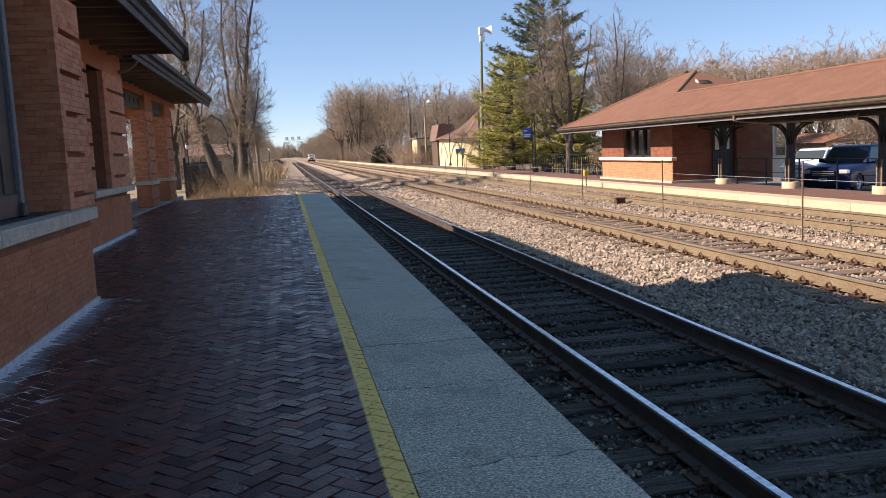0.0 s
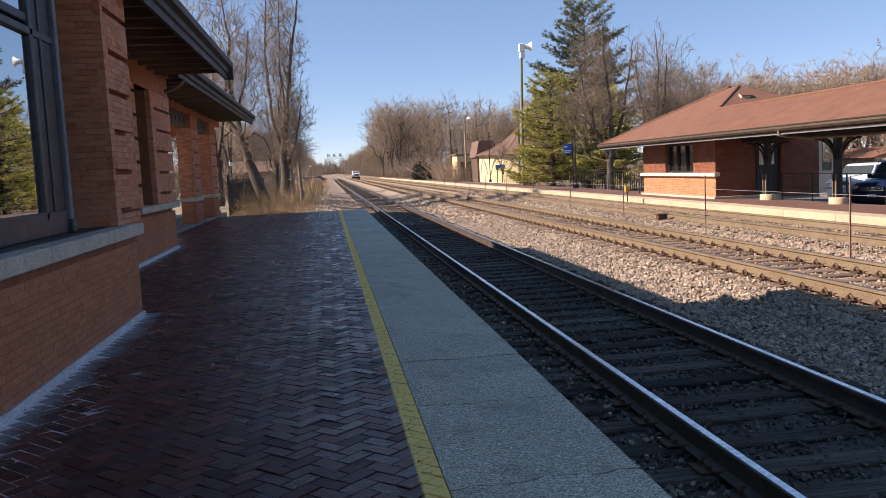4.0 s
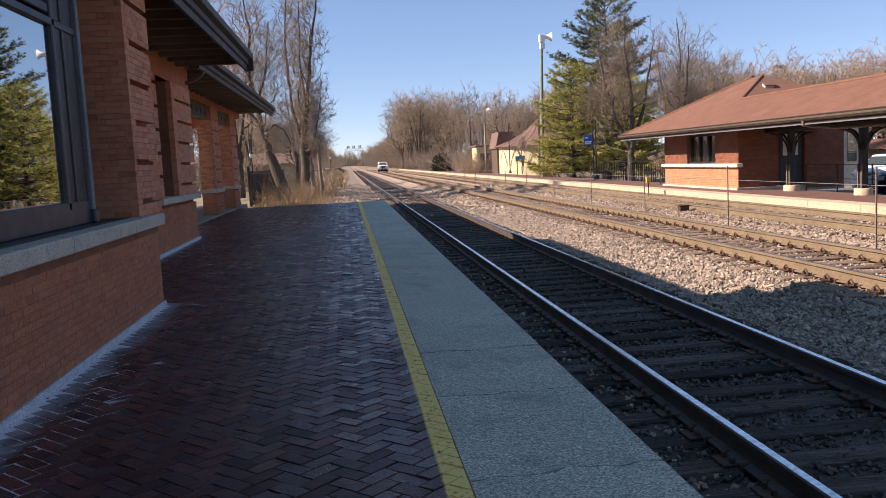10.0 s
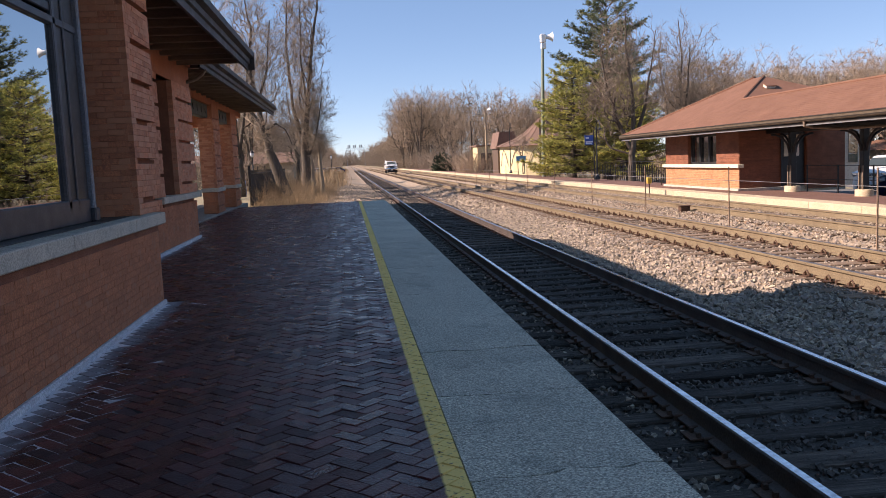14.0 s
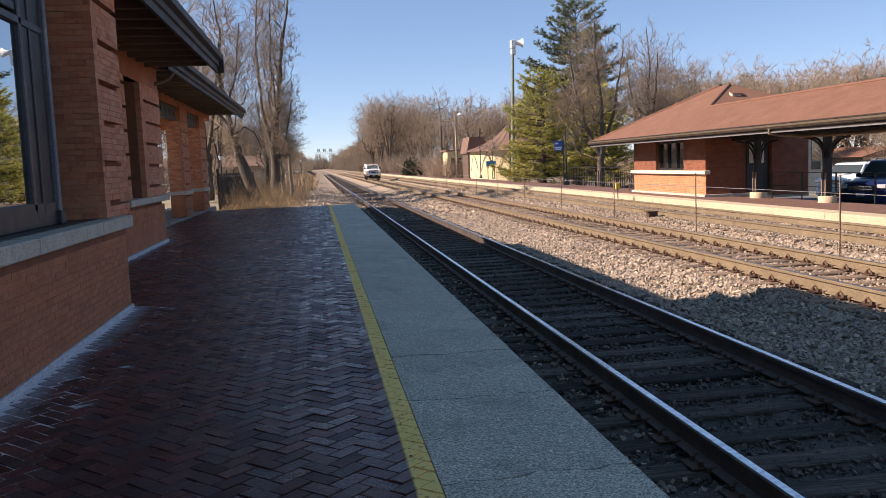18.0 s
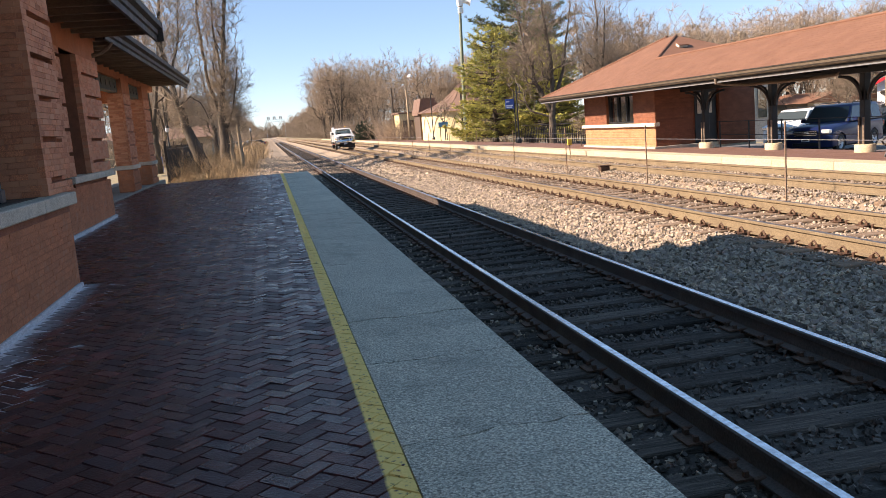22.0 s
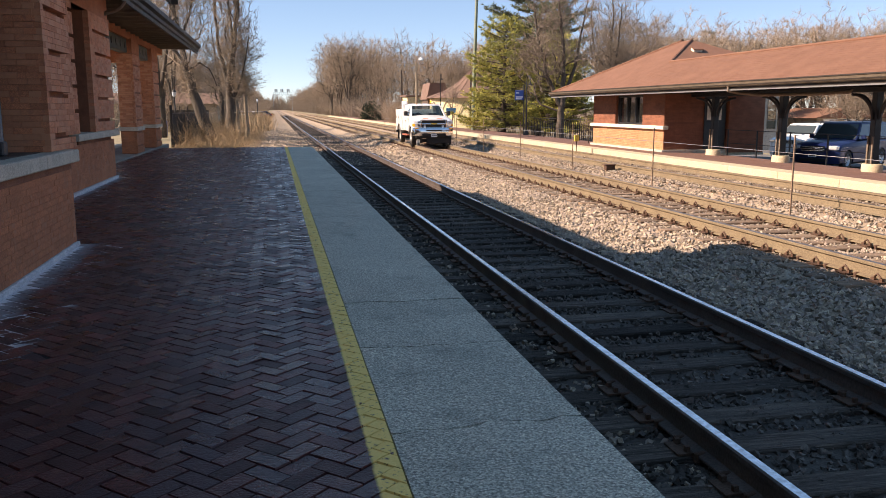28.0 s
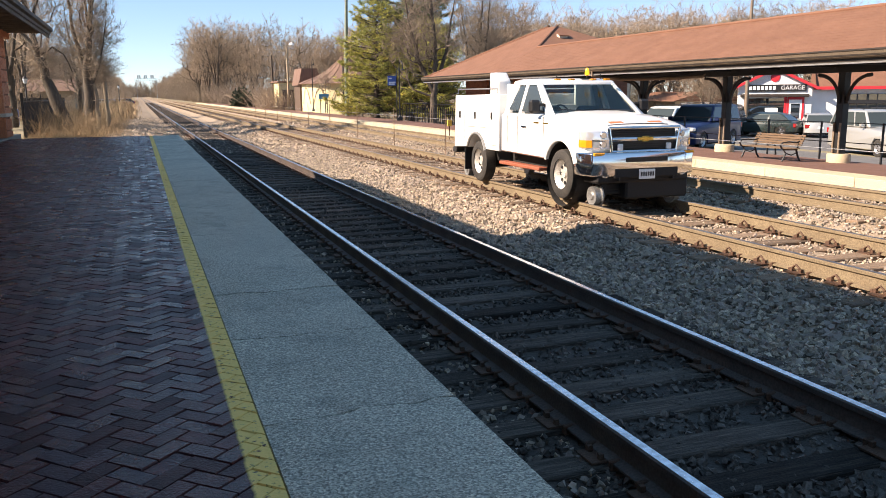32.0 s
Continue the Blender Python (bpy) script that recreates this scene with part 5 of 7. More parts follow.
def left_trees():
    a = attract_tree(3, [
        [(0.05, 0, -0.3, 0.46), (-0.1, 0, 0.9, 0.33), (-0.55, 0, 2.3, 0.28), (-1.0, 0, 3.9, 0.17), (-1.1, 0.1, 4.6, 0.15), (-1.5, 0.2, 7.0, 0.102), (-1.3, 0.3, 9.5, 0.061), (-1.6, 0.3, 11.5, 0.027)],
        [(-1.05, 0, 4.3, 0.095), (-2.0, 0.3, 5.4, 0.075), (-3.0, 0.5, 7.6, 0.048), (-3.5, 0.5, 9.8, 0.027)],
        [(-1.0, 0, 3.9, 0.068), (-0.3, -0.2, 4.3, 0.048), (0.15, 0, 4.0, 0.034), (0.5, 0, 3.1, 0.025)],
        [(-1.2, 0.1, 5.2, 0.082), (-0.6, 0.2, 7.2, 0.054), (-0.3, 0.3, 9.8, 0.027)]],
        [(-2.6, 0.2, 8.8, 2.9, 2.6, 4.8, 0.55), (-0.5, 0.2, 7.4, 1.5, 1.8, 4.2, 0.3), (-0.6, 0, 3.6, 1.4, 1.2, 1.3, 0.15)], 2300, 0.0065, 9, 0.62, (BARK, TWIG))
    plant("leaning_tree", a, "old bare leaning tree with a tangle of fine twigs", "tree", pose(-3.42, 46.0, -0.3))
    b = attract_tree(8, [
        [(0, 0, -0.3, 0.34), (0.02, 0, 3.2, 0.24), (0.35, 0.1, 5.5, 0.116), (0.75, 0.1, 8.5, 0.088), (1.25, 0.2, 11.5, 0.054), (1.4, 0.2, 14, 0.02)],
        [(0.02, 0, 2.9, 0.16), (-0.55, 0.2, 5.5, 0.088), (-0.7, 0.3, 9, 0.061), (-0.4, 0.3, 13, 0.02)],
        [(0.3, 0, 5.3, 0.075), (0.1, 0.3, 8.5, 0.054), (0.35, 0.4, 13, 0.02)],
        [(0.02, 0, 2.0, 0.09), (0.7, 0, 3.6, 0.048), (1.2, 0.1, 6.0, 0.027)]],
        [(0.2, 0.2, 9.0, 2.0, 2.4, 6.6, 0.7), (0.6, 0, 4.2, 1.9, 1.5, 2.2, 0.3)], 2700, 0.0065, 9, 0.6, (BARK, TWIG))
    plant("bare_tree", b, "tall bare tree with upright dark limbs in dry grass", "tree", pose(-2.47, 50, -0.3), "trees beside the line")
    c = attract_tree(15, [
        [(0, 0, -0.3, 0.16), (-0.25, 0, 3.0, 0.12), (-0.2, 0, 6.0, 0.054), (0.1, 0.1, 8.5, 0.02)],
        [(0.4, 0.3, -0.3, 0.13), (0.35, 0.3, 2.5, 0.1), (0.3, 0.2, 5.5, 0.02)]],
        [(0.1, 0.1, 5.2, 1.5, 1.4, 3.6, 1.0)], 1000, 0.006, 9, 0.55, (PALE_BARK, TWIG))
    plant("bare_tree", c, "slender pale-barked bare tree beside a larger trunk", "tree", pose(-2.0, 50.8, -0.3), "trees beside the line")
    e = attract_tree(27, [[(0, 0, -0.3, 0.17), (0.1, 0, 2.5, 0.13), (-0.2, 0, 5.0, 0.054), (-0.4, 0.1, 7.0, 0.02)]], [(-0.2, 0, 4.7, 2.0, 2.0, 3.6, 1.0)], 1100, 0.007, 8, 0.6, (BARK, TWIG))
    plant("bare_tree", e, "bushy bare tree with a tangle of light twigs", "tree", pose(-3.4, 57, -0.3), "trees beside the line")
    d = crown_tree(21, 14.5, 3.2, 0.24, 3.6, 1500, 0.008, 7, 0.7, (BARK, TWIG))
    for x, y, yaw in ((-7.3, 58, 0), (-10.5, 66, 130), (-13.5, 54, 70), (-9.5, 84, 210), (-17, 72, 300)):
        plant("bare_tree", d, "bare tree with dense twigs behind the station porch", "tree", pose(x, y, -0.3, 0, 0, yaw), "trees beside the line")


left_trees()
MID = [crown_tree(100 + k, h, tr, rd, w, 1600, 0.009, 13, 0.8, (BARK, TWIG_FAR), lb) for k, (h, tr, rd, w, lb) in enumerate(((11.5, 2.6, 0.22, 4.2, 3), (12.5, 3.0, 0.26, 4.6, 4), (10.5, 2.2, 0.2, 3.8, 3)))]
FAR = [crown_tree(200 + k, h, tr, rd, w, 900, 0.019, 9, 1.5, (BARK, TWIG_FAR), lb) for k, (h, tr, rd, w, lb) in enumerate(((21, 4.0, 0.35, 6.2, 4), (19, 3.4, 0.32, 5.6, 3), (22.5, 4.5, 0.36, 6.6, 4)))]


def row_of_trees():
    r = random.Random(77)
    label = "bare brown winter tree with fine twigs"

    def put(kinds, x, y, s, tall=1.0):
        m = Matrix.Translation((x, y, float(ground_z(np.array([x]), np.array([y]))[0]) - 0.05)) @ Matrix.Rotation(r.uniform(0, 6.28), 4, "Z")
        t = plant("bare_tree", r.choice(kinds), label, "tree", m, "bare trees along the line")
        t.scale = (s * r.uniform(0.92, 1.1), s * r.uniform(0.92, 1.1), s * tall)

    # a tall wood on the far side of the line, a lower one on the near side
    y = 205.0
    while y < 1100:
        step = 9 + (y - 200) * 0.035
        put(FAR, (16.2 if y < 250 else 22.5) + r.uniform(-0.5, 2.0), y + r.uniform(-3, 3), r.uniform(1.0, 1.2) if y < 250 else r.uniform(0.75, 1.0))
        put(FAR, (26 if y < 250 else 30) + r.uniform(-2, 5), y + r.uniform(-4, 4), r.uniform(1.0, 1.2) if y < 250 else r.uniform(0.85, 1.05))
        y += step
    for x, y, s in ((24, 190, 0.72), (30, 176, 0.66), (23, 168, 0.60), (33, 162, 0.72), (28, 152, 0.56), (23.5, 146, 0.5), (36, 148, 0.66), (31, 138, 0.55), (40, 140, 0.62), (27, 128, 0.46), (37, 128, 0.58), (23, 124, 0.64), (45, 126, 0.6), (30, 118, 0.6)):
        put(FAR, x, y, s * 1.16)
    for k in range(16):
        put(FAR, -75 + 11 * k + r.uniform(-3, 3), 1250 + r.uniform(-30, 30), r.uniform(0.95, 1.25))
    y = 96.0
    while y < 1000:
        put(MID if y < 190 else FAR, -10.5 - r.uniform(0, 3), y, r.uniform(0.75, 0.95) if y < 190 else r.uniform(0.62, 0.8))
        put(MID if y < 190 else FAR, -18 - r.uniform(0, 7), y + r.uniform(0, 8), r.uniform(0.9, 1.2) if y < 190 else r.uniform(0.66, 0.85))
        y += 13 + (y - 90) * 0.045
    # behind the far station
    for x, y, s in ((27.5, 62, 0.95), (29, 66, 0.95), (27, 53, 0.72), (31, 58, 0.82), (33.5, 67, 0.9), (38, 64, 0.85), (43, 72, 0.88), (36, 78, 0.98), (50, 64, 0.8), (56, 74, 0.86), (62, 62, 0.8), (48, 86, 0.95), (30, 90, 1.1), (24.5, 78, 1.1), (60, 90, 0.95), (70, 74, 0.85), (76, 62, 0.82), (54, 54, 0.62), (66, 50, 0.72), (22.5, 102, 1.05), (28, 106, 1.1), (34.5, 45, 0.5), (80, 46, 0.8), (46, 66, 0.75), (64, 80, 0.95), (84, 72, 0.9), (90, 58, 0.85), (40, 92, 1.05)):
        put(MID, x, y, s * (1.1 if x > 42 else 1.0))
    for k in range(30):
        a, d = radians(24.5 + 0.82 * k + r.uniform(-0.3, 0.3)), r.uniform(84, 116)
        put(MID, d * math.sin(a), d * math.cos(a), (r.uniform(0.104, 0.130) * d + 2.0) / 12.8)


row_of_trees()


def brush(name, boxes, n, hmax, label, m, seed, rad=0.02):
    """Thickets of upright bent twigs, far too many to count."""
    r = np.random.default_rng(seed)
    segs = []
    for x0, x1, y0, y1, share, h in boxes:
        k = int(n * share)
        x, y = r.uniform(x0, x1, k), r.uniform(y0, y1, k)
        hh = h * r.uniform(0.35, 1, k) ** 1.0
        for i in range(k):
            p = np.array([x[i], y[i], -0.35 if x[i] < 18 else -1.2])
            d = np.array([r.normal(0, 0.45), r.normal(0, 0.45), 1.0])
            q = p + d * hh[i] * 0.5
            e = q + (d + r.normal(0, 0.6, 3)) * hh[i] * 0.5
            segs += [(p, q, rad, rad * 0.7), (q, e, rad * 0.7, rad * 0.3)]
            for _ in range(2):
                segs.append((q, q + (d + r.normal(0, 0.6, 3)) * hh[i] * 0.35, rad * 0.5, rad * 0.25))
    v, f = bars(segs, 3)
    tagged(new(name, big(name, v, f, m)), label, "brush", kind="stuff")


brush("woodland_brush", ((15.4, 30, 112, 300, 0.36, 4.6), (15.4, 26, 300, 800, 0.2, 8.0), (-30, -6.5, 72, 330, 0.26, 4.5), (-20, -4.5, 330, 800, 0.08, 8.0), (20, 70, 60, 110, 0.1, 5)), 13000, 6, "dense brown leafless undergrowth along the line", TWIG_FAR, 4, 0.035)
brush("far_wood", ((-80, 100, 1200, 1300, 1.0, 17),), 1700, 17, "hazy brown wood that closes the view down the line", TWIG_FAR, 9, 0.3)
brush("thicket", ((14.3, 17.5, 96, 110, 1.0, 3.2),), 900, 3, "bare brown thicket beside the far platform", TWIG_FAR, 6, 0.016)


brush("fence_thicket", ((-4.6, -1.9, 41, 56, 1.0, 1.5),), 900, 1.5, "bare brown twigs and stalks among the dry grass", DRY, 8, 0.007)


def dry_grass(seed, n, x0, x1, y0, y1, w, tall, label):
    """Bent blades in a strip that thins out towards the track."""
    r = np.random.default_rng(seed)
    x, y = r.uniform(x0, x1, n), y0 + (y1 - y0) * r.uniform(0, 1, n) ** 1.4
    keep = x < x1 - 0.6 + r.normal(0, 0.35, n)
    x, y = x[keep], y[keep]
    h = tall * r.uniform(0.12, 0.85, len(x)) ** 1.2 * np.clip(1.25 - np.abs(x + 2.9) / 3, 0.35, 1.2) * np.clip((y - 34) / 9, 0.45, 1.35)
    a = r.uniform(0, 6.28, len(x))
    bend = r.normal(0, 0.32, (len(x), 2))
    base = np.stack([x, y, np.full(len(x), -0.3)], -1)
    side = np.stack([np.cos(a) * w, np.sin(a) * w, 0 * a], -1)
    mid = base + np.stack([bend[:, 0] * h * 0.4, bend[:, 1] * h * 0.4, h * 0.6], -1)
    tip = base + np.stack([bend[:, 0] * h, bend[:, 1] * h, h], -1)
    v = np.stack([base - side, base + side, mid + side * 0.7, mid - side * 0.7, tip + side * 0.1, tip - side * 0.1], 1).reshape(-1, 3)
    f = np.array([(0, 1, 2, 3), (3, 2, 4, 5)])
    f = (f[None] + 6 * np.arange(len(x))[:, None, None]).reshape(-1, 4)
    tagged(new("dry_grass", big("dry_grass", v, f, DRY)), label, "grass", kind="stuff")


dry_grass(31, 32000, -4.8, -0.3, 37.2, 77, 0.006, 0.72, "tall dry straw-coloured grass at the platform end")
dry_grass(32, 12000, -9.0, 0.4, 70, 300, 0.03, 1.5, "dry straw-coloured grass along the line")


def pine(seed, height, width, m, first=0.08, taper=0.8, rise=0.12, dense=1.0):
    """A conifer: whorls of long boughs, each with flat sprays of needle tufts towards its end."""
    r = random.Random(seed)
    limbs = [((0, 0, -0.3), (0.1, 0, height * 0.5), 0.28, 0.17), ((0.1, 0, height * 0.5), (0.0, 0.05, height), 0.17, 0.02)]
    tv, tf = [], []

    def tuft(c, d, size):
        for _ in range(15):
            e = Vector((r.gauss(0, 0.75) + d.x * 0.8, r.gauss(0, 0.75) + d.y * 0.8, r.gauss(0.35, 0.5))).normalized() * size * r.uniform(0.7, 1.3)
            w = e.cross(Vector((r.gauss(0, 1), r.gauss(0, 1), r.gauss(0, 1)))).normalized() * size * 0.075
            n = len(tv)
            tv.extend((tuple(c - w), tuple(c + w), tuple(c + e)))
            tf.append((n, n + 1, n + 2))

    z = height * first
    while z < height * 0.985:
        u = (z / height - first) / (1 - first)
        turn = r.uniform(0, 6.28)
        gap = r.uniform(0.75, 1.1)
        for k in range(5):
            if r.random() < 0.12:
                continue
            a = turn + k * 1.2566 + r.gauss(0, 0.22)
            length = (width * (1 - u) ** taper + 0.45) * gap * r.uniform(0.62, 1.1)
            d = Vector((math.cos(a), math.sin(a), rise + 0.55 * u * u + r.gauss(0, 0.06)))
            root = Vector((0, 0, z + r.gauss(0, 0.12)))
            bend = root + d * length * 0.55 - Vector((0, 0, 0.05 * length * (1 - u)))
            tip = root + d * length + Vector((0, 0, 0.10 * length * (1 - u)))
            limbs += [(tuple(root), tuple(bend), 0.02 + 0.012 * length, 0.012 + 0.007 * length), (tuple(bend), tuple(tip), 0.012 + 0.007 * length, 0.008)]
            flat = Vector((-d.y, d.x, 0))
            q = max(3, int(length * 2.6 * dense))
            for i in range(q):
                t = 0.28 + 0.72 * (i + r.random()) / q
                c = root.lerp(bend, t / 0.55) if t < 0.55 else bend.lerp(tip, (t - 0.55) / 0.45)
                side = flat * r.choice((-1, 1)) * r.uniform(0.5, 1.0) + d * r.uniform(0.3, 0.9)
                reach = length * 0.30 * (1.15 - t) + 0.35
                end = c + side.normalized() * reach + Vector((0, 0, r.uniform(0.0, 0.22)))
                limbs.append((tuple(c), tuple(end), 0.012, 0.005))
                for j in range(max(2, int(reach * 4))):
                    v = (j + 1) / max(2, int(reach * 4))
                    tuft(c.lerp(end, v) + Vector((r.gauss(0, 0.07), r.gauss(0, 0.07), r.gauss(0.03, 0.05))), side, r.uniform(0.2, 0.34))
            tuft(tip, d, 0.34)
        z += height * r.uniform(0.030, 0.044)
    v, f = bars(limbs, 5)
    return big("trunk", v, f, BARK, True), big("crown", tv, tf, m)


P1 = pine(5, 14.3, 5.0, NEEDLE_GREY, 0.12, 0.42, 0.12, 2.7)
plant("pine_tree", P1, "tall grey-green pine with layered shaggy boughs", "tree", pose(21.6, 67.0, -0.4), "pines by the far platform")
P3 = pine(12, 8.4, 3.7, NEEDLE, 0.05, 0.62, 0.02, 2.0)
plant("pine_tree", P3, "broad yellow-green pine with drooping lower boughs", "tree", pose(17.7, 64.0, -0.2), "pines by the far platform")
plant("pine_tree", P3, "yellow-green pine beside a taller grey-green one", "tree", pose(21.6, 62.2, -0.4, 0, 0, 130), "pines by the far platform").scale = (0.9, 0.9, 0.85)
P2 = pine(9, 12, 2.2, NEEDLE_DARK, 0.1, 0.9)
plant("spruce_tree", P2, "dark green spruce behind the bare trees", "tree", pose(46, 84, -1.0)).scale = (0.9, 0.9, 0.88)


def shrub(seed, w, h, m):
    """A rounded evergreen: short stems and a shell of needle tufts."""
    r = random.Random(seed)
    tv, tf, stems = [], [], []
    for k in range(420):
        d = Vector((r.gauss(0, 1), r.gauss(0, 1), abs(r.gauss(0, 1)))).normalized()
        s = r.uniform(0.55, 1.0)
        c = Vector((d.x * w * s, d.y * w * s, 0.25 + d.z * (h - 0.25) * s))
        if k % 12 == 0:
            stems.append(((0, 0, 0), tuple(c), 0.04, 0.01))
        for _ in range(9):
            e = (d + Vector((r.gauss(0, 0.7), r.gauss(0, 0.7), r.gauss(0.2, 0.6)))).normalized() * r.uniform(0.2, 0.42)
            q = e.cross(Vector((r.gauss(0, 1), r.gauss(0, 1), r.gauss(0, 1)))).normalized() * 0.06
            n = len(tv)
            tv.extend((tuple(c - q), tuple(c + q), tuple(c + e)))
            tf.append((n, n + 1, n + 2))
    v, f = bars(stems, 5)
    return big("trunk", v, f, BARK, True), big("crown", tv, tf, m)


plant("evergreen_shrub", shrub(4, 1.8, 3.1, NEEDLE_DARK), "dense dark green evergreen shrub beside the far platform", "shrub", pose(14.7, 128, -0.35))
BIG = attract_tree(41, [
    [(0, 0, -0.3, 0.3), (0.0, 0, 1.6, 0.22), (0.1, 0, 2.4, 0.2)],
    [(0.05, 0, 1.8, 0.16), (-0.9, 0.1, 3.8, 0.12), (-1.6, 0.2, 6.5, 0.07), (-1.9, 0.2, 9, 0.03)],
    [(0.1, 0, 2.3, 0.17), (0.1, -0.2, 5.0, 0.12), (-0.3, -0.2, 8.5, 0.06), (-0.2, 0, 11.0, 0.02)],
    [(0.1, 0, 2.2, 0.15), (1.0, 0.2, 4.5, 0.1), (1.6, 0.3, 7.5, 0.05), (1.9, 0.3, 9.5, 0.02)]],
    [(-0.2, 0, 7.0, 3.3, 3.0, 5.0, 0.7), (-1.8, 0, 5.0, 2.2, 2.0, 2.8, 0.3)], 2100, 0.0075, 8, 0.6, (BARK, TWIG_DARK))
plant("bare_tree", BIG, "broad bare tree in front of the pine beside the far station", "tree", pose(18.4, 52.5, -0.2), "trees by the far station")
plant("bare_tree", BIG, "broad bare tree behind the far station", "tree", pose(22.8, 55.5, -0.6, 0, 0, 100), "trees by the far station")
SMALL = attract_tree(51, [[(0, 0, -0.1, 0.06), (0, 0, 1.5, 0.045), (0.1, 0, 2.6, 0.02)]], [(0, 0, 2.9, 1.1, 1.1, 1.5, 1.0)], 420, 0.006, 5, 0.35, (BARK, TWIG))
plant("sapling", SMALL, "small bare tree beside the yellow building", "tree", pose(16.8, 79.0, 0.0))
plant("bare_shrub", SMALL, "dry brown shrub in the bed behind the platform railing", "shrub", pose(17.1, 19.2, -0.45)).scale = (0.5, 0.5, 0.3)
plant("bare_shrub", SMALL, "bare twiggy shrub at the brick wall of the far station", "shrub", pose(14.9, 38.4, -0.05)).scale = (0.45, 0.45, 0.35)


# ---------- vehicles ----------
def rounded(b, width=0.03, seg=2, angle=28):
    """The same shape with its hard edges rounded, as a mesh without material."""
    me = bpy.data.meshes.new("shape")
    me.from_pydata(b.v, [], b.f)
    bm = bmesh.new()
    bm.from_mesh(me)
    bpy.data.meshes.remove(me)
    bmesh.ops.recalc_face_normals(bm, faces=bm.faces)
    hard = [e for e in bm.edges if len(e.link_faces) == 2 and e.calc_face_angle(0) > radians(angle)]
    bmesh.ops.bevel(bm, geom=hard, offset=width, segments=seg, affect="EDGES", clamp_overlap=True, profile=0.5)
    me = bpy.data.meshes.new("shape")
    bm.to_mesh(me)
    bm.free()
    me.shade_smooth()
    me.set_sharp_from_angle(angle=radians(50))
    return me


def sculpt(outline, half, front, back, setback, drop, brow):
    """A body skinned over slices of one side outline: ends curve back and edges above brow fall towards the flanks."""
    rings = []
    for u in (-1.0, -0.975, -0.9, -0.72, -0.4, 0.0, 0.4, 0.72, 0.9, 0.975, 1.0):
        e = abs(u) ** 3
        tuck = 0.035 if abs(u) == 1 else 0.01 if abs(u) > 0.95 else 0.0
        mid = 0.5 * (max(q[1] for q in outline) + min(q[1] for q in outline))
        ring = []
        for y, z in outline:
            lim = front if y > 0 else back
            near = max(0.0, min(1.0, (abs(y) - 0.55 * abs(lim)) / (0.45 * abs(lim))))
            yy = y - math.copysign(setback * e * near + tuck * near, y)
            zz = z - (drop * e if z > brow else 0) - math.copysign(tuck, z - mid)
            ring.append((u * half, yy, zz))
        rings.append(ring)
    return B(True).loft(rings)


def body_part(name, b, m, parent, label="", width=0.03, seg=2):
    me = rounded(b, width, seg)
    me.name = name
    me.materials.append(m)
    return part(name, me, None, parent, label)


def panel(corners, off=0.006, thick=0.008, inset=0.0):
    """A thin slab over a four-cornered face, lifted along its normal."""
    c = [Vector(p) for p in corners]
    n = (c[1] - c[0]).cross(c[3] - c[0]).normalized()
    mid = sum(c, Vector()) / len(c)
    c = [p + (mid - p) * inset for p in c]
    lo, hi = [p + n * (off - thick) for p in c], [p + n * off for p in c]
    k = len(c)
    return B().add(lo + hi, [tuple(range(k - 1, -1, -1)), tuple(range(k, 2 * k))] + [(i, (i + 1) % k, k + (i + 1) % k, k + i) for i in range(k)])


def arch(y, z, r, floor, n=9):
    """Outline points of a wheel opening, back to front, along a sill at the floor height."""
    a0 = math.asin(max(-1, min(1, (floor - z) / r)))
    return [(y - r * math.cos(a0 + (math.pi - 2 * a0) * k / n), z + r * math.sin(a0 + (math.pi - 2 * a0) * k / n)) for k in range(n + 1)]


def wheel(parent, x, y, r, w, rim_mat, side):
    """Tyre with a dished rim; side: +1 faces +x."""
    h = part("wheel", B(True).lathe([(r * 0.62, -w / 2), (r * 0.9, -w / 2), (r * 0.985, -w * 0.4), (r, -w * 0.2), (r, w * 0.2), (r * 0.985, w * 0.4), (r * 0.9, w / 2), (r * 0.62, w / 2), (r * 0.62, -w / 2)], "x", 26, None, False), RUBBER, parent, "black tyre on a pale rim", pose(x, y, r))
    rim = B(True).lathe([(0.0, side * w * 0.22), (r * 0.16, side * w * 0.26), (r * 0.2, side * w * 0.12), (r * 0.44, side * w * 0.06), (r * 0.56, side * w * 0.34), (r * 0.64, side * w * 0.44), (r * 0.64, -side * w * 0.4), (0, -side * w * 0.4)], "x", 22)
    rim = part("rim", rim, rim_mat, h)
    for k in range(8):
        a = k * math.pi / 4
        m = pose(side * w * 0.135, math.cos(a) * r * 0.36, math.sin(a) * r * 0.36)
        part("hand_hole", B().lathe([(r * 0.075, -0.004), (r * 0.075, 0.006)], "x", 8, m), BLACK, h)
    return h


ORANGE_L = plain("orange_decal", (0.75, 0.16, 0.04), 0.5)
AMBER = plain("amber_lens", (0.75, 0.30, 0.02), 0.15, 0, 0.6, 0.5)
AMBER_ON = plain("amber_beacon", (0.8, 0.42, 0.02), 0.2, 0, 0.6, 0.3, ((1.0, 0.45, 0.02), 0.5))
LENS = plain("clear_lens", (0.80, 0.82, 0.84), 0.12, 0.55, 0.6, 0.6)
LAMP_ON = plain("lit_marker", (0.8, 0.7, 0.4), 0.2, 0, 0.6, 0.3, ((1.0, 0.75, 0.3), 1.2))
GOLD = plain("gold_badge", (0.55, 0.36, 0.09), 0.25, 0.9)
RIM_PALE = mat("pale_steel_rim", (0.52, 0.50, 0.47), (0.42, 0.40, 0.37), 0.5, 8, 60, 0.05, metal=0.2)
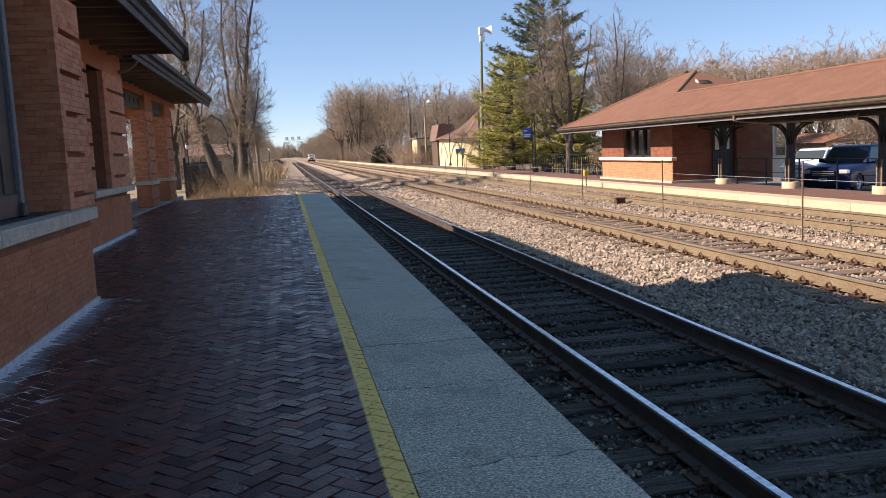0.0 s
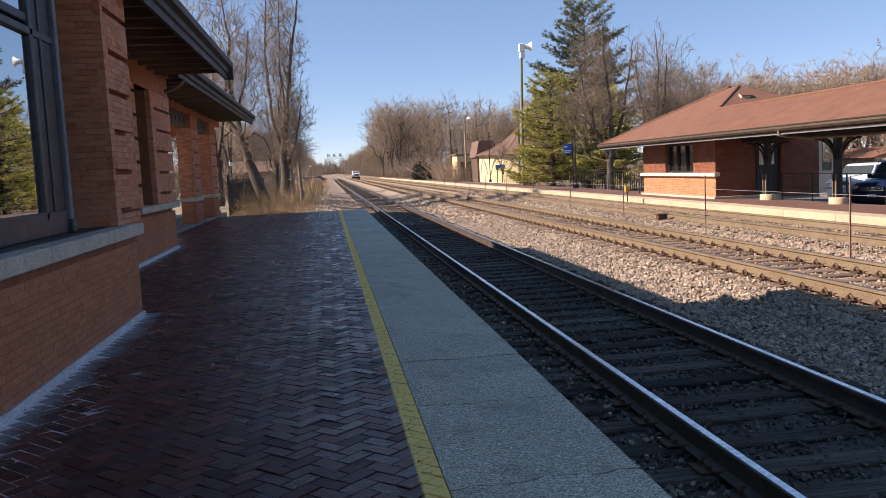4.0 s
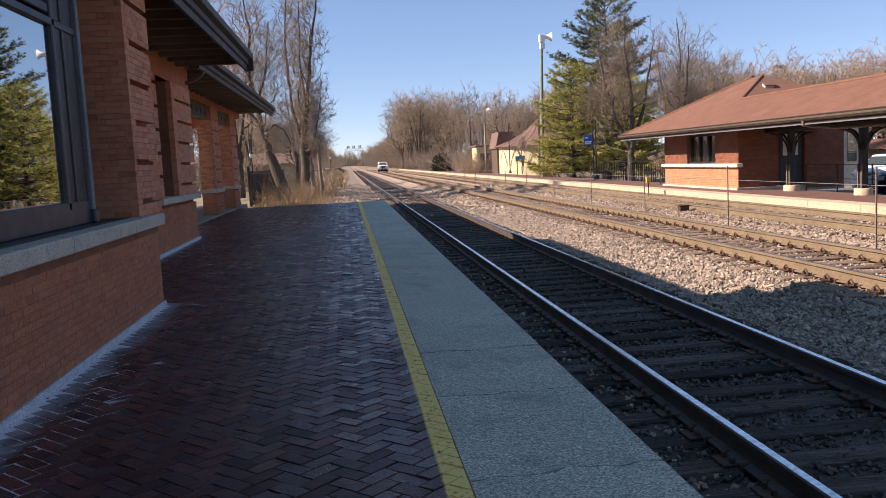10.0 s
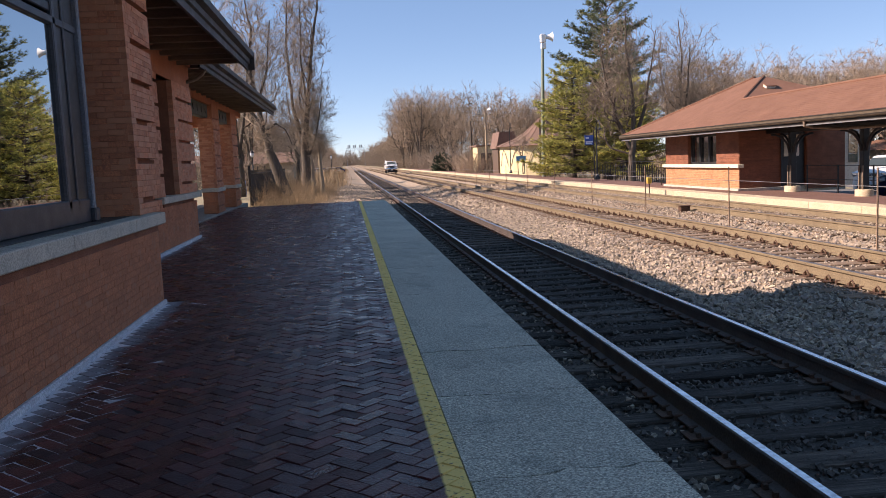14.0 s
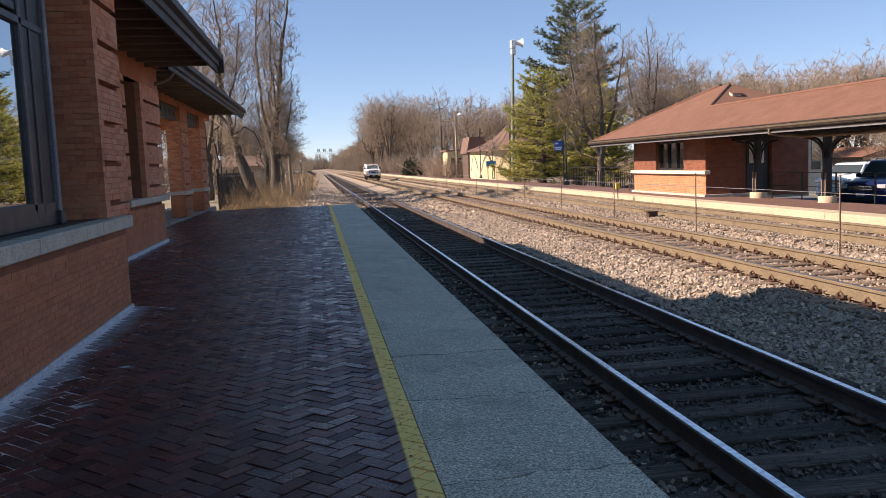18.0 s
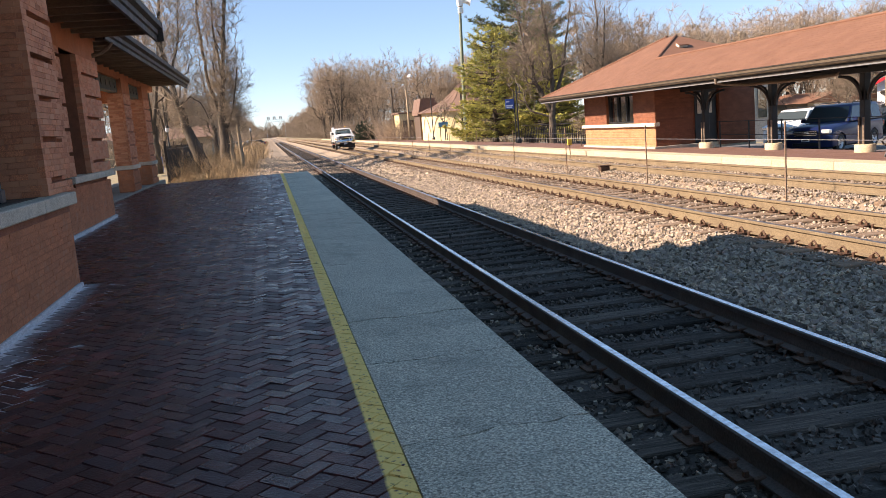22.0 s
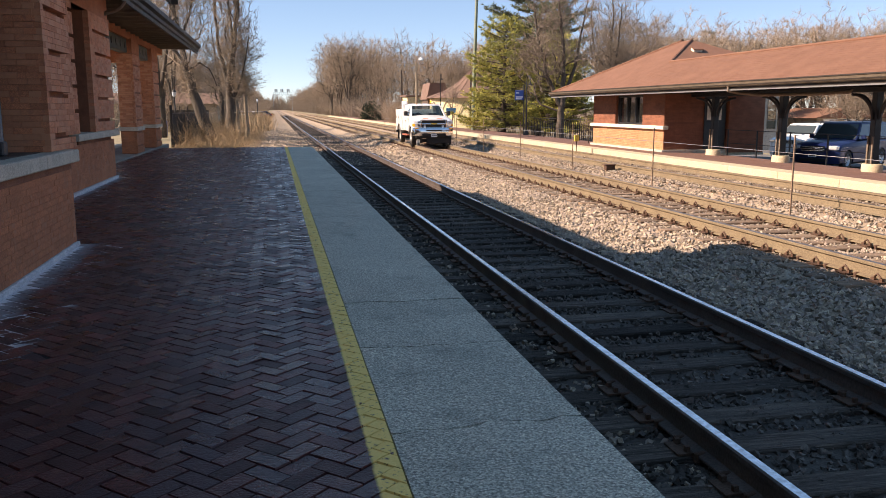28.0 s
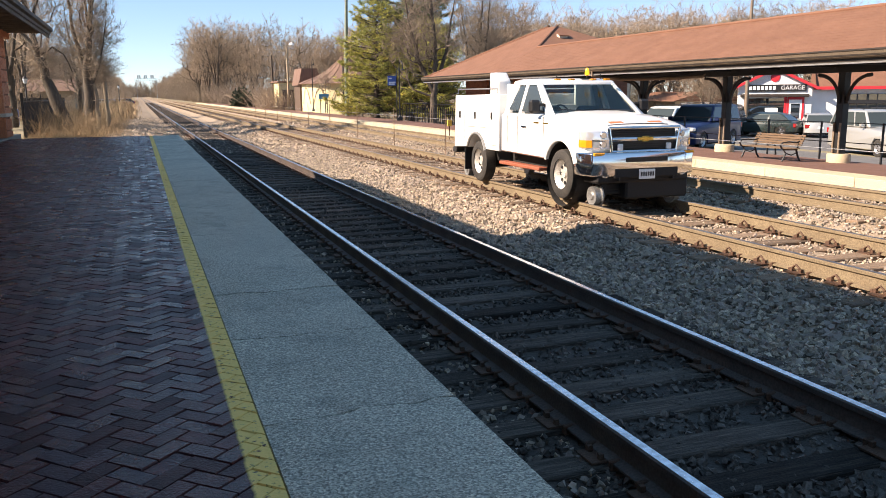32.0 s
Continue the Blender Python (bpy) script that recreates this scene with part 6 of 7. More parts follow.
UNDER = mat("black_underbody", (0.012, 0.012, 0.013), (0.02, 0.018, 0.017), 0.8, 6, 50, 0.2)
PLATE_W = plain("plate_white", (0.72, 0.74, 0.76), 0.5)
STEP_RED = mat("rusty_red_step", (0.34, 0.09, 0.045), (0.26, 0.08, 0.045), 0.7, 6, 40, 0.2)
CLEAR = bpy.data.materials.new("windscreen_glass")
CLEAR.use_nodes = True
_b = CLEAR.node_tree.nodes["Principled BSDF"]
_b.inputs["Base Color"].default_value = (0.45, 0.55, 0.53, 1)
_b.inputs["Roughness"].default_value, _b.inputs["Transmission Weight"].default_value, _b.inputs["IOR"].default_value = 0.02, 1.0, 1.02
_b.inputs["Coat Weight"].default_value, _b.inputs["Coat Roughness"].default_value, _b.inputs["Coat IOR"].default_value = 1.0, 0.02, 1.5

truck = thing("utility_truck", "white road-rail utility pickup truck with service body and amber beacon", "truck")
SPIN = []


def build_truck():
    T = truck
    # cab and nose: side outline with the front wheel opening
    side = [(-2.36, 0.66), (-0.55, 0.64)] + arch(0, 0.44, 0.53, 0.64, 14) + [(0.80, 0.66), (0.86, 0.72), (0.91, 0.95), (0.92, 1.12), (0.88, 1.19), (0.78, 1.235), (0.6, 1.275), (0.2, 1.345), (-0.3, 1.40), (-0.58, 1.42), (-1.2, 1.42), (-2.36, 1.42)]
    cab = part("cab", sculpt(side, 1.0, 0.92, -9, 0.17, 0.06, 1.1), WHITE, T, "white painted cab and hood")
    bulge = [[(x, y, z + 0.022 - 0.03 * abs(x / 0.62) ** 4 - (0.06 if abs(x) > 0.6 else 0)) for x in (-0.62, -0.56, -0.4, 0, 0.4, 0.56, 0.62)] for y, z in ((0.74, 1.24), (0.6, 1.275), (0.2, 1.345), (-0.3, 1.40), (-0.5, 1.415))]
    part("hood_bulge", B(True).loft(bulge, False, False), WHITE, cab, "raised middle of the hood")
    for s in (-1, 1):
        lip = [(s * (1.0 + 0.012), 0.55 * math.cos(radians(a)), 0.44 + 0.55 * math.sin(radians(a))) for a in range(22, 160, 8)]
        part("fender_lip", B(True).tube(lip, 0.022, 6), WHITE, cab)
        part("fender_liner", B().lathe([(0.52, -0.3), (0.52, 0.0)], "x", 28, pose(s * 0.97 if s > 0 else -0.67, 0, 0.44), False), UNDER, cab)
    # pillars and roof, open between them
    for s in (-1, 1):
        body_part("pillar", B().loft([[(s * 0.95, -0.48, 1.36), (s * 0.84, -0.46, 1.36), (s * 0.84, -0.60, 1.36), (s * 0.95, -0.66, 1.36)], [(s * 0.78, -1.24, 1.90), (s * 0.70, -1.22, 1.90), (s * 0.70, -1.32, 1.90), (s * 0.78, -1.36, 1.90)]]), WHITE, cab, "", 0.015, 1)
        body_part("pillar", B().loft([[(s * 0.97, -1.59, 1.34), (s * 0.88, -1.59, 1.34), (s * 0.88, -1.73, 1.34), (s * 0.97, -1.73, 1.34)], [(s * 0.78, -1.65, 1.9), (s * 0.70, -1.65, 1.9), (s * 0.70, -1.75, 1.9), (s * 0.78, -1.75, 1.9)]]), WHITE, cab, "", 0.015, 1)
        body_part("pillar", B().loft([[(s * 0.97, -2.15, 1.34), (s * 0.88, -2.15, 1.34), (s * 0.88, -2.36, 1.34), (s * 0.97, -2.36, 1.34)], [(s * 0.78, -2.03, 1.9), (s * 0.70, -2.03, 1.9), (s * 0.70, -2.27, 1.9), (s * 0.78, -2.27, 1.9)]]), WHITE, cab, "", 0.015, 1)
    roof = B().loft([[(0.80, -1.22, 1.87), (-0.80, -1.22, 1.87), (-0.80, -2.30, 1.88), (0.80, -2.30, 1.88)], [(0.78, -1.27, 1.94), (-0.78, -1.27, 1.94), (-0.78, -2.27, 1.95), (0.78, -2.27, 1.95)], [(0.6, -1.49, 1.985), (-0.6, -1.49, 1.985), (-0.6, -2.27, 1.99), (0.6, -2.27, 1.99)]])
    body_part("roof", roof, WHITE, cab, "", 0.025, 2)
    body_part("rear_wall", B().box(-0.9, 0.9, -2.36, -2.30, 1.3, 1.52).box(-0.9, -0.55, -2.34, -2.28, 1.5, 1.9).box(0.55, 0.9, -2.34, -2.28, 1.5, 1.9), WHITE, cab, "", 0.01, 1)
    part("windscreen", panel([(-0.84, -0.60, 1.40), (0.84, -0.60, 1.40), (0.72, -1.24, 1.885), (-0.72, -1.24, 1.885)], 0.006, 0.006), CLEAR, cab, "tinted windscreen")
    for s in (-1, 1):
        c = [(s * 0.945, -0.72, 1.42), (s * 0.945, -1.59, 1.42), (s * 0.765, -1.65, 1.88), (s * 0.765, -1.32, 1.88)]
        part("side_window", panel(c if s > 0 else c[::-1], 0.004, 0.006), CAR_GLASS, cab)
        c = [(s * 0.945, -1.74, 1.43), (s * 0.945, -2.14, 1.44), (s * 0.768, -2.04, 1.86), (s * 0.765, -1.77, 1.87)]
        part("side_window", panel(c if s > 0 else c[::-1], 0.004, 0.006), CAR_GLASS, cab)
        # door joints, handle, mirror
        for y in (-0.62, -1.66, -2.1):
            part("door_joint", B().box(s * 1.0 - 0.004, s * 1.0 + 0.0035, y - 0.006, y + 0.006, 0.72, 1.34), UNDER, cab)
        part("door_handle", B().box(s * 1.005 - 0.012, s * 1.005 + 0.025, -1.46, -1.26, 1.14, 1.175, 0.008), CHROME, cab)
        mir = part("mirror", B().box(s * 1.10 - 0.10, s * 1.10 + 0.10, -0.84, -0.72, 1.40, 1.62, 0.035), BLACK, cab, "black tow mirror")
        for z in (1.42, 1.54):
            part("mirror_arm", B().box(min(s * 0.9, s * 1.05), max(s * 0.9, s * 1.05), -0.82, -0.75, z - 0.025, z + 0.025, 0.01), BLACK, mir)
        # lamps
        plan = [(s * 0.63, 0.935), (s * 0.78, 0.90), (s * 0.90, 0.845), (s * 0.975, 0.79), (s * 1.006, 0.70), (s * 1.006, 0.60), (s * 0.9, 0.60), (s * 0.63, 0.75)]
        head = body_part("headlight", B().prism(plan, "z", 0.885, 1.165), LENS, cab, "tall clear wrap-around headlight", 0.02, 2)
        part("indicator", B().prism([(s * 0.90, 0.853), (s * 0.98, 0.797), (s * 1.012, 0.70), (s * 1.012, 0.62), (s * 0.95, 0.66)], "z", 0.91, 1.02), AMBER, head, "amber side lens")
        part("bezel", B().prism([(s * 0.64, 0.94), (s * 0.79, 0.905), (s * 0.91, 0.85), (s * 0.90, 0.83), (s * 0.64, 0.91)], "z", 1.012, 1.030), CHROME, head)
        for z in (0.955, 1.095):
            part("lamp_bowl", B(True).lathe([(0.0, 0.012), (0.045, 0.012), (0.055, 0.0), (0.055, -0.03)], "y", 14, pose(s * 0.735, 0.912, z, 0, 0, -s * 14)), CHROME, head)
        part("bumper_lamp", B().box(min(s * 0.74, s * 0.93), max(s * 0.74, s * 0.93), 0.93, 0.985, 0.79, 0.835, 0.01), AMBER, cab, "amber lamp over the bumper end")
        part("grille_lamp", B().box(min(s * 0.4, s * 0.5), max(s * 0.4, s * 0.5), 0.93, 0.97, 0.86, 0.96, 0.015), PLATE_W, cab, "small white strobe")
        part("marker_lamp", B().box(min(s * 0.42, s * 0.54), max(s * 0.42, s * 0.54), 0.93, 0.955, 1.035, 1.06, 0.008), LAMP_ON if s > 0 else LAMP_ON, cab, "lit amber marker")
        part("hood_decal", panel([(s * 0.36 - 0.13, 0.70, 1.272), (s * 0.36 + 0.13, 0.70, 1.272), (s * 0.36 + 0.13, 0.62, 1.292), (s * 0.36 - 0.13, 0.62, 1.292)], 0.006, 0.004), ORANGE_L, cab, "orange reflective strip")
        for y in (-0.9, -0.55):
            part("door_decal", B().box(s * 1.0 - 0.003, s * 1.0 + 0.004, y - 0.1, y + 0.1, 1.225, 1.25), GOLD, cab)
    # grille: a chrome frame round two dark openings
    g = part("grille", B().box(-0.60, 0.60, 0.86, 0.925, 0.86, 1.18, 0.02), BLACK, T, "black grille in a chrome frame")
    frame_out = [(-0.66, 1.20), (0.66, 1.20), (0.62, 1.02), (0.60, 0.845), (-0.60, 0.845), (-0.62, 1.02)]
    for p, q in zip(frame_out, frame_out[1:] + frame_out[:1]):
        part("chrome_frame", B(True).tube([(p[0], 0.935, p[1]), (q[0], 0.935, q[1])], 0.024, 8), CHROME, g)
    body_part("chrome_bar", B().prism([(0.915, 0.99), (0.955, 1.0), (0.965, 1.03), (0.955, 1.06), (0.915, 1.068)], "x", -0.60, 0.60), CHROME, g, "", 0.008, 1)
    for k in range(3):
        for z0 in (0.885, 1.09):
            part("grille_slat", B().box(-0.58, 0.58, 0.922, 0.934, z0 + 0.032 * k, z0 + 0.012 + 0.032 * k, 0.003), UNDER, g)
    part("badge", B().box(-0.15, 0.15, 0.955, 0.978, 1.0, 1.06, 0.012).box(-0.065, 0.065, 0.955, 0.981, 0.985, 1.075, 0.012), GOLD, g, "plain gold badge shape")
    # bumper
    bp = [(-1.02, 0.70), (-0.95, 0.93), (-0.6, 1.03), (0.6, 1.03), (0.95, 0.93), (1.02, 0.70), (1.0, 0.45), (0.93, 0.45), (0.88, 0.66), (0.55, 0.86), (-0.55, 0.86), (-0.88, 0.66), (-0.93, 0.45), (-1.0, 0.45)]
    bump_ = body_part("bumper", B().prism(bp, "z", 0.47, 0.835), CHROME, T, "chrome front bumper", 0.03, 2)
    part("bumper_slot", B().box(-0.40, 0.40, 1.0, 1.036, 0.675, 0.765, 0.015), BLACK, bump_)
    part("lower_grille", B().box(-0.60, 0.60, 0.95, 1.038, 0.44, 0.60, 0.02), UNDER, bump_, "black lower grille below the bumper bar")
    part("valance", B().box(-0.86, 0.86, 0.5, 0.95, 0.36, 0.56, 0.03), UNDER, bump_, "black lower valance")
    for s in (-1, 1):
        part("bumper_recess", B(True).lathe([(0.0, 0.0), (0.15, 0.0), (0.15, -0.1), (0.0, -0.1)], "y", 18, pose(s * 0.72, 0.99 - 0.06, 0.53)), UNDER, bump_, "black lamp recess in the bumper")
        part("fog_lamp", B(True).lathe([(0.0, 0.03), (0.07, 0.025), (0.075, 0.0), (0.075, -0.05), (0, -0.05)], "y", 14, pose(s * 0.72, 0.95, 0.52)), LENS, bump_)
        part("tow_hook", B(True).tube([(s * 0.5, 0.9, 0.5), (s * 0.5, 1.03, 0.5), (s * 0.5, 1.04, 0.42), (s * 0.5, 0.92, 0.4)], 0.016, 6), UNDER, bump_)
    pl = part("number_plate", B().box(-0.15, 0.15, 1.04, 1.05, 0.42, 0.57, 0.006), PLATE_W, bump_, "white number plate")
    for k in range(6):
        part("plate_bar", B().box(-0.125 + 0.043 * k, -0.095 + 0.043 * k, 1.05, 1.053, 0.465, 0.53), FRAME_BLUE, pl)
    # dashboard, seats, roof gear
    part("dashboard", B().box(-0.86, 0.86, -0.98, -0.6, 1.1, 1.335, 0.04), UNDER, cab)
    for s in (-1, 1):
        part("seat", B().box(s * 0.42 - 0.26, s * 0.42 + 0.26, -1.62, -1.46, 1.0, 1.5, 0.06), UNDER, cab)
    part("wiper", B(True).tube([(-0.75, -0.57, 1.425), (-0.1, -0.64, 1.46)], 0.01, 5).tube([(0.0, -0.57, 1.425), (0.7, -0.64, 1.46)], 0.01, 5), BLACK, cab)
    part("steering_wheel", B(True).tube([(0.42 + 0.17 * math.cos(a * 0.524), -1.1, 1.36 + 0.17 * math.sin(a * 0.524)) for a in range(13)], 0.016, 6), BLACK, cab)
    be = part("beacon_bracket", B().box(-0.42, -0.18, -1.47, -1.38, 1.96, 1.99).box(-0.315, -0.285, -1.435, -1.405, 1.98, 2.06), BLACK, T)
    part("beacon", B(True).lathe([(0.0, 0.0), (0.055, 0.0), (0.058, 0.02), (0.05, 0.1), (0.03, 0.125), (0.0, 0.13)], n=16, m=pose(-0.3, -1.42, 2.04) @ Matrix.Diagonal((0.75, 0.75, 1.0, 1))), AMBER_ON, be, "amber warning beacon")
    for x in (-0.5, -0.22, 0.22, 0.5):
        part("roof_marker", B().box(x - 0.05, x + 0.05, -1.12, -1.02, 1.945, 1.975, 0.012), AMBER, T)
    part("light_bracket", B(True).tube([(-0.45, -1.2, 1.97), (-0.45, -1.2, 2.06)], 0.012, 6).tube([(0.45, -1.2, 1.97), (0.45, -1.2, 2.06)], 0.012, 6), BLACK, T)
    # underbody
    part("chassis", B().box(-0.72, 0.72, -4.6, 0.6, 0.42, 0.7, 0.02), UNDER, T, "black chassis")
    part("wheel_liner", B().box(-0.72, 0.72, -0.6, 0.6, 0.6, 1.0), UNDER, T)
    for s in (-1, 1):
        part("running_board", B().box(min(s * 0.9, s * 1.08), max(s * 0.9, s * 1.08), -2.3, -0.62, 0.44, 0.50, 0.012), STEP_RED, T, "rusty red side step")
        part("mud_flap", B().box(min(s * 0.66, s * 1.0), max(s * 0.66, s * 1.0), -4.28, -4.25, 0.18, 0.8), UNDER, T)
    # service body
    prof = [(-4.82, 0.70), (-4.82, 0.62), (-4.16, 0.66)] + arch(-3.55, 0.44, 0.50, 0.66) + [(-2.44, 0.66), (-2.44, 1.72), (-4.74, 1.70)]
    sb = body_part("service_body", B().prism(prof, "x", -1.03, 1.03), WHITE, T, "white service body with side lockers", 0.02, 2)
    for s in (-1, 1):
        for y0, y1, z0, z1 in ((-2.98, -2.5, 0.76, 1.66), (-4.14, -3.04, 1.08, 1.66), (-4.66, -4.2, 0.84, 1.66)):
            d = part("locker_door", B().box(min(s * 1.03, s * 1.045), max(s * 1.03, s * 1.045), y0, y1, z0, z1, 0.006), WHITE, sb)
            part("latch", B().box(min(s * 1.045, s * 1.06), max(s * 1.045, s * 1.06), (y0 + y1) / 2 - 0.035, (y0 + y1) / 2 + 0.035, z1 - 0.42, z1 - 0.28, 0.006), BLACK, sb, "black latch")
        flare = [(s * 1.045, -3.55 + 0.52 * math.cos(radians(a)), 0.44 + 0.52 * math.sin(radians(a))) for a in range(22, 160, 10)]
        part("wheel_flare", B(True).tube(flare, 0.028, 6), STEEL, sb)
        part("top_rail", B(True).tube([(s * 0.98, -4.7, 1.72), (s * 0.98, -4.7, 1.82), (s * 0.98, -2.6, 1.82), (s * 0.98, -2.6, 1.72)], 0.014, 6), STEEL, sb)
    part("tail_step", B().box(-1.0, 1.0, -5.0, -4.8, 0.5, 0.62, 0.02), UNDER, sb)
    mast = [(-2.56, 1.7), (-2.56, 1.96), (-2.74, 2.12), (-2.98, 2.12), (-2.98, 1.7)]
    body_part("equipment_box", B().prism(mast, "x", 0.72, 0.98), WHITE, sb, "white upright equipment box", 0.02, 2)
    part("cargo_liner", B().box(-0.6, 0.6, -4.7, -2.5, 1.2, 1.66), UNDER, sb)
    # road wheels
    for s in (-1, 1):
        wheel(T, s * 0.87, 0.0, 0.40, 0.25, RIM_PALE, s).location.z = 0.44
        SPIN.append(wheel(T, s * 0.87, -3.55, 0.40, 0.25, RIM_PALE, s))
    # rail gear
    gear = part("rail_gear", B().box(-0.66, 0.66, 0.62, 0.74, 0.22, 0.34, 0.02).box(-0.7, -0.58, 0.56, 0.8, 0.12, 0.46, 0.02).box(0.58, 0.7, 0.56, 0.8, 0.12, 0.46, 0.02), UNDER, T, "black front rail gear")
    # added block: its black stands in for the shaded gap round the rail gear
    part("gear_cover", B().box(-0.88, 0.3, 0.45, 0.92, 0.1, 0.45, 0.03), UNDER, T, "black block filling the dark gap round the rail gear")
    gear2 = part("rail_gear", B().box(-0.66, 0.66, -4.72, -4.6, 0.22, 0.4, 0.02), UNDER, T, "black rear rail gear")
    for gg, y in ((gear, 0.70), (gear2, -4.66)):
        for s in (-1, 1):
            part("rail_wheel", B(True).lathe([(0.0, s * 0.06), (0.05, s * 0.065), (0.07, s * 0.04), (0.13, s * 0.045), (0.148, s * 0.05), (0.150, -s * 0.05), (0.178, -s * 0.055), (0.178, -s * 0.085), (0.0, -s * 0.085)], "x", 20, pose(s * GAUGE / 2, y, 0.152)), STEEL, gg, "steel flanged rail wheel")
        part("gear_arm", B(True).tube([(-0.62, y, 0.2), (0.62, y, 0.2)], 0.04, 8), UNDER, gg)


build_truck()
truck.scale = (0.93, 0.95, 0.965)
TRUCK_ROWS = [(0.0, 233.5), (8.5, 174.0), (17.0, 114.5), (22.0, 79.5), (25.5, 55.8), (27.5, 41.95), (29.0, 31.4), (30.0, 24.65), (31.0, 17.95), (31.5, 14.75), (32.0, 11.6)]


def car(name, label, m, paint, L, W, belt, roof, cab, r=0.34, lean=0.5, group="parked cars", hood=None):
    """A parked car: x forward runs along +y, origin on the ground below its middle. cab: (front, rear) of the glasshouse at belt and at roof."""
    t = thing(name, label, "car", group, m)
    fa, ra = L * 0.31, -L * 0.29
    hood = hood or belt - 0.12
    fl = 0.26
    prof = [(-L / 2, fl + 0.05)] + arch(ra, r, r + 0.07, fl) + arch(fa, r, r + 0.07, fl) + [(L / 2 - 0.05, fl), (L / 2, fl + 0.2), (L / 2 - 0.05, hood - 0.12), (L / 2 - 0.22, hood), (cab[0], belt), (cab[3], belt + 0.02), (-L / 2 + 0.06, belt - 0.02), (-L / 2, belt - 0.2)]
    body = part("body", sculpt(prof, W / 2, L / 2, -L / 2, 0.24, 0.07, hood - 0.2), paint, t)
    h = W / 2
    g = B().loft([[(h - 0.05, cab[0], belt - 0.02), (-h + 0.05, cab[0], belt - 0.02), (-h + 0.05, cab[3], belt - 0.02), (h - 0.05, cab[3], belt - 0.02)], [(h - 0.2, cab[1], roof - 0.04), (-h + 0.2, cab[1], roof - 0.04), (-h + 0.2, cab[2], roof - 0.04), (h - 0.2, cab[2], roof - 0.04)], [(h - 0.32, cab[1] - 0.15, roof), (-h + 0.32, cab[1] - 0.15, roof), (-h + 0.32, cab[2] + 0.15, roof), (h - 0.32, cab[2] + 0.15, roof)]])
    body_part("cabin", g, paint, body, "", 0.04, 2)
    z0, z1 = belt + 0.02, roof - 0.1
    k = (z1 - belt) / (roof - belt)
    yl, yh = cab[0] + (cab[1] - cab[0]) * 0.05, cab[0] + (cab[1] - cab[0]) * k
    part("windscreen", panel([(-h + 0.12, yl, z0), (h - 0.12, yl, z0), (h - 0.24, yh, z1), (-h + 0.24, yh, z1)], 0.02, 0.02), CAR_GLASS, body)
    bl, bh = cab[3] + (cab[2] - cab[3]) * 0.05, cab[3] + (cab[2] - cab[3]) * k
    part("rear_window", panel([(h - 0.12, bl, z0), (-h + 0.12, bl, z0), (-h + 0.24, bh, z1), (h - 0.24, bh, z1)], 0.02, 0.02), CAR_GLASS, body)
    n = 3 if L > 4.6 else 2
    for s in (-1, 1):
        for q in range(n):
            def at(u, up):
                lo, hi = cab[0] - 0.14 + (cab[3] + 0.14 - cab[0] + 0.14) * u, yh - 0.06 + (bh + 0.06 - yh + 0.06) * u
                return (s * (h - 0.05 - 0.15 * (k if up else 0.03)), hi if up else lo, z1 if up else z0)
            u0, u1 = q / n + 0.02, (q + 1) / n - 0.02
            c = [at(u0, False), at(u1, False), at(u1, True), at(u0, True)]
            part("side_window", panel(c if s > 0 else c[::-1], 0.014, 0.016), CAR_GLASS, body)
        part("mirror", B().box(min(s * h, s * (h + 0.2)), max(s * h, s * (h + 0.2)), cab[0] - 0.35, cab[0] - 0.22, belt, belt + 0.16, 0.03), paint, body)
        part("headlight", B().box(min(s * (h - 0.42), s * (h - 0.04)), max(s * (h - 0.42), s * (h - 0.04)), L / 2 - 0.32, L / 2 - 0.10, hood - 0.28, hood - 0.10, 0.04), LENS, body)
        part("tail_light", B().box(min(s * (h - 0.3), s * (h - 0.02)), max(s * (h - 0.3), s * (h - 0.02)), -L / 2 + 0.085, -L / 2 + 0.25, belt - 0.34, belt - 0.12, 0.02), TAIL, body)
        for y in (fa, ra):
            wheel(t, s * (h - 0.11), y, r, 0.21, ALLOY, s)
    part("grille", B().box(-h + 0.5, h - 0.5, L / 2 - 0.03, L / 2 + 0.01, hood - 0.34, hood - 0.12, 0.02), BLACK, body)
    for q in range(3):
        part("grille_bar", B().box(-h + 0.52, h - 0.52, L / 2, L / 2 + 0.02, hood - 0.32 + 0.07 * q, hood - 0.295 + 0.07 * q, 0.005), CHROME, body)
    if L > 4.6:
        for s in (-1, 1):
            part("roof_rail", B(True).tube([(s * (h - 0.3), cab[1] - 0.3, roof), (s * (h - 0.3), cab[1] - 0.35, roof + 0.05), (s * (h - 0.3), cab[2] + 0.3, roof + 0.05), (s * (h - 0.3), cab[2] + 0.25, roof)], 0.018, 6), BLACK, body)
    part("bumper_slot", B().box(-h + 0.42, h - 0.42, L / 2 - 0.06, L / 2 + 0.012, fl + 0.06, fl + 0.2, 0.02), BLACK, body)
    pl = part("number_plate", B().box(-0.16, 0.16, L / 2, L / 2 + 0.02, fl + 0.24, fl + 0.36), PLATE_W, body)
    part("plate_bar", B().box(-0.12, 0.12, L / 2 + 0.02, L / 2 + 0.023, fl + 0.275, fl + 0.325), FRAME_BLUE, body)
    part("rear_plate", B().box(-0.16, 0.16, -L / 2 - 0.02, -L / 2, belt - 0.36, belt - 0.24), PLATE_W, body)
    part("underside", B().box(-h + 0.2, h - 0.2, -L / 2 + 0.2, L / 2 - 0.2, 0.2, 0.5), UNDER, body)
    return t


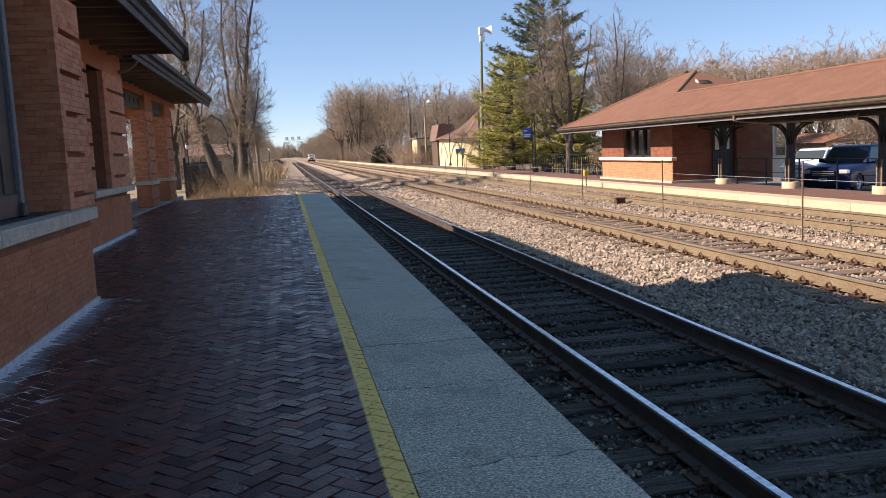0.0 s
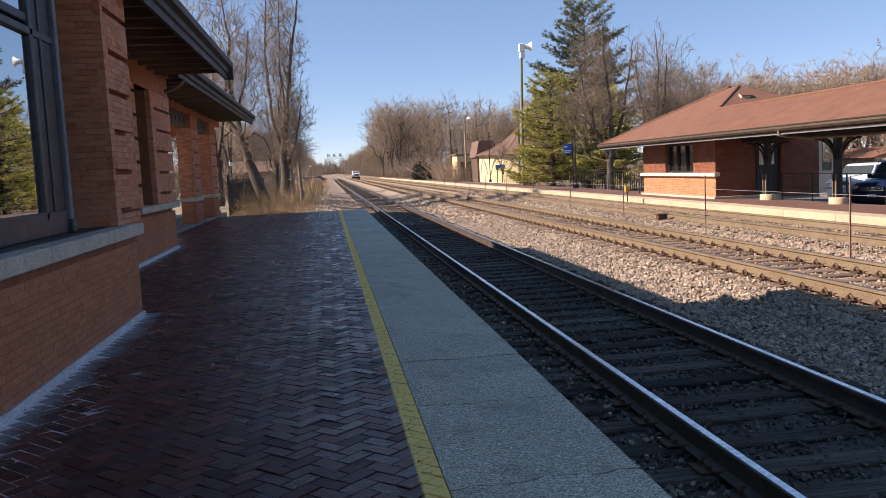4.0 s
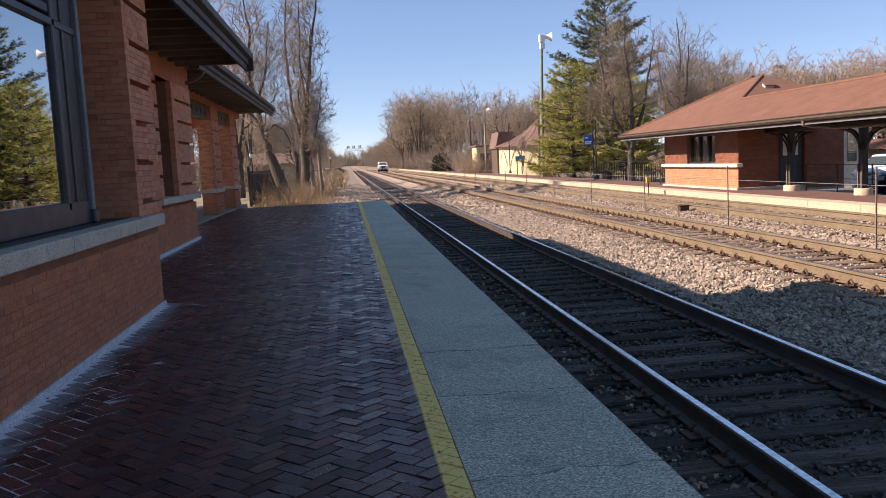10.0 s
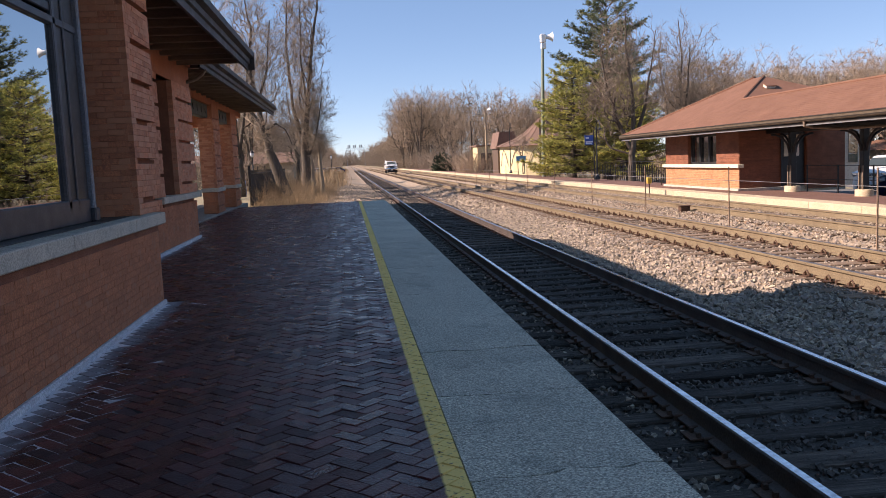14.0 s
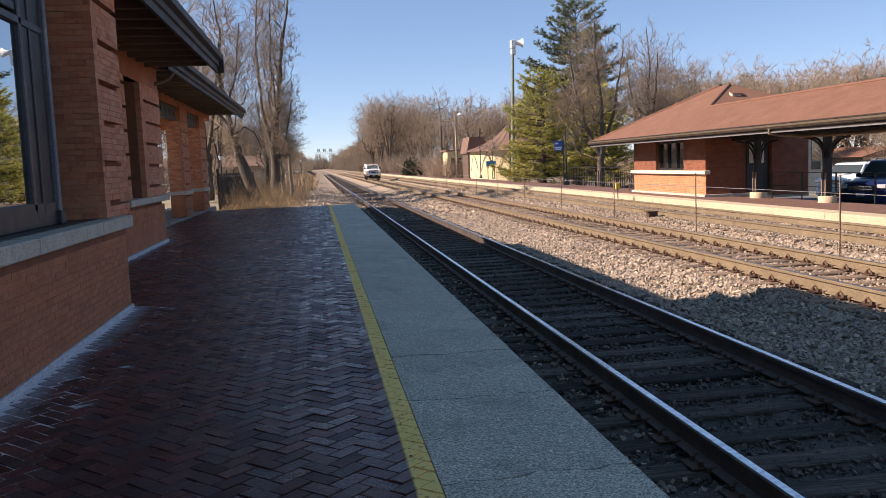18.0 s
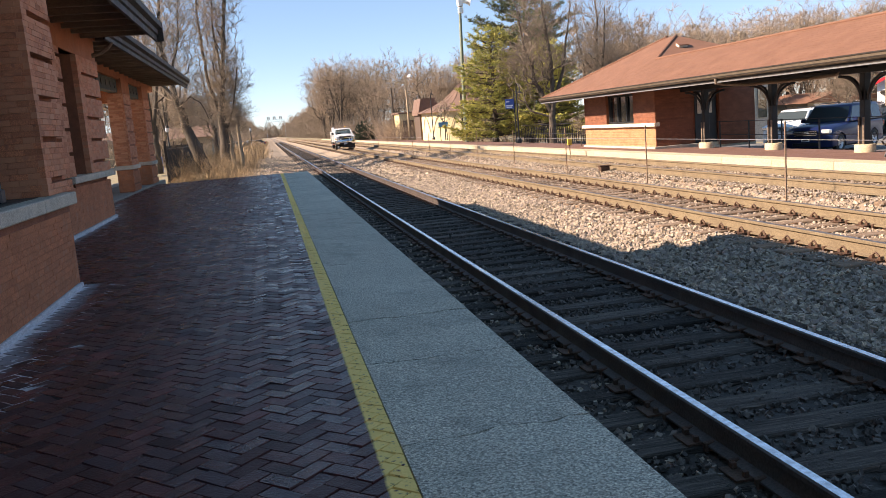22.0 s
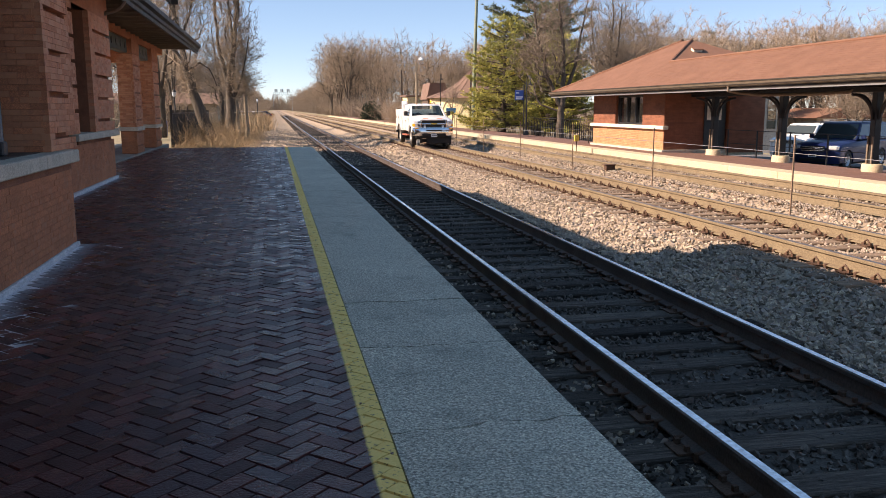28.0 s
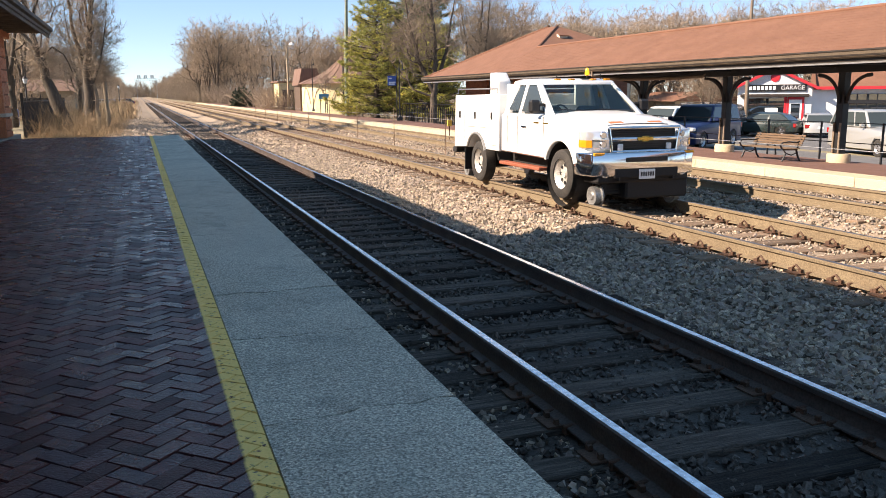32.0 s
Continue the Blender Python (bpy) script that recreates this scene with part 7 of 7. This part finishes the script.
TAIL = plain("tail_lens", (0.35, 0.02, 0.02), 0.2, 0, 0.6, 0.5)
ALLOY = plain("alloy_rim", (0.5, 0.5, 0.52), 0.3, 0.8)
NAVY = plain("dark_blue_paint", (0.010, 0.020, 0.075), 0.3, 0.0, 0.35, 0.08)
SILVER = plain("silver_paint", (0.52, 0.52, 0.5), 0.3, 0.5, 0.5, 0.8)
DARKCAR = plain("dark_paint", (0.02, 0.035, 0.033), 0.3, 0.0, 0.4, 0.6)


def lot_z(x):
    return float(np.interp(x, [16.46, 20, 23, 28, 45, 75], [-0.38, -0.66, -0.82, -1.05, -1.25, -1.3]))


def parked():
    def put(name, label, x, y, yaw, *a, **k):
        return car(name, label, pose(x, y, lot_z(x) + 0.01, 0, 0, yaw), *a, **k)
    suv = (4.85, 1.95, 1.18, 1.86, (0.8, 0.2, -2.05, -2.32))
    put("suv", "dark blue SUV parked behind the platform railing", 23.0, 30.6, 117, NAVY, *suv, r=0.38)
    put("suv", "silver SUV parked in the lot", 29.0, 26.6, 165, SILVER, *suv, r=0.36)
    sed = (4.5, 1.76, 0.92, 1.42, (0.9, 0.1, -1.2, -1.85))
    put("sedan", "silver-beige sedan seen from behind", 39.2, 40.6, -38, SILVER, *sed)
    put("sedan", "dark sedan parked before the garage", 36.6, 42.2, 30, DARKCAR, *sed)
    put("suv", "dark green SUV parked before the garage", 33.8, 42.6, 130, DARKCAR, *suv)
    put("sedan", "dark sedan in a row of parked cars", 38.2, 44.6, 40, DARKCAR, *sed)
    put("van", "white delivery van parked in the lot", 27.7, 39.0, 112, WHITE, 5.4, 2.0, 1.3, 1.85, (1.7, 1.1, -2.6, -2.68))
    # cars beyond the dry grass on the near side
    for k in range(5):
        x, y = -6.6 + 0.95 * k, 168 + 5.0 * k
        car("sedan", "parked car in a distant row, pale or blue", pose(x, y, -0.3, 0, 0, 80 + 5 * k), (SILVER, NAVY, WHITE, SILVER, NAVY)[k], *sed, group="cars beyond the grass")


parked()


# ---------- buildings and fittings beyond ----------
WHITE_WALL = mat("white_painted_wall", (0.78, 0.78, 0.78), (0.7, 0.7, 0.71), 0.8, 1.5, 40, 0.05)
RED_TRIM = plain("red_trim", (0.52, 0.025, 0.035), 0.5)
CREAM_WALL = mat("cream_stucco", (0.78, 0.66, 0.40), (0.70, 0.58, 0.34), 0.9, 1.2, 40, 0.2)
BROWN_ROOF = mat("brown_metal_roof", (0.20, 0.12, 0.085), (0.16, 0.095, 0.07), 0.7, 1.5, 40, 0.1)
BROWN_DOOR = plain("brown_door", (0.11, 0.075, 0.055), 0.7)
TAN_HOUSE = mat("tan_house_wall", (0.46, 0.36, 0.25), (0.4, 0.31, 0.21), 0.9, 1.2, 30, 0.1)
OLD_WOOD = mat("weathered_pole", (0.42, 0.33, 0.22), (0.33, 0.26, 0.18), 0.9, 3, 40, 0.2, stretch=(2, 2, 0.3))


def text(body, size, m, parent, at, label, font_extrude=0.01):
    c = bpy.data.curves.new("lettering", "FONT")
    c.body, c.size, c.extrude, c.align_x, c.align_y = body, size, font_extrude, "CENTER", "CENTER"
    ob = new("lettering", c)
    dg = bpy.context.evaluated_depsgraph_get()
    me = bpy.data.meshes.new_from_object(ob.evaluated_get(dg))
    bpy.data.objects.remove(ob)
    me.materials.append(m)
    return part("lettering", me, None, parent, label, at)


def garage():
    """White repair shop with a red-trimmed gable; local x along its front, -y towards the tracks."""
    m = pose(45.0, 51.0, -1.25, 0, 0, -40)
    g = thing("garage_shop", "white garage building with red-trimmed gable and sign", "building", "", m)
    part("wall", B().box(-2.6, 2.6, 0, 8, 0, 3.2), WHITE_WALL, g)
    part("gable", B().prism([(-2.6, 3.2), (2.6, 3.2), (0, 4.42)], "y", 0, 8), WHITE_WALL, g)
    part("wall", B().box(2.6, 16, 0.8, 8, 0, 3.1), WHITE_WALL, g)
    for s in (-1, 1):
        part("gable_trim", panel([(s * 3.05, -0.35, 3.0), (s * 3.05, 0.02, 3.0), (0, 0.02, 4.5), (0, -0.35, 4.5)] if s > 0 else [(0, -0.35, 4.5), (0, 0.02, 4.5), (s * 3.05, 0.02, 3.0), (s * 3.05, -0.35, 3.0)], 0.1, 0.2), RED_TRIM, g, "red painted gable edge")
        part("gable_roof", panel([(s * 3.0, 0.03, 3.03), (s * 3.0, 8, 3.03), (0, 8, 4.5), (0, 0.03, 4.5)] if s > 0 else [(0, 0.03, 4.5), (0, 8, 4.5), (s * 3.0, 8, 3.03), (s * 3.0, 0.03, 3.03)], 0.06, 0.1), SHINGLE, g, "brown shingled gable roof")
    part("roof", B().prism([(0.3, 3.1), (0.8, 3.05), (5.2, 5.4), (8, 3.1)], "x", 2.9, 16.4).add([], []), SHINGLE, g, "brown shingled roof")
    part("eave_trim", B().box(2.7, 16.5, 0.2, 0.42, 2.92, 3.14), RED_TRIM, g, "red eave board")
    part("round_vent", B(True).lathe([(0.33, 0), (0.33, 0.05), (0.24, 0.06), (0, 0.06)], "y", 22, pose(0, 0.0, 3.84, 0, 0, 180)), RED_TRIM, g, "red round vent")
    sign = part("sign_board", B().box(-2.0, 2.2, -0.12, -0.02, 2.82, 3.32, 0.02), BLACK, g, "black sign board with white lettering")
    text("GARAGE", 0.42, PLATE_W, sign, pose(1.25, -0.13, 3.07, 90), "white lettering")
    for k in range(7):
        part("lettering_bar", B().box(-1.8 + 0.28 * k, -1.62 + 0.28 * k, -0.14, -0.12, 2.93, 3.21), PLATE_W, sign)
    part("awning", B().box(-2.4, 2.4, -0.5, 0, 2.4, 2.62, 0.03), FASCIA, g)
    sw = part("shop_window", B().box(-1.9, 0.7, -0.04, 0.02, 0.8, 2.3), GLASS, g)
    part("window_frame", B().box(-2.1, -1.9, -0.06, 0.02, 0.3, 2.4), RED_TRIM, sw)
    part("window_frame", B().box(0.7, 0.9, -0.06, 0.02, 0.3, 2.4), RED_TRIM, sw)
    part("window_poster", B().box(-0.6, 0.3, -0.06, -0.045, 1.0, 1.6), PLATE_W, sw)
    d = part("door", B().box(1.05, 1.95, -0.05, 0.02, 0.0, 2.2), PLATE_W, g, "white glazed door in a red frame")
    part("door_frame", B().box(0.93, 1.05, -0.07, 0.02, 0, 2.45).box(1.95, 2.1, -0.07, 0.02, 0, 2.45).box(1.05, 1.95, -0.07, 0.02, 2.2, 2.45), RED_TRIM, d)
    part("pane", B().box(1.2, 1.8, -0.07, -0.05, 0.4, 1.9), GLASS, d)
    for k in range(3):
        x = 5.0 + 3.6 * k
        gd = part("garage_door", B().box(x, x + 2.8, 0.72, 0.82, 0, 2.6), BLACK, g, "glazed roller door")
        for z in (0.2, 0.85, 1.5, 2.15):
            for q in range(4):
                part("pane", B().box(x + 0.08 + 0.67 * q, x + 0.66 + 0.67 * q, 0.70, 0.72, z, z + 0.42), GLASS, gd)
    part("door_post", B().box(2.62, 3.1, 0.5, 0.8, 0, 3.0), WHITE_WALL, g)


garage()


def utility_pole(x, y, h, label, m, arm=True, lamp=True, tilt=0.0):
    p = thing("utility_pole", label, "pole", "poles beside the line", pose(x, y, -0.3 if x < 20 else -1.2, 0, tilt))
    part("pole", B(True).tube([(0, 0, 0), (0, 0, h)], [0.15, 0.1], 10), m, p)
    if arm:
        part("cross_arm", B().box(-1.3, 0.2, -0.05, 0.05, h - 0.35, h - 0.22, 0.01), m, p)
    if lamp:
        part("lamp_head", B(True).lathe([(0.02, 0.3), (0.2, 0.2), (0.3, 0.0), (0.24, -0.06), (0, -0.06)], n=14, m=pose(0.55, 0, h + 0.3)), WHITE, p, "white lamp head")
        part("lamp_arm", B(True).tube([(0, 0, h - 0.2), (0.3, 0, h + 0.35), (0.55, 0, h + 0.5)], 0.03, 6), STEEL, p)
    return p


utility_pole(16.45, 97.5, 7.2, "pale wooden utility pole with a white lamp", OLD_WOOD)
utility_pole(15.5, 103, 6.6, "thin dark wooden utility pole", BARK, False, False)
utility_pole(39.3, 47.2, 9.0, "brown wooden pole before the garage", RAFTER, False, False)


def yellow_buildings():
    b = thing("domed_building", "cream stucco building with a ribbed brown conical roof", "building")
    ring = [(20.9 + 4.6 * math.cos(radians(a)), 88 + 4.6 * math.sin(radians(a))) for a in range(0, 360, 18)]
    part("wall", B().prism(ring, "z", -0.4, 2.75), CREAM_WALL, b)
    cone = B()
    prof = [(5.1, 2.7), (4.55, 2.95), (3.2, 3.4), (2.1, 4.0), (1.2, 4.7), (0.25, 5.6)]
    cone.lathe(prof, n=20)
    part("roof", B().add([(x + 20.9, y + 88, z) for x, y, z in cone.v], cone.f), BROWN_ROOF, b, "brown swept conical roof")
    for a in range(0, 360, 18):
        c, s = math.cos(radians(a)), math.sin(radians(a))
        part("roof_rib", B(True).tube([(20.9 + r * c, 88 + r * s, z + 0.01) for r, z in prof], 0.035, 5), BROWN_ROOF, b)
    for a in (196, 222, 248, 274):
        c, s = math.cos(radians(a)), math.sin(radians(a))
        part("arch_line", B(True).tube([(20.9 + 4.62 * math.cos(radians(a + q)), 88 + 4.62 * math.sin(radians(a + q)), 2.35 - 0.012 * q * q - 0.05 * abs(q)) for q in range(-10, 11, 2)], 0.03, 5), RAFTER, b)
    h = thing("low_building", "low cream building with a brown flat-topped roof", "building")
    part("wall", B().box(15.6, 19, 99, 104, -0.4, 3.0), CREAM_WALL, h)
    part("roof", B().box(15.4, 19.2, 98.8, 104.2, 3.0, 3.2, 0.04), BROWN_ROOF, h)
    for k in range(3):
        part("wall_panel", B().box(16.0 + 0.8 * k, 16.5 + 0.8 * k, 98.95, 99.0, 0.2, 2.2), BROWN_DOOR, h)
    s = thing("brown_shed", "brown boarded shed between two cream buildings", "shed")
    part("wall", B().box(16.7, 18.9, 91.5, 95, -0.4, 2.6), BROWN_DOOR, s)
    part("door", B().box(17.0, 17.9, 91.44, 91.5, -0.1, 1.9), BLACK, s)
    part("roof", B().prism([(16.5, 2.6), (19.1, 2.6), (18.6, 4.4), (16.9, 4.4)], "y", 91.2, 95.4), BROWN_ROOF, s)


yellow_buildings()


def houses():
    h = thing("house", "tan house with a shallow roof beyond the parking lot", "house")
    part("wall", B().box(42.6, 49.0, 60, 66, -1.4, 0.85), TAN_HOUSE, h)
    part("roof", B().prism([(42.0, 0.8), (49.6, 0.8), (46.5, 1.6), (45, 1.6)], "y", 59.4, 66.6), SHINGLE, h)
    for k in range(3):
        w = part("window", B().box(43.2 + 1.9 * k, 44.3 + 1.9 * k, 59.9, 60.0, -0.5, 0.6), GLASS, h)
        part("window_frame", B().box(43.1 + 1.9 * k, 44.4 + 1.9 * k, 59.86, 59.92, 0.6, 0.7), WHITE_WALL, w)
    h = thing("house", "dark-roofed house with a brick chimney behind the far station", "house")
    part("wall", B().box(40, 50, 76, 84, -1.5, 5.6), TAN_HOUSE, h)
    part("roof", B().prism([(39.4, 5.4), (50.6, 5.4), (48.5, 7.2), (41.5, 7.2)], "y", 75.4, 84.6), FASCIA, h)
    c = part("chimney", B().box(46.9, 47.5, 76.5, 77.1, 6, 8.0), TAN_HOUSE, h, "tan brick chimney")
    part("chimney_cap", B().box(46.85, 47.55, 76.45, 77.15, 8.0, 8.12), STONE, c)
    h = thing("house", "grey frame house with tall windows behind the canopy", "house")
    part("wall", B().box(29.8, 31.6, 48.5, 54, -1.3, 2.9), STONE, h)
    part("roof", B().prism([(29.5, 2.8), (31.9, 2.8), (30.7, 4.2)], "y", 48, 54.5), FASCIA, h)
    for k in range(2):
        part("window", B().box(30.0 + 0.85 * k, 30.6 + 0.85 * k, 48.42, 48.5, 0.3, 2.2), GLASS, h)


houses()


PALE_STEEL = plain("pale_blue_grey_steel", (0.30, 0.34, 0.37), 0.7)


def left_things():
    f = thing("iron_fence", "black iron picket fence at the platform end", "fence")
    n = 40
    for k in range(n):
        u = k / (n - 1)
        x, y = -4.93 + 0.63 * u, 43 + 15 * u
        part("picket", B().box(x - 0.02, x + 0.02, y - 0.02, y + 0.02, -0.4, 1.55 if k % 7 else 1.75), BLACK, f)
    for z in (0.0, 1.4):
        part("rail", B().tube([(-4.93, 43, z), (-4.3, 58, z)], 0.025, 6), BLACK, f)
    part("mesh_panel", B().prism([(-4.93, 43), (-4.91, 43), (-4.28, 58), (-4.3, 58)], "z", -0.3, 1.35), UNDER, f, "dark privacy mesh")
    part("gate_post", B().box(-5.0, -4.88, 42.8, 42.92, -0.4, 1.8), BLACK, f)
    def lantern(x, y, h, label):
        l = thing("street_lamp", label, "lamp", "lamps beside the line", pose(x, y, -0.3))
        part("pole", B(True).tube([(0, 0, 0), (0, 0, 0.5), (0, 0, 0.55), (0, 0, h)], [0.11, 0.1, 0.06, 0.05], 10), BLACK, l)
        part("lantern", B(True).lathe([(0.06, h), (0.12, h + 0.08), (0.15, h + 0.3), (0.07, h + 0.36)], n=10), PALE_SIGN, l, "pale glass lantern")
        part("cap", B(True).lathe([(0.17, h + 0.3), (0.11, h + 0.4), (0.03, h + 0.48)], n=10), BLACK, l)
    lantern(-6.65, 60.0, 2.75, "black street lamp with a pale lantern by the fence")
    lantern(-5.6, 98, 3.2, "distant black street lamp with a pale lantern")
    for k in range(3):
        lantern(-2.35 - 0.25 * k, 125 + 14 * k, 3.0, "distant street lamp with a pale lantern")
    part("blue_bin", B().box(-8.0, -7.5, 62.0, 62.6, -0.4, 0.8, 0.05), BLUE_SIGN, thing("blue_bin", "blue bin behind the iron fence", "bin"))
    h = thing("low_brick_building", "low red-brown brick building behind the iron fence", "building")
    part("wall", B().box(-18, -6.4, 100, 108, -0.4, 2.3), TAN_HOUSE, h)
    part("roof", B().prism([(99.4, 2.2), (108.6, 2.2), (104, 3.5)], "x", -18.5, -6.0), BROWN_ROOF, h, "shallow brown roof")
    # signal gantry over the tracks
    g = thing("signal_gantry", "pale steel signal bridge over the tracks far off", "signal")
    for x in (0.0, 13.6):
        part("leg", B().box(x - 0.12, x + 0.12, 640, 640.4, -0.4, 12.6), PALE_STEEL, g)
    part("beam", B().box(-0.3, 13.9, 640, 640.5, 12.2, 12.4).box(-0.3, 13.9, 640, 640.5, 13.7, 13.9), PALE_STEEL, g)
    for k in range(10):
        part("truss_bar", B().tube([(0 + 1.4 * k, 640, 12.3), (0.7 + 1.4 * k, 640, 13.8)], 0.09, 5), PALE_STEEL, g)
    for x in (1.3, 2.6, 5.6, 6.9, 10.2, 11.5):
        part("signal_head", B().box(x - 0.4, x + 0.4, 639.4, 640, 14.0, 16.2, 0.05), STEEL, g)


left_things()


def motions():
    walk(truck, [(t, pose(TRACKS[1], y, RAIL_TOPS[1] - 0.02, 0, 0, 180)) for t, y in TRUCK_ROWS])
    # the rear tyres roll on the rails
    times, ys = [t for t, _ in TRUCK_ROWS], [y for _, y in TRUCK_ROWS]
    steps = [k / 15 for k in range(481)]
    for wheel_ in SPIN:
        x, y, z = wheel_.location
        rows = []
        for t in steps:
            gone = ys[0] - float(np.interp(t, times, ys))
            rows.append((t, pose(x, y, z, -math.degrees(gone / 0.40) % 360)))
        walk(wheel_, rows)


motions()
